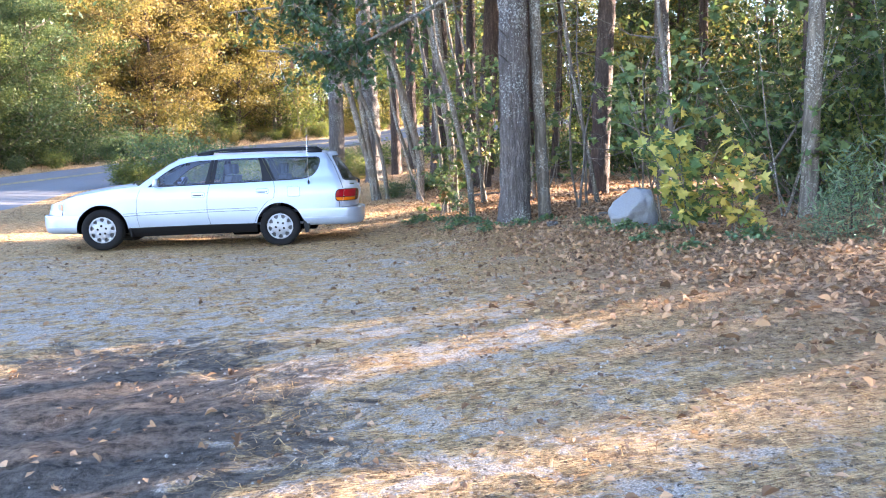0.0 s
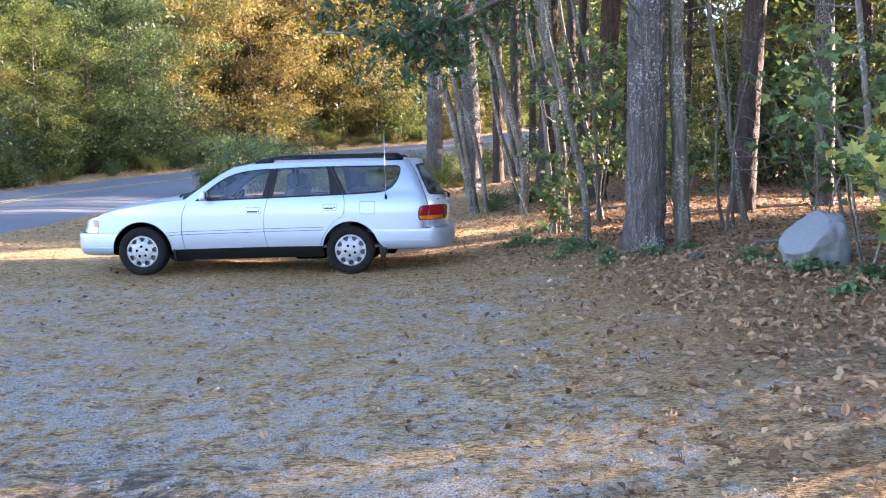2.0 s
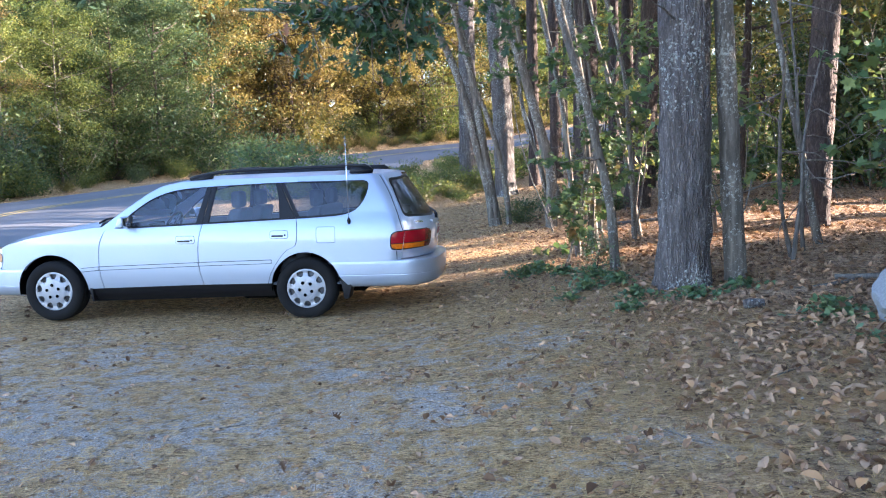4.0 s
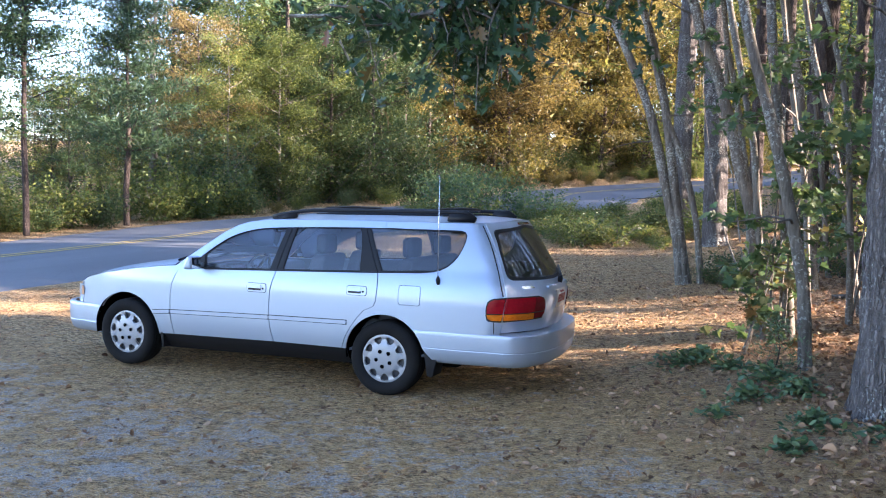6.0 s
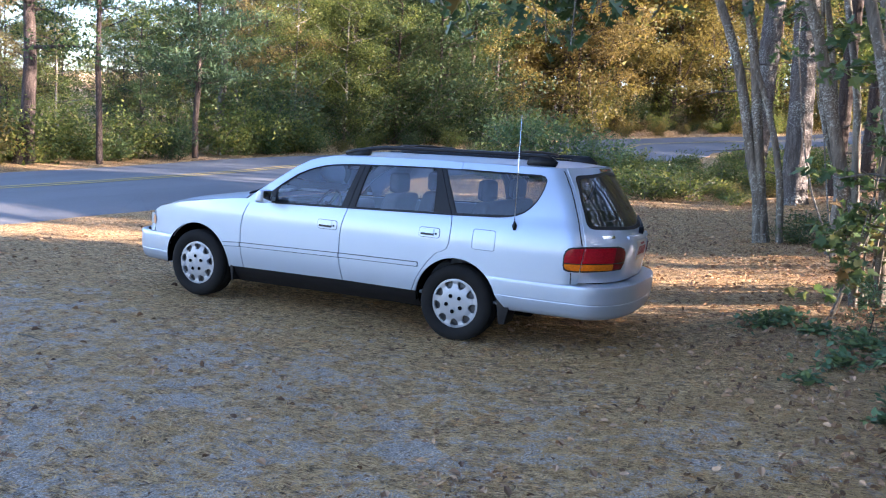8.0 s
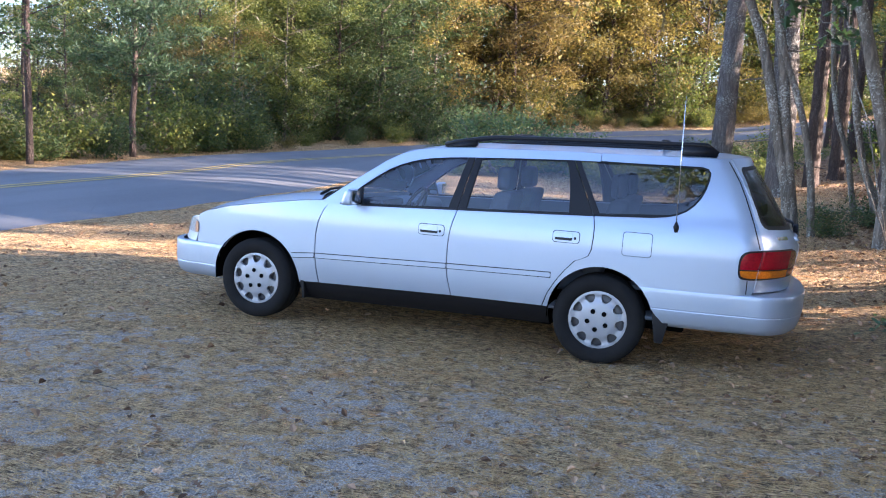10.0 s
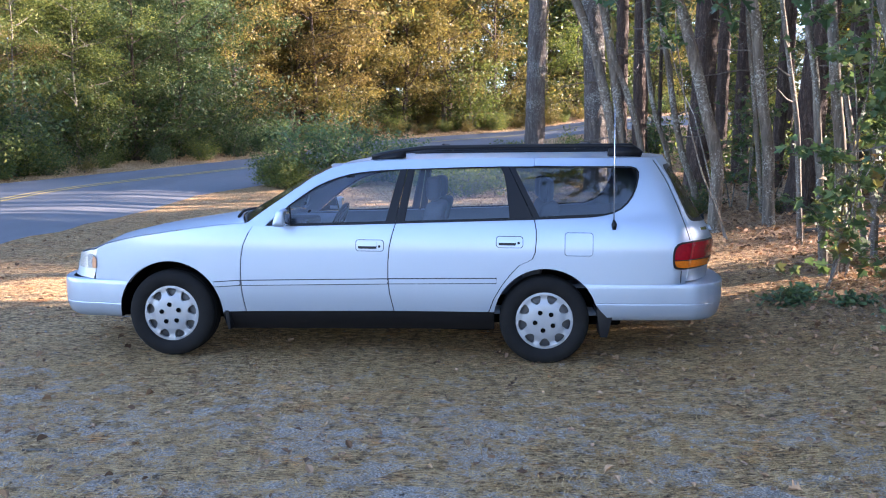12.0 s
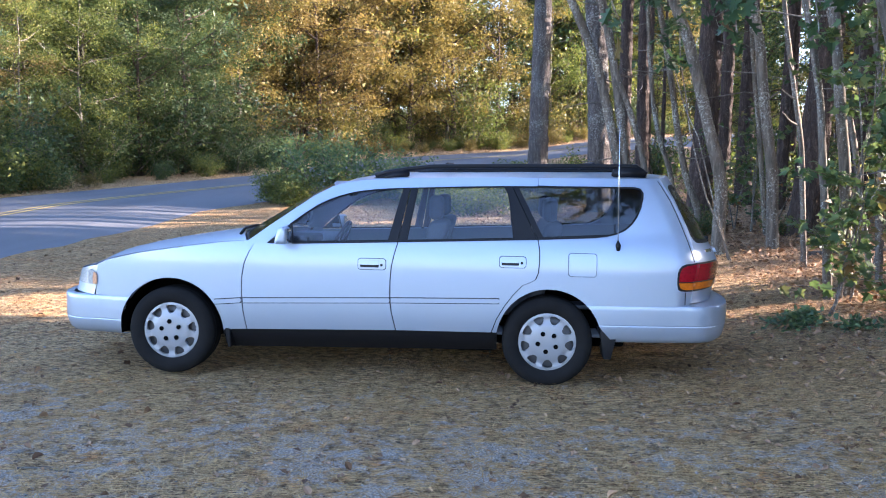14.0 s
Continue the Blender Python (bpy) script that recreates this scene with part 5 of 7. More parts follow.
# short broken piece of a branch by the large pine
log = np.array([(3.84, -1.300, 0.0), (3.842, -1.300, 0.0), (3.88, -1.295, 0.004), (3.93, -1.29, 0.0), (3.99, -1.28, 0.0), (3.992, -1.28, 0.0)])
log[:, 2] += land(log[:, 0], log[:, 1]) + 0.045
tagged(new("broken_branch", solid("broken_branch", *tube(log, np.array([0.002, 0.036, 0.04, 0.038, 0.032, 0.002]), 14, 0.06, np.random.default_rng(9)), M_PINE, False)), "short broken branch with lichen on fallen leaves", "branch")

# ---- the car ----
from mathutils.geometry import delaunay_2d_cdt


def paint_mat():
    n = Nodes("silver_blue_car_paint")
    f = n.noise(420, 2)
    d = n.noise(2.2, 5, 0.65)
    x, y, z = n.xyz()
    low = n.node("ShaderNodeMapRange", Value=z)
    low.inputs[1].default_value, low.inputs[2].default_value = 0.75, 0.25
    low.inputs[3].default_value, low.inputs[4].default_value = 0.0, 0.35
    c = n.mix(f, (0.325, 0.395, 0.505), (0.405, 0.475, 0.59))
    c = n.mix(n.math("MULTIPLY", d, low.outputs[0]), c, (0.34, 0.33, 0.31))
    n.set(Base_Color=c, Metallic=0.55, Roughness=n.math("ADD", 0.36, n.math("MULTIPLY", d, 0.12)), Coat_Weight=0.55, Coat_Roughness=0.06)
    return n.m


def glass_mat(name, tint):
    n = Nodes(name)
    clear = n.node("ShaderNodeBsdfTransparent", Color=tint)
    gloss = n.node("ShaderNodeBsdfGlossy", Roughness=0.02)
    gloss.inputs["Color"].default_value = (0.95, 0.97, 1, 1)
    fr = n.node("ShaderNodeFresnel", IOR=1.68)
    mx = n.node("ShaderNodeMixShader")
    n.t.links.new(fr.outputs[0], mx.inputs[0])
    n.t.links.new(clear.outputs[0], mx.inputs[1])
    n.t.links.new(gloss.outputs[0], mx.inputs[2])
    n.t.links.new(mx.outputs[0], n.out.inputs["Surface"])
    return n.m


def lens_mat(name, color):
    n = Nodes(name)
    w = n.voronoi(90)
    c = n.mix(w.outputs["Distance"], color, tuple(v * 0.55 for v in color))
    n.set(Base_Color=c, Roughness=0.2, Specular_IOR_Level=0.25, Coat_Weight=0.5, Coat_Roughness=0.03)
    n.bump(w.outputs["Distance"], 0.25, 0.002)
    return n.m


def tyre_mat():
    n = Nodes("dusty_tyre_rubber")
    d = n.noise(9, 5, 0.7)
    c = n.mix(n.math("MULTIPLY", d, 0.5), (0.007, 0.007, 0.008), (0.03, 0.028, 0.026))
    n.set(Base_Color=c, Roughness=0.85, Specular_IOR_Level=0.1)
    n.bump(n.noise(120, 2), 0.3, 0.003)
    return n.m


PAINT = paint_mat()
GLASS = glass_mat("window_glass", (0.93, 0.96, 0.98, 1))
DARK_GLASS = glass_mat("dark_rear_glass", (0.22, 0.24, 0.24, 1))
BLACK = plain("black_trim_plastic", (0.009, 0.009, 0.011), 0.5, vary=0.3, Specular_IOR_Level=0.22)
RUBBER = tyre_mat()
UNDER = plain("dusty_black_underbody", (0.005, 0.005, 0.005), 0.95, vary=0.5, bump=0.3, Specular_IOR_Level=0.0)
STEEL = plain("dull_wheel_steel", (0.085, 0.085, 0.09), 0.55, 0.4, vary=0.3)
CAP = plain("silver_painted_wheel_cover", (0.30, 0.31, 0.335), 0.42, 0.35, vary=0.12, scale=50)
CHROME = plain("bright_metal", (0.75, 0.76, 0.78), 0.18, 0.95, vary=0.1)
MIRROR = plain("silvered_mirror", (0.82, 0.84, 0.86), 0.02, 1.0, vary=0.02)
SIDE_GLASS = glass_mat("tinted_side_glass", (0.55, 0.58, 0.60, 1))
CLOTH = plain("grey_blue_seat_cloth", (0.065, 0.075, 0.095), 0.92, vary=0.2, scale=160, bump=0.3)
VINYL = plain("grey_blue_vinyl", (0.13, 0.15, 0.18), 0.6, vary=0.15, scale=60, bump=0.2)
RED = lens_mat("red_lamp_lens", (0.34, 0.006, 0.016))
AMBER = lens_mat("amber_lamp_lens", (0.66, 0.17, 0.01))
PALE_AMBER = lens_mat("pale_amber_lens", (0.80, 0.40, 0.22))
CLEAR = lens_mat("clear_lamp_lens", (0.50, 0.49, 0.47))
SMOKED = lens_mat("dark_red_lamp_lens", (0.16, 0.008, 0.012))
PLATE_M = plain("pale_number_plate", (0.42, 0.41, 0.39), 0.45, vary=0.1)
INK = plain("dark_red_ink", (0.28, 0.05, 0.05), 0.5, vary=0.1)


def lerp(x, table):
    return float(np.interp(x, [p[0] for p in table], [p[1] for p in table]))


BELT = ((-2.05, 0.930), (-1.73, 0.943), (-1.03, 0.968), (-0.08, 1.005), (0.4, 1.030), (1.0, 1.055))
GUTTER = ((-2.06, 0.950), (-1.94, 1.040), (-1.80, 1.140), (-1.62, 1.268), (-1.50, 1.332), (-1.40, 1.362), (-1.26, 1.382), (-0.96, 1.398), (-0.27, 1.412), (0.49, 1.422), (0.78, 1.425))
TAIL_EDGE = ((0.55, 0.940), (0.67, 0.960), (0.857, 0.986), (0.944, 0.961), (1.093, 0.908), (1.28, 0.827), (1.43, 0.738))
HOODLINE = ((-3.56, 0.640), (-3.40, 0.685), (-3.26, 0.727), (-3.086, 0.795), (-2.875, 0.845), (-2.665, 0.88), (-2.457, 0.912), (-2.251, 0.94), (-2.05, 0.958))


def plan(x):
    w = 0.875
    if x < -2.2:
        w -= 0.16 * ((-2.2 - x) / 1.2) ** 2.4
    if x > 0.3:
        w -= 0.085 * ((x - 0.3) / 0.8) ** 2.2
    return w


def half(x, z):
    """Half the car's breadth, x metres along it and z up."""
    b = lerp(x, BELT)
    zz = min(z, b)
    w = plan(x)
    if zz < 0.55:
        w -= 0.035 * ((0.55 - zz) / 0.25) ** 2
    if zz > 0.78:
        w -= 0.04 * ((zz - 0.78) / 0.2) ** 2
    if z > b:
        w -= 0.30 * (z - b) + 0.24 * (z - b) ** 2
    r = max(0.0, lerp(z, TAIL_EDGE) - x)
    if r < 0.11:
        w -= 0.040 * ((0.11 - r) / 0.11) ** 2
    return w


def side_map(side):
    return lambda a, b, o=0.0: (a, side * (half(a, b) + o), b)


def rear_map(a, b, o=0.0):
    xs = lerp(b, TAIL_EDGE)
    w = half(xs, b)
    bulge = lerp(b, ((0.85, 0.26), (1.1, 0.205), (1.43, 0.14)))
    return (xs + bulge * (1 - min(1.0, abs(a) / w) ** 3) + o, a, b)


def nose_map(a, b, o=0.0):
    c = min(1.0, abs(a) / 0.775)
    return (-3.20 - 0.325 * (1 - c ** 4) + 0.28 * max(0.0, b - 0.535) - o, a, b)


def ring(cx, cz, r, a0, a1, n=22):
    return [(cx + r * math.cos(radians(a0 + (a1 - a0) * i / n)), cz + r * math.sin(radians(a0 + (a1 - a0) * i / n))) for i in range(n + 1)]


def box_poly(x0, z0, x1, z1, r, n=5):
    """A rectangle with rounded corners."""
    out = []
    for cx, cz, a in ((x1 - r, z1 - r, 0), (x0 + r, z1 - r, 90), (x0 + r, z0 + r, 180), (x1 - r, z0 + r, 270)):
        out += ring(cx, cz, r, a, a + 90, n)
    return out


def round_poly(pts, r, n=4):
    """Cuts the corners of a polygon into small arcs."""
    out, m = [], len(pts)
    for i in range(m):
        p, a, b = Vector(pts[i]), Vector(pts[i - 1]), Vector(pts[(i + 1) % m])
        ra = min(r, (a - p).length * 0.45)
        rb = min(r, (b - p).length * 0.45)
        s, e = p + (a - p).normalized() * ra, p + (b - p).normalized() * rb
        for k in range(n + 1):
            t = k / n
            out.append(tuple(s * (1 - t) ** 2 + p * 2 * t * (1 - t) + e * t * t))
    return out


def finer(poly, step):
    out = []
    for i, p in enumerate(poly):
        q = poly[(i + 1) % len(poly)]
        n = max(1, int(math.dist(p, q) / step))
        out += [(p[0] + (q[0] - p[0]) * k / n, p[1] + (q[1] - p[1]) * k / n) for k in range(n)]
    return out


def inside(poly, x, y):
    hit = False
    for i in range(len(poly)):
        (x1, y1), (x2, y2) = poly[i - 1], poly[i]
        if (y1 > y) != (y2 > y) and x < (x2 - x1) * (y - y1) / (y2 - y1) + x1:
            hit = not hit
    return hit


def sheet(poly, fn, holes=(), grid=0.06, off=0.0, depth=0.012, side=-1):
    """A curved panel with the outline poly, laid on the surface fn; its edges turn inwards by depth."""
    loops = [finer(p, grid * 0.6) for p in (poly, *holes)]
    pts, edges = [], []
    for lp in loops:
        k = len(pts)
        pts += [Vector(p) for p in lp]
        edges += [(k + i, k + (i + 1) % len(lp)) for i in range(len(lp))]
    xs, ys = [p[0] for p in loops[0]], [p[1] for p in loops[0]]
    nx, ny = int((max(xs) - min(xs)) / grid), int((max(ys) - min(ys)) / grid)
    rim = np.array([p for lp in loops for p in lp])
    for i in range(1, nx + 1):
        for j in range(1, ny + 1):
            x, y = min(xs) + i * grid, min(ys) + j * grid
            if ((rim[:, 0] - x) ** 2 + (rim[:, 1] - y) ** 2).min() < (grid * 0.45) ** 2:
                continue
            if inside(loops[0], x, y) and not any(inside(h, x, y) for h in loops[1:]):
                pts.append(Vector((x, y)))
    v, _, f, *_ = delaunay_2d_cdt(pts, edges, [], 0, 1e-5)
    bm = bmesh.new()
    bv = [bm.verts.new(fn(p[0], p[1], off)) for p in v]
    for t in f:
        c = sum((v[i] for i in t), Vector((0, 0))) / len(t)
        a, b, d = (v[i] for i in t)
        longest = max((a - b).length, (b - d).length, (d - a).length)
        if abs((b - a).cross(d - a)) < 6e-4 * longest:
            continue
        if inside(loops[0], *c) and not any(inside(h, *c) for h in loops[1:]):
            bm.faces.new([bv[i] for i in t])
    bmesh.ops.delete(bm, geom=[q for q in bm.verts if not q.link_faces], context="VERTS")
    bmesh.ops.recalc_face_normals(bm, faces=bm.faces)
    if sum((p.normal[1] if fn not in (rear_map, nose_map) else p.normal[0] * (1 if fn is rear_map else -1)) * (side if fn not in (rear_map, nose_map) else 1) for p in bm.faces) < 0:
        bmesh.ops.reverse_faces(bm, faces=bm.faces)
    rims = [e for e in bm.edges if len(e.link_faces) == 1]
    if depth:
        twin = {}
        for e in rims:
            for q in e.verts:
                if q not in twin:
                    top, low = bm.verts.new(q.co), bm.verts.new(q.co)
                    if fn in (rear_map, nose_map):
                        low.co.x += depth * (-1 if fn is rear_map else 1)
                    else:
                        low.co.y -= side * depth
                    twin[q] = (top, low)
        for e in rims:
            (a, a2), (b, b2) = twin[e.verts[0]], twin[e.verts[1]]
            bm.faces.new((a, b, b2, a2))
    return bm


def lattice(rows, cols, fn):
    """A grid surface fn(s, t), both from 0 to 1."""
    bm = bmesh.new()
    v = [[bm.verts.new(fn(i / rows, j / cols)) for j in range(cols + 1)] for i in range(rows + 1)]
    for i in range(rows):
        for j in range(cols):
            bm.faces.new((v[i][j], v[i + 1][j], v[i + 1][j + 1], v[i][j + 1]))
    return bm


def block(x0, y0, z0, x1, y1, z1, bevel=0.0, seg=3):
    bm = bmesh.new()
    bmesh.ops.create_cube(bm, size=1, matrix=Matrix.Translation(((x0 + x1) / 2, (y0 + y1) / 2, (z0 + z1) / 2)) @ Matrix.Diagonal((x1 - x0, y1 - y0, z1 - z0, 1)))
    if bevel:
        bmesh.ops.bevel(bm, geom=bm.edges, offset=bevel, segments=seg, affect="EDGES", profile=0.6)
    return bm


def pipe(path, r, sides=8):
    v, q = tube(path, np.full(len(path), r) if np.isscalar(r) else r, sides)
    bm = bmesh.new()
    bv = [bm.verts.new(p) for p in v]
    for f in q:
        bm.faces.new([bv[i] for i in f])
    n = len(path)
    for k in (0, n - 1):
        bm.faces.new(bv[k * sides:(k + 1) * sides])
    bmesh.ops.recalc_face_normals(bm, faces=bm.faces)
    return bm


def lathe(profile, at, side, seg=48):
    """Turns (radius, depth) about the axle; depth counts inwards from the outer face."""
    bm = bmesh.new()
    rows = []
    for r, d in profile:
        rows.append([bm.verts.new((at[0] + r * math.cos(a), at[1] - side * d, at[2] + r * math.sin(a))) for a in (2 * math.pi * k / seg for k in range(seg))])
    for a, b in zip(rows, rows[1:]):
        for k in range(seg):
            bm.faces.new((a[k], a[(k + 1) % seg], b[(k + 1) % seg], b[k]))
    bmesh.ops.recalc_face_normals(bm, faces=bm.faces)
    return bm


car = empty("estate_car", (0, 0.885, 0), "silver-blue estate car with roof rack parked on pine needles", "car")

# outlines on the side: lengthwise place, height
ARCH_F, ARCH_R = (-2.605, 0.31, 0.372), (0.005, 0.322, 0.350)
SEAM_1 = [(-2.010, 0.945), (-2.045, 0.88), (-2.078, 0.80), (-2.096, 0.70), (-2.098, 0.60), (-2.090, 0.47), (-2.068, 0.338)]
SEAM_2 = [(-1.022, 0.966), (-1.045, 0.88), (-1.062, 0.80), (-1.070, 0.70), (-1.070, 0.60), (-1.060, 0.49), (-1.030, 0.362)]
SEAM_3 = [(-0.080, 1.003), (-0.067, 0.93), (-0.066, 0.86), (-0.072, 0.78), (-0.090, 0.735), (-0.125, 0.715), (-0.175, 0.695), (-0.235, 0.63), (-0.294, 0.55), (-0.345, 0.46), (-0.378, 0.367)]
DLO_TOP = [(-1.90, 0.965), (-1.773, 1.075), (-1.68, 1.146), (-1.593, 1.205), (-1.51, 1.246), (-1.434, 1.273), (-1.35, 1.295), (-1.276, 1.308), (-1.15, 1.321), (-1.0, 1.330), (-0.6, 1.346), (-0.3, 1.355), (0.1, 1.360), (0.57, 1.363)]
DLO_REAR = [(0.612, 1.352), (0.630, 1.325), (0.628, 1.285), (0.612, 1.22), (0.585, 1.16), (0.55, 1.112), (0.505, 1.072), (0.45, 1.045), (0.40, 1.032)]
G = 0.0036


def seam_gap(pts, dx):
    return [(x + dx, z) for x, z in pts]


for side in (-1, 1):
    fn = side_map(side)
    kw = dict(fn=fn, side=side)
    arch = [p for p in ring(ARCH_F[0], ARCH_F[1], ARCH_F[2], 2, 145, 26)]
    fender = [(x, z - 0.004) for x, z in HOODLINE[:1:-1]][0:1] + [(-2.14, 0.947), (-2.251, 0.936), (-2.457, 0.908), (-2.665, 0.876), (-2.875, 0.841), (-3.086, 0.790), (-3.165, 0.756)]
    fender += [(-3.172, 0.70), (-3.178, 0.60), (-3.185, 0.537), (-2.925, 0.527)]
    fender += arch[::-1]
    fender += [(-2.225, 0.332)] + seam_gap(SEAM_1[::-1], -G)[:-1] + [(-2.012, 0.935)]
    part("front_wing", sheet(fender, grid=0.05, **kw), PAINT, car)
    # doors below the windows
    top_f = [(-1.418, 0.951), (-1.73, 0.940), (-1.90, 0.934)]
    fdoor = seam_gap(SEAM_1, G) + seam_gap(SEAM_2[::-1], -G) + top_f
    fd = part("front_door", sheet(fdoor, grid=0.06, **kw), PAINT, car)
    rarch = seam_gap(SEAM_3, -G)
    rdoor = seam_gap(SEAM_2, G) + rarch[::-1] + [(-0.55, 0.985)]
    rd = part("rear_door", sheet(rdoor, grid=0.06, **kw), PAINT, car)
    # quarter panel with the last pillar, and the frame over the doors
    arch_r = ring(ARCH_R[0], ARCH_R[1], ARCH_R[2], 172, 43, 26)
    fuel = box_poly(0.124, 0.760, 0.314, 0.918, 0.022)
    quarter = seam_gap(SEAM_3, G) + [(-0.345, 0.366)] + arch_r + [(0.30, 0.560), (0.6, 0.566), (0.943, 0.578), (0.959, 0.66), (0.963, 0.69)]
    quarter += [(0.979, 0.80), (0.986, 0.857), (0.974, 0.90), (0.961, 0.944), (0.936, 1.02), (0.908, 1.093), (0.869, 1.19), (0.827, 1.28), (0.773, 1.37), (0.738, 1.423), (0.49, 1.419), (0.1, 1.415), (-0.08, 1.412), (-0.08, 1.362)]
    quarter += [p for p in DLO_TOP if p[0] > -0.05] + DLO_REAR + [(0.15, 1.016)]
    part("quarter_panel", sheet(quarter, grid=0.032, holes=[fuel] if side < 0 else [], **kw), PAINT, car)
    if side < 0:
        part("fuel_flap", sheet(box_poly(0.128, 0.764, 0.310, 0.914, 0.019), grid=0.05, off=0.001, **kw), PAINT, car)
        part("flap_gap", sheet(box_poly(0.115, 0.75, 0.323, 0.928, 0.03), grid=0.06, off=-0.011, depth=0, **kw), BLACK, car)
    rail = [p for p in DLO_TOP if p[0] < -0.05] + [(-0.084, 1.357), (-0.084, 1.411)] + [p for p in GUTTER[::-1] if p[0] < -0.1] + [(-2.03, 0.935), (-1.93, 0.934)]
    part("roof_rail", sheet(rail, grid=0.05, **kw), PAINT, car)
    # sail piece at the mirror
    part("mirror_sail", sheet([(-1.90, 0.938), (-1.93, 0.938), (-1.893, 0.963), (-1.773, 1.068), (-1.755, 0.945)], grid=0.05, off=-0.003, **kw), BLACK, car)
    # dark gaps behind the joints
    for line in (SEAM_1, SEAM_2, SEAM_3):
        strip = seam_gap(line, -0.012) + seam_gap(line[::-1], 0.012)
        part("door_gap", sheet(strip, grid=0.05, off=-0.0115, depth=0, **kw), BLACK, car)
    # windows
    low = lambda x: lerp(x, BELT) + 0.002
    panes = {
        "front_window": [(-1.75, low(-1.75))] + [p for p in DLO_TOP if -1.78 < p[0] < -1.0] + [(-1.0, 1.330), (-1.085, low(-1.085))],
        "rear_window": [(-0.968, low(-0.968)), (-0.912, 1.335), (-0.6, 1.346), (-0.305, 1.354), (-0.278, 1.306), (-0.255, 1.20), (-0.243, 1.10), (-0.239, low(-0.24))],
        "quarter_window": [(-0.052, low(-0.05)), (-0.225, 1.356), (0.1, 1.360), (0.57, 1.363)] + DLO_REAR,
    }
    for name, poly in panes.items():
        p = part(name, sheet(poly, grid=0.09, off=-0.016, depth=0, **kw), SIDE_GLASS if name == "quarter_window" else GLASS, car)
        inner = [(a, b) for a, b in poly]
        c = (sum(a for a, b in inner) / len(inner), sum(b for a, b in inner) / len(inner))
        k = 0.012
        hole = []
        for i in range(len(inner)):
            a, b, d = Vector(inner[i - 1]), Vector(inner[i]), Vector(inner[(i + 1) % len(inner)])
            t = ((b - a).normalized() + (d - b).normalized())
            t = t.normalized() if t.length > 1e-6 else (b - a).normalized()
            nr = Vector((-t.y, t.x))
            if nr.dot(Vector(c) - b) < 0:
                nr = -nr
            hole.append(tuple(b + nr * k))
        part("window_seal", sheet(poly, holes=[hole], grid=0.05, off=-0.009, depth=0.006, **kw), BLACK, p)
    part("door_pillar", sheet([(-1.085, low(-1.085)), (-1.0, 1.332), (-0.958, 1.334), (-1.026, low(-1.03))], grid=0.05, off=-0.004, **kw), BLACK, fd, "matt black pillar trim")
    part("door_pillar", sheet([(-1.020, low(-1.02)), (-0.952, 1.334), (-0.910, 1.336), (-0.968, low(-0.968))], grid=0.05, off=-0.004, **kw), BLACK, rd, "matt black pillar trim")
    part("door_pillar", sheet([(-0.241, low(-0.24)), (-0.245, 1.10), (-0.257, 1.20), (-0.28, 1.306), (-0.305, 1.355), (-0.262, 1.357), (-0.088, low(-0.088))], grid=0.05, off=-0.004, **kw), BLACK, rd, "matt black pillar trim")
    part("door_pillar", sheet([(-0.083, low(-0.083)), (-0.257, 1.357), (-0.222, 1.358), (-0.050, low(-0.05))], grid=0.05, off=-0.005, **kw), BLACK, car, "matt black pillar trim")
    part("belt_moulding", sheet([(-1.75, low(-1.75) - 0.008), (-1.0, low(-1.0) - 0.008), (-0.08, low(-0.08) - 0.008), (0.30, low(0.3) - 0.008), (0.39, low(0.39) - 0.001), (0.39, low(0.39) + 0.001), (-0.08, low(-0.08) + 0.001), (-1.0, low(-1.0) + 0.001), (-1.75, low(-1.75) + 0.001)], grid=0.05, off=0.005, depth=0.01, **kw), BLACK, car)
    # rubbing strips, handles
    for parent, x0, x1, z0, z1 in ((fd, -2.085, -1.076, 0.556, 0.584), (rd, -1.062, -0.335, 0.585, 0.600), (car, -2.285, -2.105, 0.541, 0.556)):
        za, zb = z0, z1
        st = [(x0, za - 0.030), (x1, zb - 0.030), (x1 + 0.008, zb - 0.014), (x1, zb), (x0, za)]
        part("rubbing_strip", sheet(st, grid=0.05, off=0.014, depth=0.012, **kw), PAINT, parent)
        part("strip_edge", sheet([(x0 - 0.004, za - 0.036), (x1 + 0.006, zb - 0.036), (x1 + 0.006, zb + 0.005), (x0 - 0.004, za + 0.005)], grid=0.05, off=0.005, depth=0.005, **kw), BLACK, parent)
    for parent, x0, x1, z in ((fd, -1.288, -1.101, 0.813), (rd, -0.332, -0.157, 0.849)):
        h = part("door_handle", sheet(box_poly(x0, z - 0.036, x1, z + 0.036, 0.02), grid=0.04, off=0.006, depth=0.008, **kw), PAINT, parent)
        part("handle_gap", sheet(box_poly(x0 - 0.004, z - 0.040, x1 + 0.004, z + 0.040, 0.022), grid=0.05, off=0.0015, depth=0.001, **kw), BLACK, h)
        # flat black sheet put in for shade in the hollow under the grip
        part("handle_recess", sheet(box_poly(x0 + 0.014, z - 0.022, x1 - 0.045, z + 0.006, 0.006), grid=0.04, off=0.008, depth=0.002, **kw), BLACK, h)
        part("grip", sheet(box_poly(x0 + 0.014, z - 0.004, x1 - 0.045, z + 0.026, 0.006), grid=0.04, off=0.014, depth=0.008, **kw), PAINT, h)
        part("lock", sheet(box_poly(x1 - 0.036, z - 0.014, x1 - 0.018, z + 0.004, 0.008), grid=0.04, off=0.009, depth=0.002, **kw), BLACK, h)
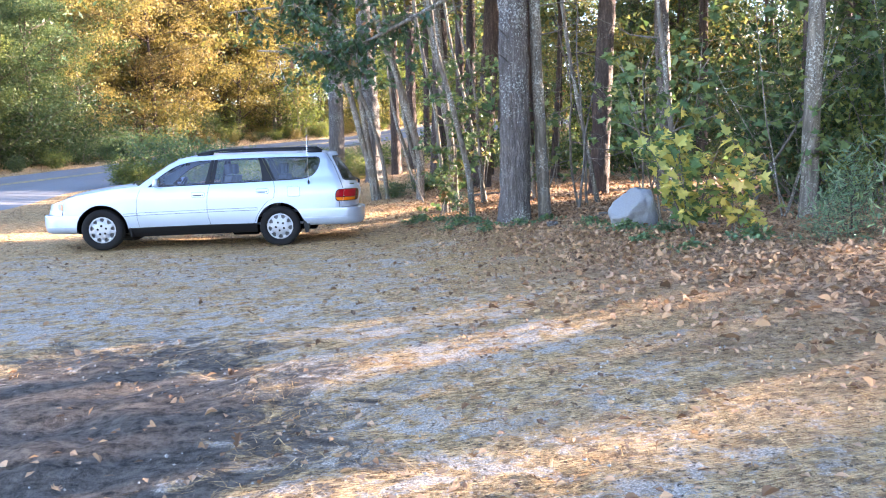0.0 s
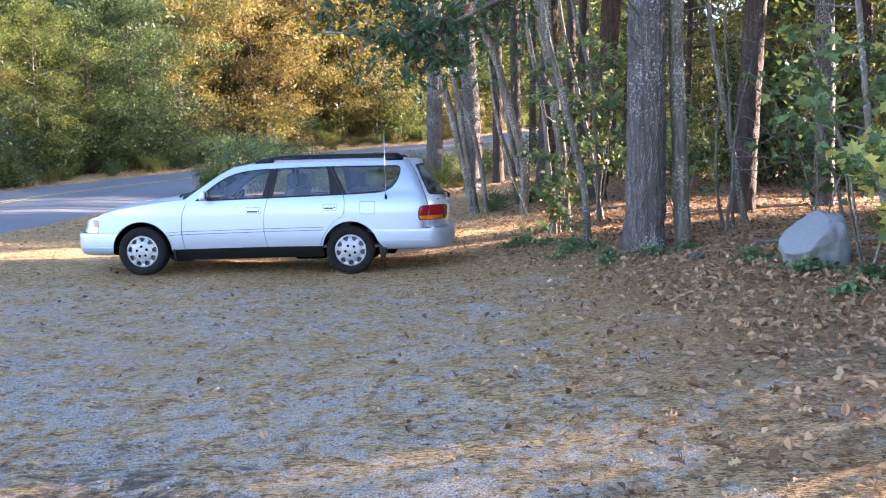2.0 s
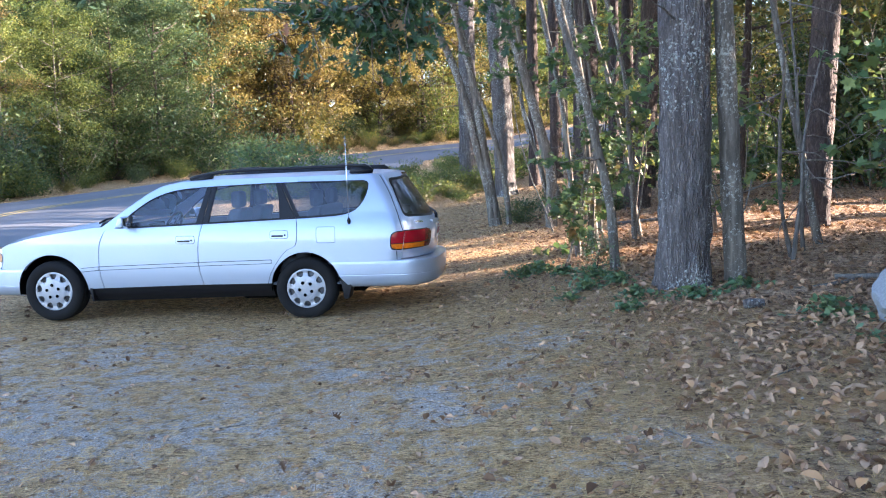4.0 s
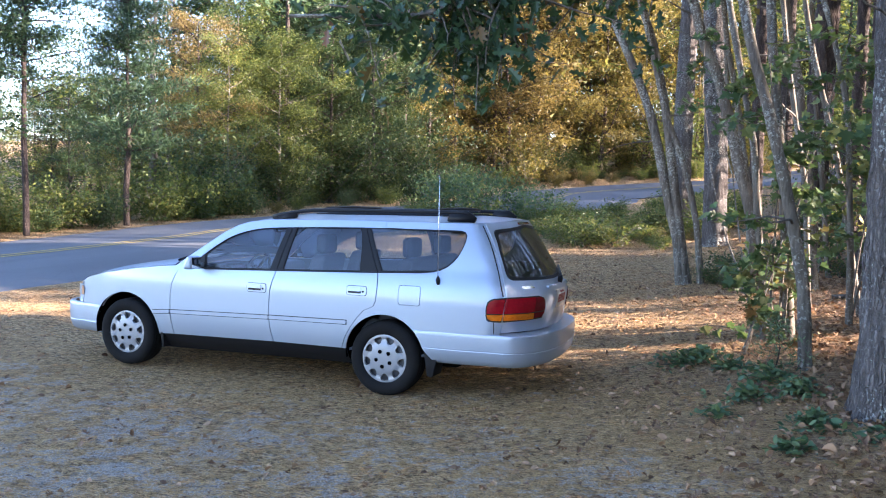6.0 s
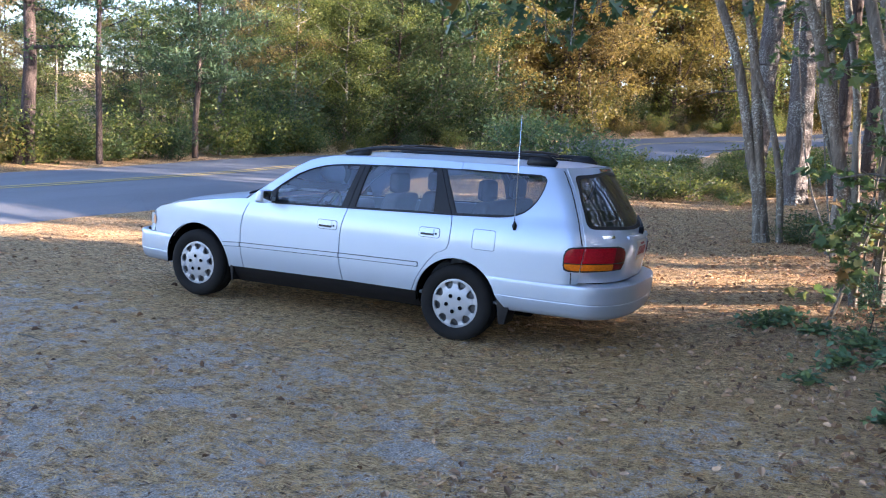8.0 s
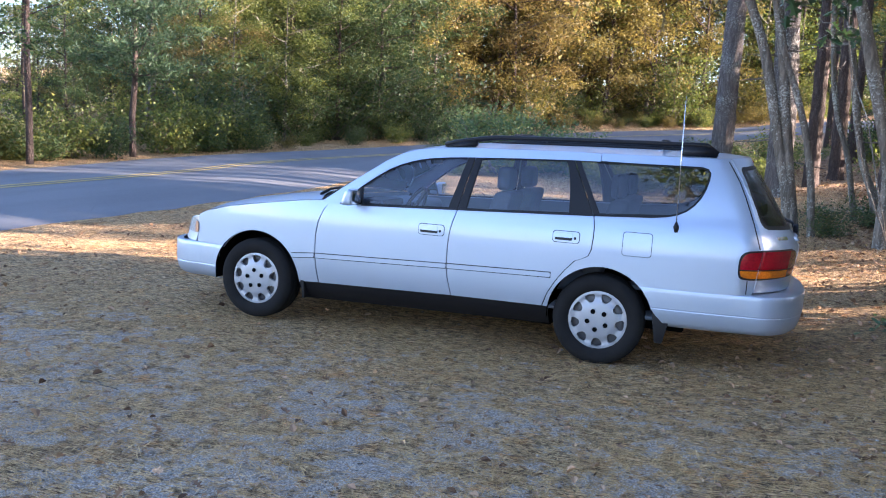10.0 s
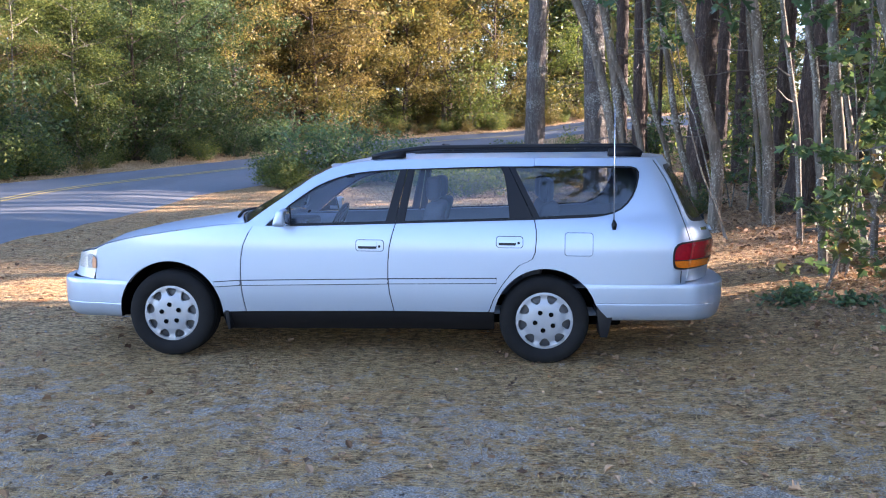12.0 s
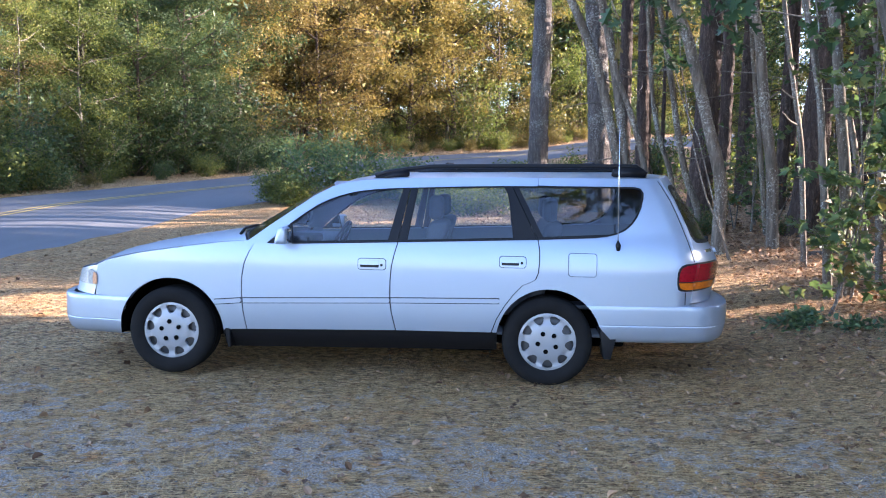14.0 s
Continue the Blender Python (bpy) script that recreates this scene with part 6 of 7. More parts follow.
    # sill, wheel housings, mud flaps
    part("sill", lattice(12, 5, lambda s, t, side=side: (-2.24 + s * 1.90, side * (half(-1.2, 0.36) - 0.022 - 0.10 * (t ** 1.6)), 0.375 - 0.035 * (1 - s) - 0.15 * t)), BLACK, car)
    for cx, cz, r in (ARCH_F, ARCH_R):
        part("wheel_housing", lattice(20, 1, lambda s, t, cx=cx, cz=cz, r=r, side=side: (cx + (r + 0.003) * math.cos(math.pi * (1.03 - 1.06 * s)), side * ((half(cx, max(0.3, cz + r * math.sin(math.pi * (1.03 - 1.06 * s)))) - 0.008) * (1 - t) + 0.545 * t), cz + (r + 0.003) * math.sin(math.pi * (1.03 - 1.06 * s)))), UNDER, car)
        part("wheel_housing", lattice(20, 1, lambda s, t, cx=cx, cz=cz, r=r, side=side: (cx + (r + 0.012) * (1 - t) * math.cos(math.pi * (1.03 - 1.06 * s)), side * 0.545, cz + (r + 0.012) * (1 - t) * math.sin(math.pi * (1.03 - 1.06 * s)))), UNDER, car)
    for x, deep in ((-2.225, 0.03), (0.355, 0.115)):
        bm = block(x - 0.008, min(side * 0.85, side * 0.66), 0.205, x + deep, max(side * 0.85, side * 0.66), 0.405, 0.004, 2)
        for q in bm.verts:
            drop = (0.405 - q.co.z) / 0.22
            q.co.x += 0.035 * drop - (deep * 0.72 * drop if q.co.x > x + deep * 0.5 else 0)
        part("mud_flap", bm, BLACK, car)
    # mirror
    base = part("door_mirror", block(-1.83, side * 0.83, 0.955, -1.76, side * 0.93, 0.99, 0.01), PAINT, car)
    bm = block(-1.835, side * 0.90, 0.945, -1.745, side * 1.055, 1.06, 0.03, 4)
    for q in bm.verts:
        q.co.x += 0.05 * (abs(q.co.y) - 0.9) + (0.03 * (q.co.z - 0.945) / 0.1 if q.co.x < -1.79 else 0)
    part("mirror_shell", bm, PAINT, base)
    part("mirror_face", block(-1.742, side * 0.915, 0.957, -1.738, side * 1.036, 1.048, 0.002, 2), MIRROR, base, "mirror glass in a painted shell")
    # dark joint between the body and the tailgate
    edge = [(0.984, 0.870), (0.961, 0.944), (0.936, 1.02), (0.908, 1.093), (0.869, 1.19), (0.827, 1.28), (0.773, 1.37), (0.749, 1.405)]
    part("gate_joint", sheet(seam_gap(edge, -0.021) + seam_gap(edge[::-1], -0.014), grid=0.05, off=0.0018, depth=0.001, **kw), BLACK, car)
    part("gate_joint", sheet([(0.905, 0.582), (0.905, 0.668), (0.911, 0.668), (0.911, 0.582)], grid=0.05, off=0.0018, depth=0.001, **kw), BLACK, car)
    # tail lamp: round the corner of the body
    corner = half(lerp(0.77, TAIL_EDGE), 0.77)
    lamp_front = [(0.905, 0.858), (0.876, 0.847), (0.857, 0.826), (0.848, 0.795), (0.846, 0.76), (0.847, 0.72), (0.854, 0.690), (0.870, 0.678), (0.90, 0.674)]
    lamp = part("tail_lamp", sheet(lamp_front + [(0.958, 0.672), (0.985, 0.864)], grid=0.03, off=0.003, depth=0.01, **kw), BLACK, car)
    part("amber_lens", sheet([(0.858, 0.733), (0.860, 0.72), (0.868, 0.700), (0.882, 0.691), (0.91, 0.687), (0.960, 0.685), (0.968, 0.733)], grid=0.02, off=0.012, depth=0.012, **kw), AMBER, lamp)
    part("red_lens", sheet([(0.857, 0.741), (0.860, 0.792), (0.869, 0.818), (0.884, 0.836), (0.91, 0.847), (0.985, 0.855), (0.969, 0.741)], grid=0.02, off=0.013, depth=0.013, **kw), RED, lamp)
    yo = lambda y: side * y
    part("lamp_back", sheet([(yo(corner - 0.004), 0.672), (yo(corner - 0.004), 0.866), (yo(0.50), 0.868), (yo(0.43), 0.848), (yo(0.40), 0.80), (yo(0.392), 0.74), (yo(0.42), 0.682)], rear_map, grid=0.04, off=0.003, depth=0.006), BLACK, lamp)
    part("amber_lens", sheet([(yo(corner + 0.004), 0.686), (yo(corner + 0.004), 0.733), (yo(0.545), 0.733), (yo(0.545), 0.686)], rear_map, grid=0.03, off=0.014, depth=0.012), AMBER, lamp)
    part("red_lens", sheet([(yo(corner + 0.004), 0.741), (yo(corner + 0.004), 0.855), (yo(0.545), 0.860), (yo(0.545), 0.741)], rear_map, grid=0.03, off=0.015, depth=0.012), RED, lamp)
    part("inner_lens", sheet(round_poly([(yo(0.540), 0.741), (yo(0.540), 0.860), (yo(0.48), 0.856), (yo(0.425), 0.83), (yo(0.405), 0.745)], 0.02), rear_map, grid=0.03, off=0.012, depth=0.01), SMOKED, lamp)
    part("reversing_lens", sheet(round_poly([(yo(0.540), 0.69), (yo(0.540), 0.733), (yo(0.405), 0.737), (yo(0.43), 0.695)], 0.012), rear_map, grid=0.03, off=0.012, depth=0.01), SMOKED, lamp)
    # head lamp
    hl = part("head_lamp", sheet([(yo(0.772), 0.602), (yo(0.772), 0.738), (yo(0.70), 0.722), (yo(0.56), 0.697), (yo(0.36), 0.672), (yo(0.36), 0.610)], nose_map, grid=0.04, off=0.006, depth=0.02), CLEAR, car, "clear head lamp")
    part("corner_lens", sheet(round_poly([(-3.178, 0.618), (-3.173, 0.682), (-3.205, 0.710), (-3.245, 0.715), (-3.245, 0.610)], 0.022), grid=0.03, off=0.006, depth=0.015, **kw), CLEAR, hl)
    part("side_marker", sheet(round_poly([(-3.174, 0.612), (-3.171, 0.682), (-3.196, 0.702), (-3.205, 0.66), (-3.203, 0.612)], 0.008), grid=0.02, off=0.010, depth=0.006, **kw), PALE_AMBER, hl, "pale amber side marker lens")
    # roof rack rails
    zr = lambda x: lerp(x, GUTTER) + 0.028
    foot = half(-0.3, 1.41) - 0.075
    xs = np.linspace(-1.22, 0.66, 26)
    rise = lambda x: 0.052 * min(1.0, max(0.0, (x + 1.22) / 0.40)) ** 0.7 * min(1.0, max(0.0, (0.66 - x) / 0.05)) ** 0.6
    rr = part("rack_rail", pipe([(x, side * foot, zr(x) + rise(x)) for x in xs], 0.017, 8), BLACK, car, "black roof rack rail")
    for x0, x1 in ((-1.24, -0.98), (0.42, 0.665)):
        bm = bmesh.new()
        outline = [(x0, 0.0), (x1, 0.0), (x1 - (0.0 if x0 < 0 else 0.03), 0.066 if x0 > 0 else 0.056), (x0 + (0.15 if x0 < 0 else 0.02), 0.066 if x0 > 0 else 0.045)]
        va = [bm.verts.new((x, side * (foot - 0.03), zr(x) + dz - 0.012)) for x, dz in outline]
        vb = [bm.verts.new((x, side * (foot + 0.03), zr(x) + dz - 0.028)) for x, dz in outline]
        bm.faces.new(va)
        bm.faces.new(vb[::-1])
        for k in range(4):
            bm.faces.new((va[k], vb[k], vb[(k + 1) % 4], va[(k + 1) % 4]))
        bmesh.ops.recalc_face_normals(bm, faces=bm.faces)
        bmesh.ops.bevel(bm, geom=bm.edges, offset=0.01, segments=2, affect="EDGES")
        part("rail_foot", bm, BLACK, rr)
    # inside lining of doors
    part("door_lining", lattice(14, 4, lambda s, t, side=side: (-2.0 + 1.56 * s, side * (half(-2.0 + 1.56 * s, 0.35 + 0.6 * t) - 0.07), 0.33 + (lerp(-2.0 + 1.56 * s, BELT) - 0.335) * t)), VINYL, car)
    part("load_lining", lattice(14, 4, lambda s, t, side=side: (-0.44 + 1.3 * s, side * (half(-0.44 + 1.3 * s, 0.9) - 0.08), 0.73 + (lerp(-0.44 + 1.3 * s, BELT) - 0.735) * t)), VINYL, car)

# bonnet, screen, roof, tailgate
def front_edge(c):
    return -3.135 - 0.325 * (1 - abs(c) ** 4)


def bonnet(s, t):
    c = 2 * t - 1
    x = front_edge(c) + (-2.07 - 0.17 * (1 - c * c) - front_edge(c)) * s
    w = half(max(x, -3.25), min(lerp(x, HOODLINE), 0.93)) - 0.004
    if x < -3.14:
        w = min(w, 0.765)
    return (x, c * w, lerp(x, HOODLINE) + 0.055 * (1 - abs(c) ** 3.4) * min(1, s * 3 + 0.35))


def screen(s, t):
    c = 2 * t - 1
    k = 1 - c * c
    x = -2.045 + 0.56 * s - (0.17 * (1 - s) + 0.10 * s) * k
    z = 0.962 + 0.375 * s + (0.045 * (1 - s) + 0.028 * s) * k + 0.03 * s * (1 - s)
    return (x, c * (half(-2.0, 0.94) * (1 - s) + (half(-1.48, 1.335)) * s - 0.012), z)


def roof(s, t):
    c = 2 * t - 1
    x0, x1 = -1.485 - 0.10 * (1 - c * c), 0.736 + 0.14 * (1 - abs(c) ** 3)
    x = x0 + (x1 - x0) * s
    xe = max(x, -1.485)
    return (x, c * (half(xe, lerp(xe, GUTTER)) + 0.001), lerp(xe, GUTTER) + 0.052 * (1 - abs(c) ** 2.2) * (0.55 + 0.45 * min(1.0, s * 4)) * (1 - 0.55 * max(0.0, (s - 0.8) / 0.2) ** 2))


part("bonnet", lattice(16, 20, bonnet), PAINT, car)
part("windscreen", lattice(8, 14, screen), GLASS, car)
part("roof_panel", lattice(30, 20, roof), PAINT, car)
part("cowl", lattice(3, 12, lambda s, t: (-2.07 - 0.17 * (1 - (2 * t - 1) ** 2) + 0.09 * s, (2 * t - 1) * 0.80, 0.958 + 0.04 * (1 - (2 * t - 1) ** 2) - 0.012 * s)), BLACK, car)
for y, a in ((-0.55, 0.05), (0.08, 0.05)):
    part("wiper", pipe([(-2.14 - 0.05 * (1 - (y / 0.8) ** 2), y - 0.12, 0.985), (-2.13 - 0.08, y + 0.12, 1.012), (-2.10 - 0.09, y + 0.38, 1.02)], 0.011, 6), BLACK, car, "black windscreen wiper")
gate_line = [(s * (half(lerp(z, TAIL_EDGE), z) - 0.007), z) for s, zs in ((-1, (0.590, 0.70, 0.857, 0.944, 1.093, 1.28, 1.38, 1.425)), (1, (1.425, 1.38, 1.28, 1.093, 0.944, 0.857, 0.70, 0.590))) for z in zs]
gate_line = gate_line[:8] + [(-0.6, 1.427), (-0.4, 1.437), (0, 1.446), (0.4, 1.437), (0.6, 1.427)] + gate_line[8:]
glass_line = round_poly([(-0.70, 0.99), (-0.645, 1.20), (-0.575, 1.375), (0, 1.41), (0.575, 1.375), (0.645, 1.20), (0.70, 0.99), (0, 0.97)], 0.05)
gate = part("tailgate", sheet(gate_line, rear_map, holes=[glass_line], grid=0.045, depth=0.02), PAINT, car)
part("rear_window", sheet(glass_line, rear_map, grid=0.07, off=-0.008, depth=0), DARK_GLASS, gate, "dark heated rear window")
seal = round_poly([(-0.672, 1.014), (-0.62, 1.20), (-0.552, 1.352), (0, 1.387), (0.552, 1.352), (0.62, 1.20), (0.672, 1.014), (0, 0.994)], 0.05)
part("window_band", sheet(glass_line, rear_map, holes=[seal], grid=0.05, off=-0.004, depth=0.004), BLACK, gate)
part("gate_grip", sheet(round_poly([(-0.33, 0.905), (-0.33, 0.935), (0.33, 0.935), (0.33, 0.905)], 0.01), rear_map, grid=0.05, off=0.022, depth=0.02), PAINT, gate)
plate = part("number_plate", sheet(box_poly(-0.155, 0.735, 0.155, 0.885, 0.012), rear_map, grid=0.06, off=0.007, depth=0.006), PLATE_M, gate, "pale number plate with dark bars")
for k in range(6):
    part("plate_bar", sheet(box_poly(-0.115 + 0.041 * k, 0.775, -0.090 + 0.041 * k, 0.845, 0.004, 2), rear_map, grid=0.03, off=0.009, depth=0.002), INK, plate)
part("plate_bar", sheet(box_poly(-0.06, 0.858, 0.06, 0.872, 0.003, 2), rear_map, grid=0.04, off=0.009, depth=0.002), INK, plate)
wip = part("rear_wiper", pipe([rear_map(0.02, 0.965, 0.03), rear_map(0.10, 1.0, 0.04), rear_map(0.52, 1.035, 0.022)], 0.011, 6), BLACK, gate, "black rear wiper")
part("wiper_boss", lathe([(0.001, 0.03), (0.03, 0.028), (0.034, 0.0)], (0, 0, 0), -1, 14), BLACK, wip).matrix_basis = Matrix.Translation((lerp(0.965, TAIL_EDGE) + 0.285, 0.02, 0.965)) @ Matrix.Rotation(radians(90), 4, "Z")
part("gate_badge", sheet(box_poly(-0.62, 0.925, -0.50, 0.945, 0.004), rear_map, grid=0.04, off=0.004, depth=0.004), CHROME, gate)
part("high_stop_lamp", sheet(box_poly(-0.16, 1.412, 0.16, 1.430, 0.006), rear_map, grid=0.05, off=0.012, depth=0.012), SMOKED, gate)
part("tail_inner_panel", lattice(6, 10, lambda s, t: (0.88, (2 * t - 1) * 0.74, 0.55 + 0.43 * s)), VINYL, car)


def wrap(profile, side_x, ends, start, n=34):
    """A bumper: round the car's end, from arch to arch. profile: height and how far it stands out."""
    path = []
    sgn = 1 if ends > 0 else -1
    reach = abs(ends)
    for k in range(9):
        x = side_x[0] + (side_x[1] - side_x[0]) * k / 9
        path.append((x, -plan(x), 0.0, -1.0))
    w = plan(side_x[1])
    for k in range(n + 1):
        a = math.pi * k / n
        e = 2.5 if sgn > 0 else 2.9
        c = -math.copysign(abs(math.cos(a)) ** (2 / e), math.cos(a))
        q = max(0.0, math.sin(a)) ** (2 / e)
        v, x = w * c, side_x[1] + sgn * reach * q
        d = Vector((sgn * q ** (e - 1) / reach, c * abs(c) ** (e - 2) / w)).normalized()
        path.append((x, v, d[0], d[1]))
    for k in range(8, -1, -1):
        x = side_x[0] + (side_x[1] - side_x[0]) * k / 9
        path.append((x, plan(x), 0.0, 1.0))
    bm = bmesh.new()
    rows = []
    for i, (x, y, dx, dy) in enumerate(path):
        k = min(i, len(path) - 1 - i)
        row = []
        for z, o in profile:
            xx, yy = x, y
            if k < 9:
                xx = start(z) + (side_x[1] - start(z)) * k / 9
                yy = math.copysign(plan(xx), y)
            row.append(bm.verts.new((xx + dx * o, yy + dy * o, z)))
        rows.append(row)
    for a, b in zip(rows, rows[1:]):
        for k in range(len(profile) - 1):
            bm.faces.new((a[k], b[k], b[k + 1], a[k + 1]))
    bmesh.ops.recalc_face_normals(bm, faces=bm.faces)
    return bm


def behind_arch(z):
    return ARCH_R[0] + math.sqrt(max(0.02, (ARCH_R[2] + 0.003) ** 2 - (z - ARCH_R[1]) ** 2)) + max(0.0, 0.42 - z) * 0.8


def before_arch(z):
    return ARCH_F[0] - math.sqrt(max(0.02, (ARCH_F[2] + 0.003) ** 2 - (z - ARCH_F[1]) ** 2))


rear_b = part("rear_bumper", wrap([(0.582, -0.13), (0.577, -0.03), (0.575, -0.006), (0.574, -0.002), (0.570, 0.0), (0.562, 0.002), (0.54, 0.003), (0.48, 0.002), (0.446, 0.0), (0.444, 0.0), (0.443, -0.002), (0.4415, -0.003), (0.4385, -0.003), (0.437, -0.002), (0.436, -0.001), (0.432, -0.001), (0.40, -0.006), (0.36, -0.016), (0.338, -0.026), (0.322, -0.045), (0.316, -0.08), (0.315, -0.14)], (0.37, 0.91), 0.40, behind_arch), PAINT, car)
part("front_bumper", wrap([(0.535, -0.05), (0.534, -0.006), (0.533, -0.002), (0.529, 0.0), (0.52, 0.003), (0.50, 0.004), (0.42, 0.004), (0.374, 0.001), (0.372, 0.001), (0.371, -0.001), (0.3695, -0.002), (0.3665, -0.002), (0.365, -0.001), (0.364, 0.0), (0.36, 0.0), (0.32, -0.009), (0.285, -0.024), (0.264, -0.05), (0.256, -0.08), (0.25, -0.14)], (-2.94, -3.17), -0.405, before_arch), PAINT, car)
part("bumper_gap", wrap([(0.574, -0.02), (0.568, -0.014)], (0.37, 0.91), 0.40, behind_arch), BLACK, rear_b)
part("nose_panel", sheet([(-0.775, 0.538), (-0.775, 0.752), (-0.7, 0.732), (-0.6, 0.705), (-0.4, 0.697), (0, 0.695), (0.4, 0.697), (0.6, 0.705), (0.7, 0.732), (0.775, 0.752), (0.775, 0.538)], nose_map, grid=0.06, depth=0.0), PAINT, car)
gr = part("grille", sheet(box_poly(-0.33, 0.60, 0.33, 0.665, 0.02), nose_map, grid=0.05, off=0.008, depth=0.01), BLACK, car)
for k in range(3):
    part("grille_bar", sheet(box_poly(-0.31, 0.610 + 0.017 * k, 0.31, 0.617 + 0.017 * k, 0.002, 2), nose_map, grid=0.05, off=0.014, depth=0.006), CHROME, gr)

# wheels
TYRE = [(0.190, 0.03), (0.196, 0.008), (0.206, 0.001), (0.222, -0.007), (0.250, -0.012), (0.274, -0.008), (0.291, 0.004), (0.301, 0.018), (0.3035, 0.024), (0.3000, 0.028), (0.3045, 0.032), (0.306, 0.060), (0.3015, 0.063), (0.3015, 0.068), (0.306, 0.071), (0.306, 0.128), (0.3015, 0.131), (0.3015, 0.136), (0.306, 0.139), (0.302, 0.175), (0.285, 0.195), (0.24, 0.2), (0.19, 0.19)]


def cap_sheet(at, side, turn):
    """A wheel cover with nine openings and five lug holes."""
    def fn(a, b, o=0.0):
        r = math.hypot(a, b)
        d = 0.012 - 0.020 * (1 - (r / 0.195) ** 2) + (0.010 * math.exp(-((r - 0.15) / 0.02) ** 2)) - 0.006 * math.exp(-((r - 0.185) / 0.008) ** 2)
        return (at[0] + a, at[1] + side * (-d + o), at[2] + b)
    holes = []
    for k in range(9):
        a = radians(turn + 40 * k)
        pts = []
        for r, w in ((0.126, -0.62), (0.120, 0), (0.126, 0.62), (0.144, 0.95), (0.164, 1.12), (0.176, 0.92), (0.180, 0), (0.176, -0.92), (0.164, -1.12), (0.144, -0.95)):
            t = a + w * radians(11.5)
            pts.append((r * math.cos(t), r * math.sin(t)))
        holes.append(pts)
    for k in range(5):
        a = radians(turn + 14 + 72 * k)
        holes.append([(0.064 * math.cos(a) + 0.0155 * math.cos(b), 0.064 * math.sin(a) + 0.0155 * math.sin(b)) for b in (2 * math.pi * q / 10 for q in range(10))])
    outer = [(0.195 * math.cos(a), 0.195 * math.sin(a)) for a in (2 * math.pi * q / 72 for q in range(72))]
    return sheet(outer, fn, holes=holes, grid=0.018, depth=0.022, side=side)


for x, turn in ((-2.61, 10.0), (0.0, 32.0)):
    for side in (-1, 1):
        at = (x, side * 0.848, 0.31)
        wheel = part("wheel", lathe([(0.005, 0.05), (0.12, 0.05), (0.185, 0.035), (0.19, 0.16), (0.05, 0.18)], at, side, 32), STEEL, car, "wheel with black tyre and silver cover")
        part("tyre", lathe(TYRE, at, side, 64), RUBBER, wheel)
        cover = part("wheel_cover", cap_sheet(at, side, turn), CAP, wheel)
        # black discs set over the lug holes, in place of shade inside them
        for k in range(5):
            a = radians(turn + 14 + 72 * k)
            lug = (at[0] + 0.064 * math.cos(a), at[1] + side * 0.0125, at[2] + 0.064 * math.sin(a))
            part("lug_recess", lathe([(0.0005, 0.002), (0.013, 0.002), (0.0165, 0.0)], lug, side, 12), UNDER, cover, "black disc for the shade in a lug hole", False)

# underside, cabin
part("floor_pan", block(-3.15, -0.60, 0.24, 0.55, 0.60, 0.34, 0.03), UNDER, car)
part("exhaust_pipe", pipe([(-2.2, 0.12, 0.19), (-0.3, 0.15, 0.18), (0.2, 0.35, 0.25), (0.6, 0.45, 0.32), (1.0, 0.45, 0.33)], 0.028, 10), UNDER, car)
part("silencer", block(0.45, 0.28, 0.29, 0.98, 0.60, 0.40, 0.05), UNDER, car)
part("fuel_tank", block(-0.75, -0.55, 0.17, -0.35, 0.55, 0.30, 0.04), UNDER, car)
part("cabin_floor", block(-2.1, -0.78, 0.34, 0.86, 0.78, 0.36), VINYL, car)
part("load_floor", block(-0.05, -0.72, 0.52, 0.88, 0.72, 0.55, 0.01), CLOTH, car)
dash = part("dashboard", block(-2.10, -0.76, 0.62, -1.66, 0.76, 0.93, 0.07, 4), VINYL, car)
part("dash_hood", block(-1.92, -0.62, 0.90, -1.68, -0.18, 0.97, 0.03), BLACK, dash)
wheel_c = Vector((-1.52, -0.40, 0.90))
rm = Matrix.Translation(wheel_c) @ Matrix.Rotation(radians(-65), 4, "Y")
steer = part("steering_wheel", pipe([tuple(rm @ Vector((0.185 * math.cos(a), 0.185 * math.sin(a), 0))) for a in (2 * math.pi * k / 28 for k in range(29))], 0.014, 8), BLACK, car)
part("steering_hub", pipe([tuple(rm @ Vector((0, 0, 0.03))), tuple(rm @ Vector((0, 0, -0.05))), (-1.75, -0.40, 0.80)], 0.055, 10), BLACK, steer)
for a in (0.5, 2.64, 4.71):
    part("spoke", pipe([tuple(rm @ Vector((0.04 * math.cos(a), 0.04 * math.sin(a), 0))), tuple(rm @ Vector((0.18 * math.cos(a), 0.18 * math.sin(a), 0)))], 0.016, 6), BLACK, steer)
part("rear_view_mirror", block(-1.50, -0.12, 1.25, -1.47, 0.12, 1.31, 0.015), BLACK, car)


def seat(x, y, w, head):
    s = part("seat", block(x - 0.28, y - w, 0.45, x + 0.22, y + w, 0.60, 0.06, 4), CLOTH, car, "grey-blue cloth car seat")
    bm = block(x + 0.13, y - w, 0.55, x + 0.27, y + w, 1.10 if head else 1.03, 0.055, 4)
    for q in bm.verts:
        q.co.x += (q.co.z - 0.55) * 0.28
        q.co.y = y + (q.co.y - y) * (1 - 0.16 * max(0, (q.co.z - 0.8) / 0.3))
    part("seat_back", bm, CLOTH, s)
    for hy in head:
        bm = block(x + 0.27, y + hy - 0.125, 1.10, x + 0.37, y + hy + 0.125, 1.275, 0.05, 4)
        part("headrest", bm, CLOTH, s)
        for d in (-0.06, 0.06):
            part("headrest_post", pipe([(x + 0.30, y + hy + d, 1.04), (x + 0.315, y + hy + d, 1.14)], 0.006, 6), CHROME, s)


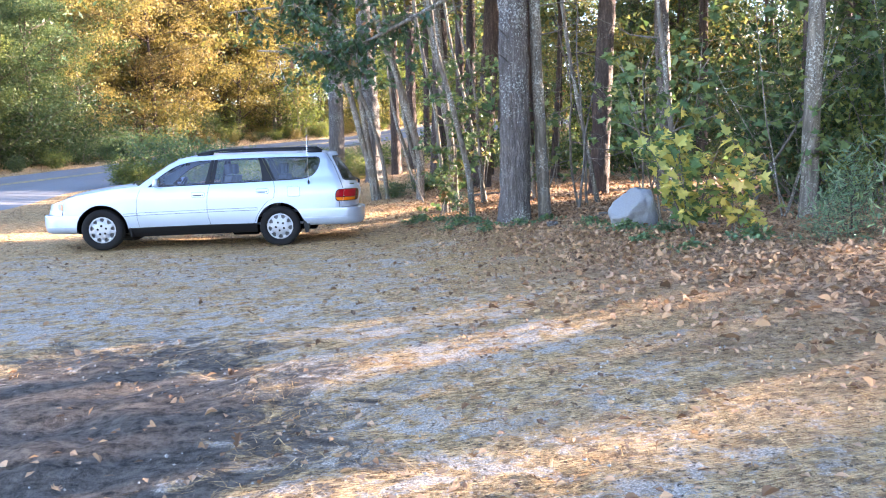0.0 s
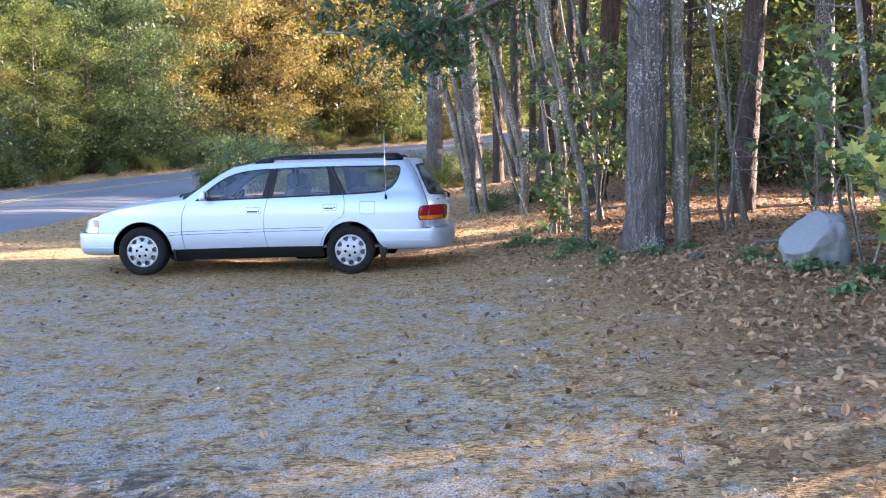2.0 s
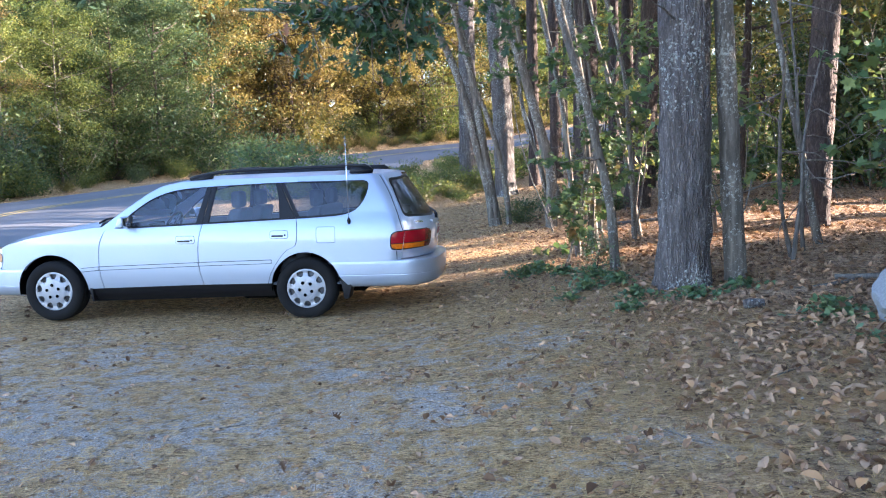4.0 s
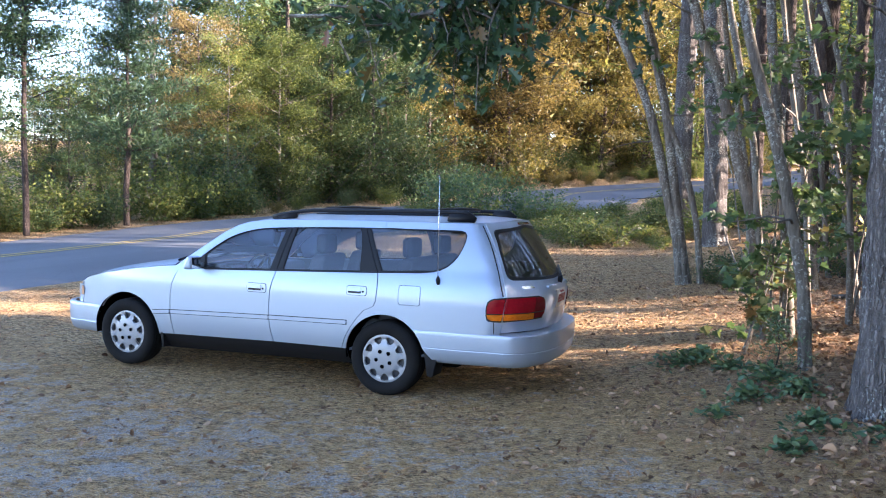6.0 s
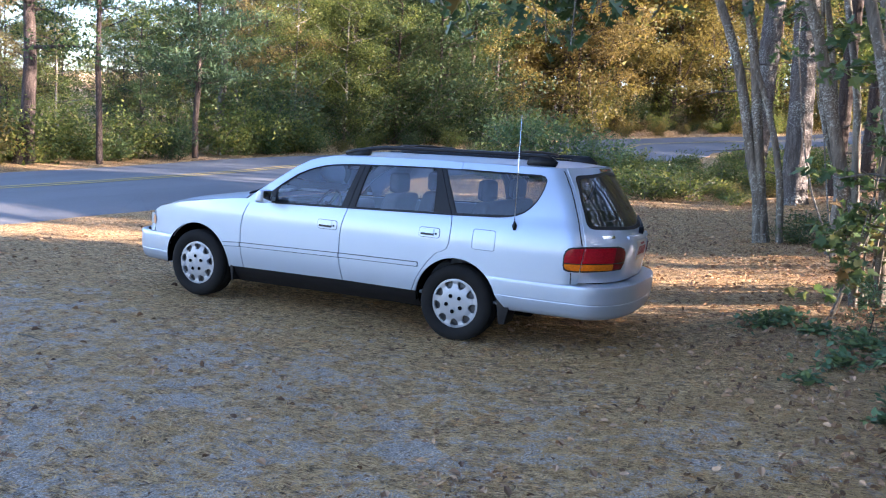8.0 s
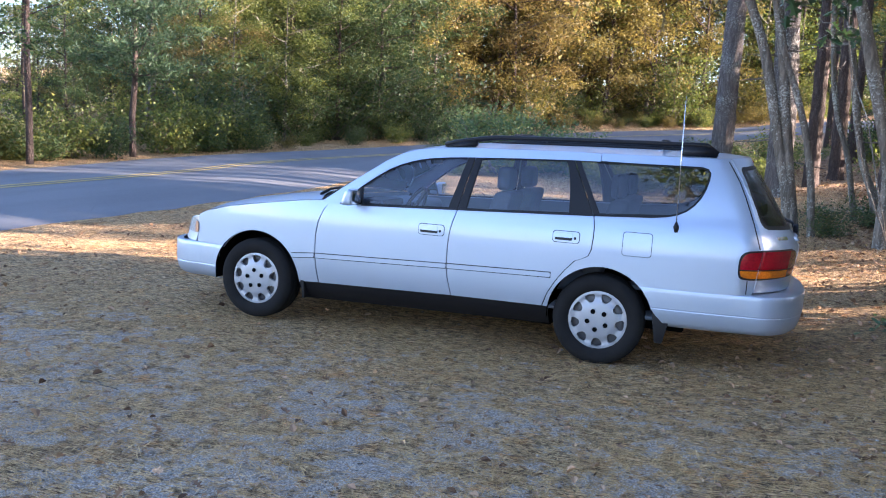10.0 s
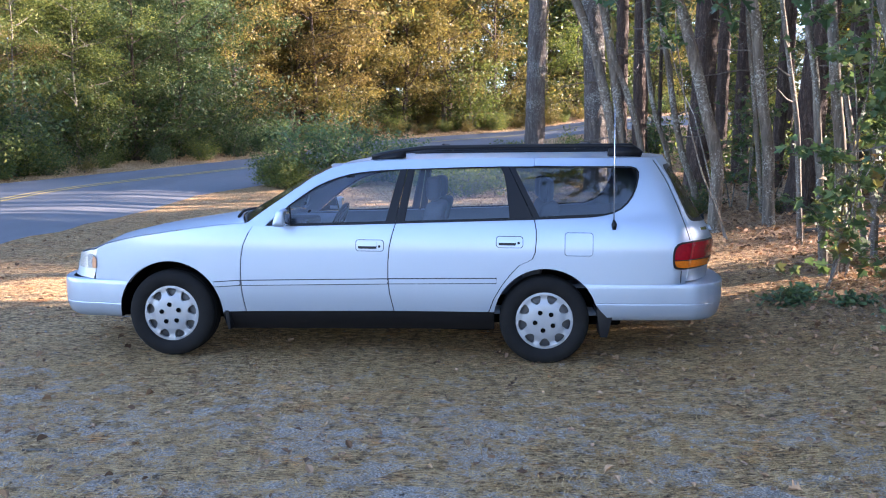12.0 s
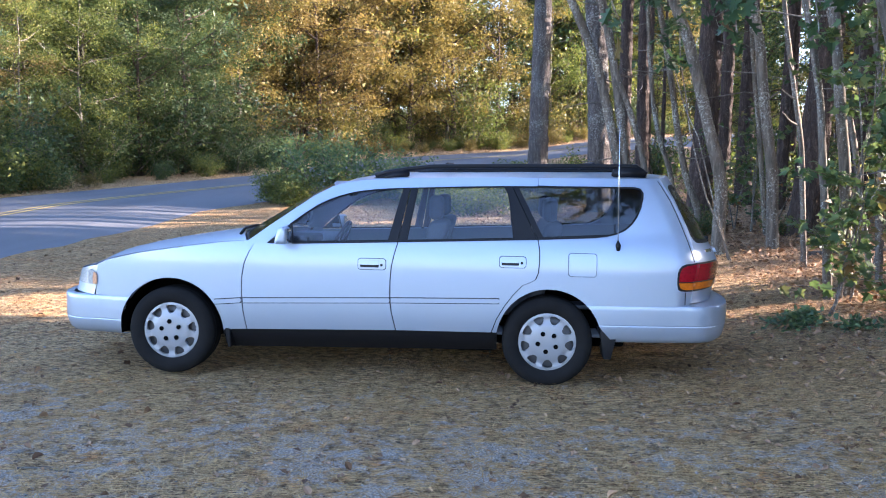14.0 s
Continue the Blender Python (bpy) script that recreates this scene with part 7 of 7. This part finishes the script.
seat(-1.12, -0.37, 0.25, (0.0,))
seat(-1.12, 0.37, 0.25, (0.0,))
seat(-0.30, 0.0, 0.66, (-0.36, 0.36))
part("headlining", lattice(10, 8, lambda s, t: (-1.38 + 2.05 * s, (2 * t - 1) * 0.62, lerp(-1.38 + 2.05 * s, GUTTER) - 0.02 + 0.04 * (1 - (2 * t - 1) ** 2))), plain("pale_headlining", (0.35, 0.37, 0.40), 0.9), car)
# rack cross bars, aerial
for x in (-0.72, 0.30):
    bar_z = lerp(x, GUTTER) + 0.028 + 0.052
    fy = half(-0.3, 1.41) - 0.075
    part("rack_bar", pipe([(x, -fy, bar_z + 0.004), (x, -fy + 0.06, bar_z + 0.016), (x, 0, bar_z + 0.026), (x, fy - 0.06, bar_z + 0.016), (x, fy, bar_z + 0.004)], 0.014, 8), BLACK, car, "black roof rack cross bar")
for y in (-0.3, -0.1, 0.1, 0.3):
    part("roof_strip", pipe([(x, y, lerp(x, GUTTER) + 0.052 * (1 - abs(y / 0.66) ** 2.2) + 0.006) for x in np.linspace(-0.95, 0.55, 12)], 0.006, 5), BLACK, car)
aw = half(0.45, 0.98)
aerial = part("aerial", pipe([(0.452, -aw - 0.012, 0.94), (0.450, -aw - 0.016, 0.975), (0.448, -aw - 0.012, 1.005)], np.array([0.012, 0.019, 0.006]), 10), BLACK, car, "telescopic metal aerial with black base")
part("mast", pipe([(0.448, -aw - 0.012, 1.0), (0.442, -aw - 0.004, 1.40), (0.436, -aw + 0.004, 1.80)], np.array([0.0042, 0.0032, 0.0026]), 6), CHROME, aerial)

for kind_of_plant in KINDS:
    kind_of_plant.tidy()

# ---- fallen leaves, straw and gravel ----
rng_l = np.random.default_rng(77)


def under_car(x, y):
    return (x > -3.0) & (x < 0.4) & (np.abs(y - 0.885) < 0.85) & ((np.abs(x) < 0.25) | (np.abs(x + 2.61) < 0.25)) & (np.abs(np.abs(y - 0.885) - 0.76) < 0.14)


def scatter(n, x0, x1, y0, y1, weight):
    x, y = rng_l.uniform(x0, x1, n), rng_l.uniform(y0, y1, n)
    keep = (rng_l.random(n) < weight(x, y)) & ~under_car(x, y)
    keep &= off_road(x, y) > HALF - 0.25 * rng_l.random(n)
    return x[keep], y[keep]


def patchy(x, y, s, seed):
    return np.array([noise.noise(Vector((a * s, b * s, seed))) for a, b in zip(x, y)]) * 0.5 + 0.5


def leaf_weight(x, y):
    edge = 1 / (1 + np.exp(-(x - 2.3 - 0.16 * np.clip(-3 - y, 0, 9) + 0.04 * np.abs(y + 3)) / 0.7))
    return np.clip(0.055 + 0.60 * edge * np.clip(patchy(x, y, 0.8, 2.0) * 1.6 - 0.1, 0.2, 1) + 0.10 * (patchy(x, y, 1.3, 9.0) > 0.62), 0, 1)


def litter(name, x, y, size, shape, lift, label, tilt=0.32, mat=None):
    n = len(x)
    at = np.column_stack([x, y, land(x, y) + lift * 0.7 + rng_l.random(n) * 0.014])
    way = rng_l.standard_normal((n, 3)) * (1, 1, tilt)
    up = rng_l.standard_normal((n, 3)) * tilt + np.array([0, 0, 1.0])
    tagged(new(name, solid(name, *shaped_leaves(at, way, up, size, shape, rng_l, 0.42), mat or M_LITTER, False)), label, "leaf litter", kind="stuff")


x, y = scatter(125000, -7.0, 8.5, -12.5, 9.0, leaf_weight)
h, g = len(x) // 10, len(x) // 3
litter("fallen_leaves", x[:h], y[:h], 0.064, OAK_SHAPE, 0.014, "dry brown oak leaves scattered over the ground")
litter("fallen_leaves", x[h:g], y[h:g], 0.052, BLADE_SHAPE, 0.012, "dry tan leaves scattered over the ground")
at = np.column_stack([x[g:], y[g:], land(x[g:], y[g:]) + 0.012 + rng_l.random(len(x) - g) * 0.02])
tagged(new("fallen_leaves", solid("fallen_leaves", *leaves(at, 0.045, rng_l, 0.6, 0.85, 0.5), M_LITTER, False)), "small dry russet leaves strewn over needles", "leaf litter", kind="stuff")
x, y = scatter(13000, 3.0, 16.0, -9.0, 24.0, lambda x, y: np.full(len(x), 0.9))
litter("fallen_leaves", x, y, 0.08, BLADE_SHAPE, 0.03, "brown leaf litter on the forest floor", 0.3)


# deep drifts of curled leaves along the woods' edge
def drift_weight(x, y):
    edge = 1 / (1 + np.exp(-(x - 3.0 - 0.10 * np.clip(-3 - y, 0, 9) + 0.05 * np.abs(y + 2)) / 0.4))
    return np.clip(edge * (patchy(x, y, 1.4, 21.0) * 1.8 - 0.25), 0, 1) * np.clip((6.2 - x) / 1.5, 0, 1)


x, y = scatter(15000, 1.6, 6.2, -8.0, 2.6, drift_weight)
h = len(x) // 6
litter("fallen_leaves", x[:h], y[:h], 0.066, OAK_SHAPE, 0.03, "curled brown oak leaves drifted along the woods' edge", 0.5)
litter("fallen_leaves", x[h:], y[h:], 0.055, BLADE_SHAPE, 0.03, "curled tan leaves drifted along the woods' edge", 0.5)


x, y = scatter(13000, -4.5, 4.5, 2.5, 22.0, lambda x, y: np.clip(patchy(x, y, 0.9, 31.0) * 1.5 - 0.2, 0.1, 1))
litter("fallen_leaves", x, y, 0.052, BLADE_SHAPE, 0.015, "brown leaves strewn over the track behind the car", 0.3)


def straw(n, weight, name, area=(-7.0, 6.5, -12.5, 8.0)):
    x, y = scatter(n, *area, weight)
    n = len(x)
    a = rng_l.uniform(0, 6.28, n)
    ln = rng_l.uniform(0.06, 0.15, n)
    d = np.column_stack([np.cos(a), np.sin(a), rng_l.normal(0, 0.10, n)])
    s = np.column_stack([-np.sin(a), np.cos(a), np.zeros(n)]) * rng_l.uniform(0.0010, 0.0024, n)[:, None]
    c = np.column_stack([x, y, land(x, y) + 0.010 + rng_l.random(n) * 0.012])
    p0, p2 = c - d * ln[:, None] / 2, c + d * ln[:, None] / 2
    v = np.stack([p0 - s, p0 + s, p2], 1).reshape(-1, 3)
    f = np.arange(3 * n).reshape(n, 3)
    tagged(new(name, solid(name, v, f, M_STRAW, False)), "dry fallen pine needles lying in loose mats", "pine straw", kind="stuff")


straw(150000, lambda x, y: np.clip(patchy(x, y, 1.1, 4.0) * 2.2 - 0.6 + np.clip((x - 0.5) * 0.12, 0, 0.3), 0.0, 1) * (((x + 0.4) ** 2 + 0.45 * (y + 8.9) ** 2) > 0.9), "pine_straw")
straw(95000, lambda x, y: np.clip(patchy(x, y, 1.6, 14.0) * 2.4 - 0.6 + np.clip((x - 0.5) * 0.10, 0, 0.3), 0.01, 1), "pine_straw", (-5.0, 4.6, -5.2, 0.6))
x, y = scatter(5000, -6.0, 4.0, -12.0, 2.5, lambda x, y: np.clip(patchy(x, y, 1.1, 4.0) * -2 + 1.6, 0.1, 1))
n = len(x)
r = rng_l.uniform(0.004, 0.011, n)
base = np.array([(1, 0, 0), (0, 1, 0), (-1, 0, 0), (0, -1, 0), (0, 0, 0.8), (0, 0, -0.8)], float)
v = (np.column_stack([x, y, land(x, y) + 0.006])[:, None] + base[None] * r[:, None, None] * rng_l.uniform(0.6, 1.3, (n, 6, 1))).reshape(-1, 3)
tri = np.array([(0, 1, 4), (1, 2, 4), (2, 3, 4), (3, 0, 4), (1, 0, 5), (2, 1, 5), (3, 2, 5), (0, 3, 5)])
tagged(new("gravel", solid("gravel", v, (tri[None] + (np.arange(n) * 6)[:, None, None]).reshape(-1, 3), plain("grey_gravel", (0.30, 0.28, 0.25), 0.9, vary=0.5, scale=15), False)), "small grey gravel stones in sand", "gravel", kind="stuff")
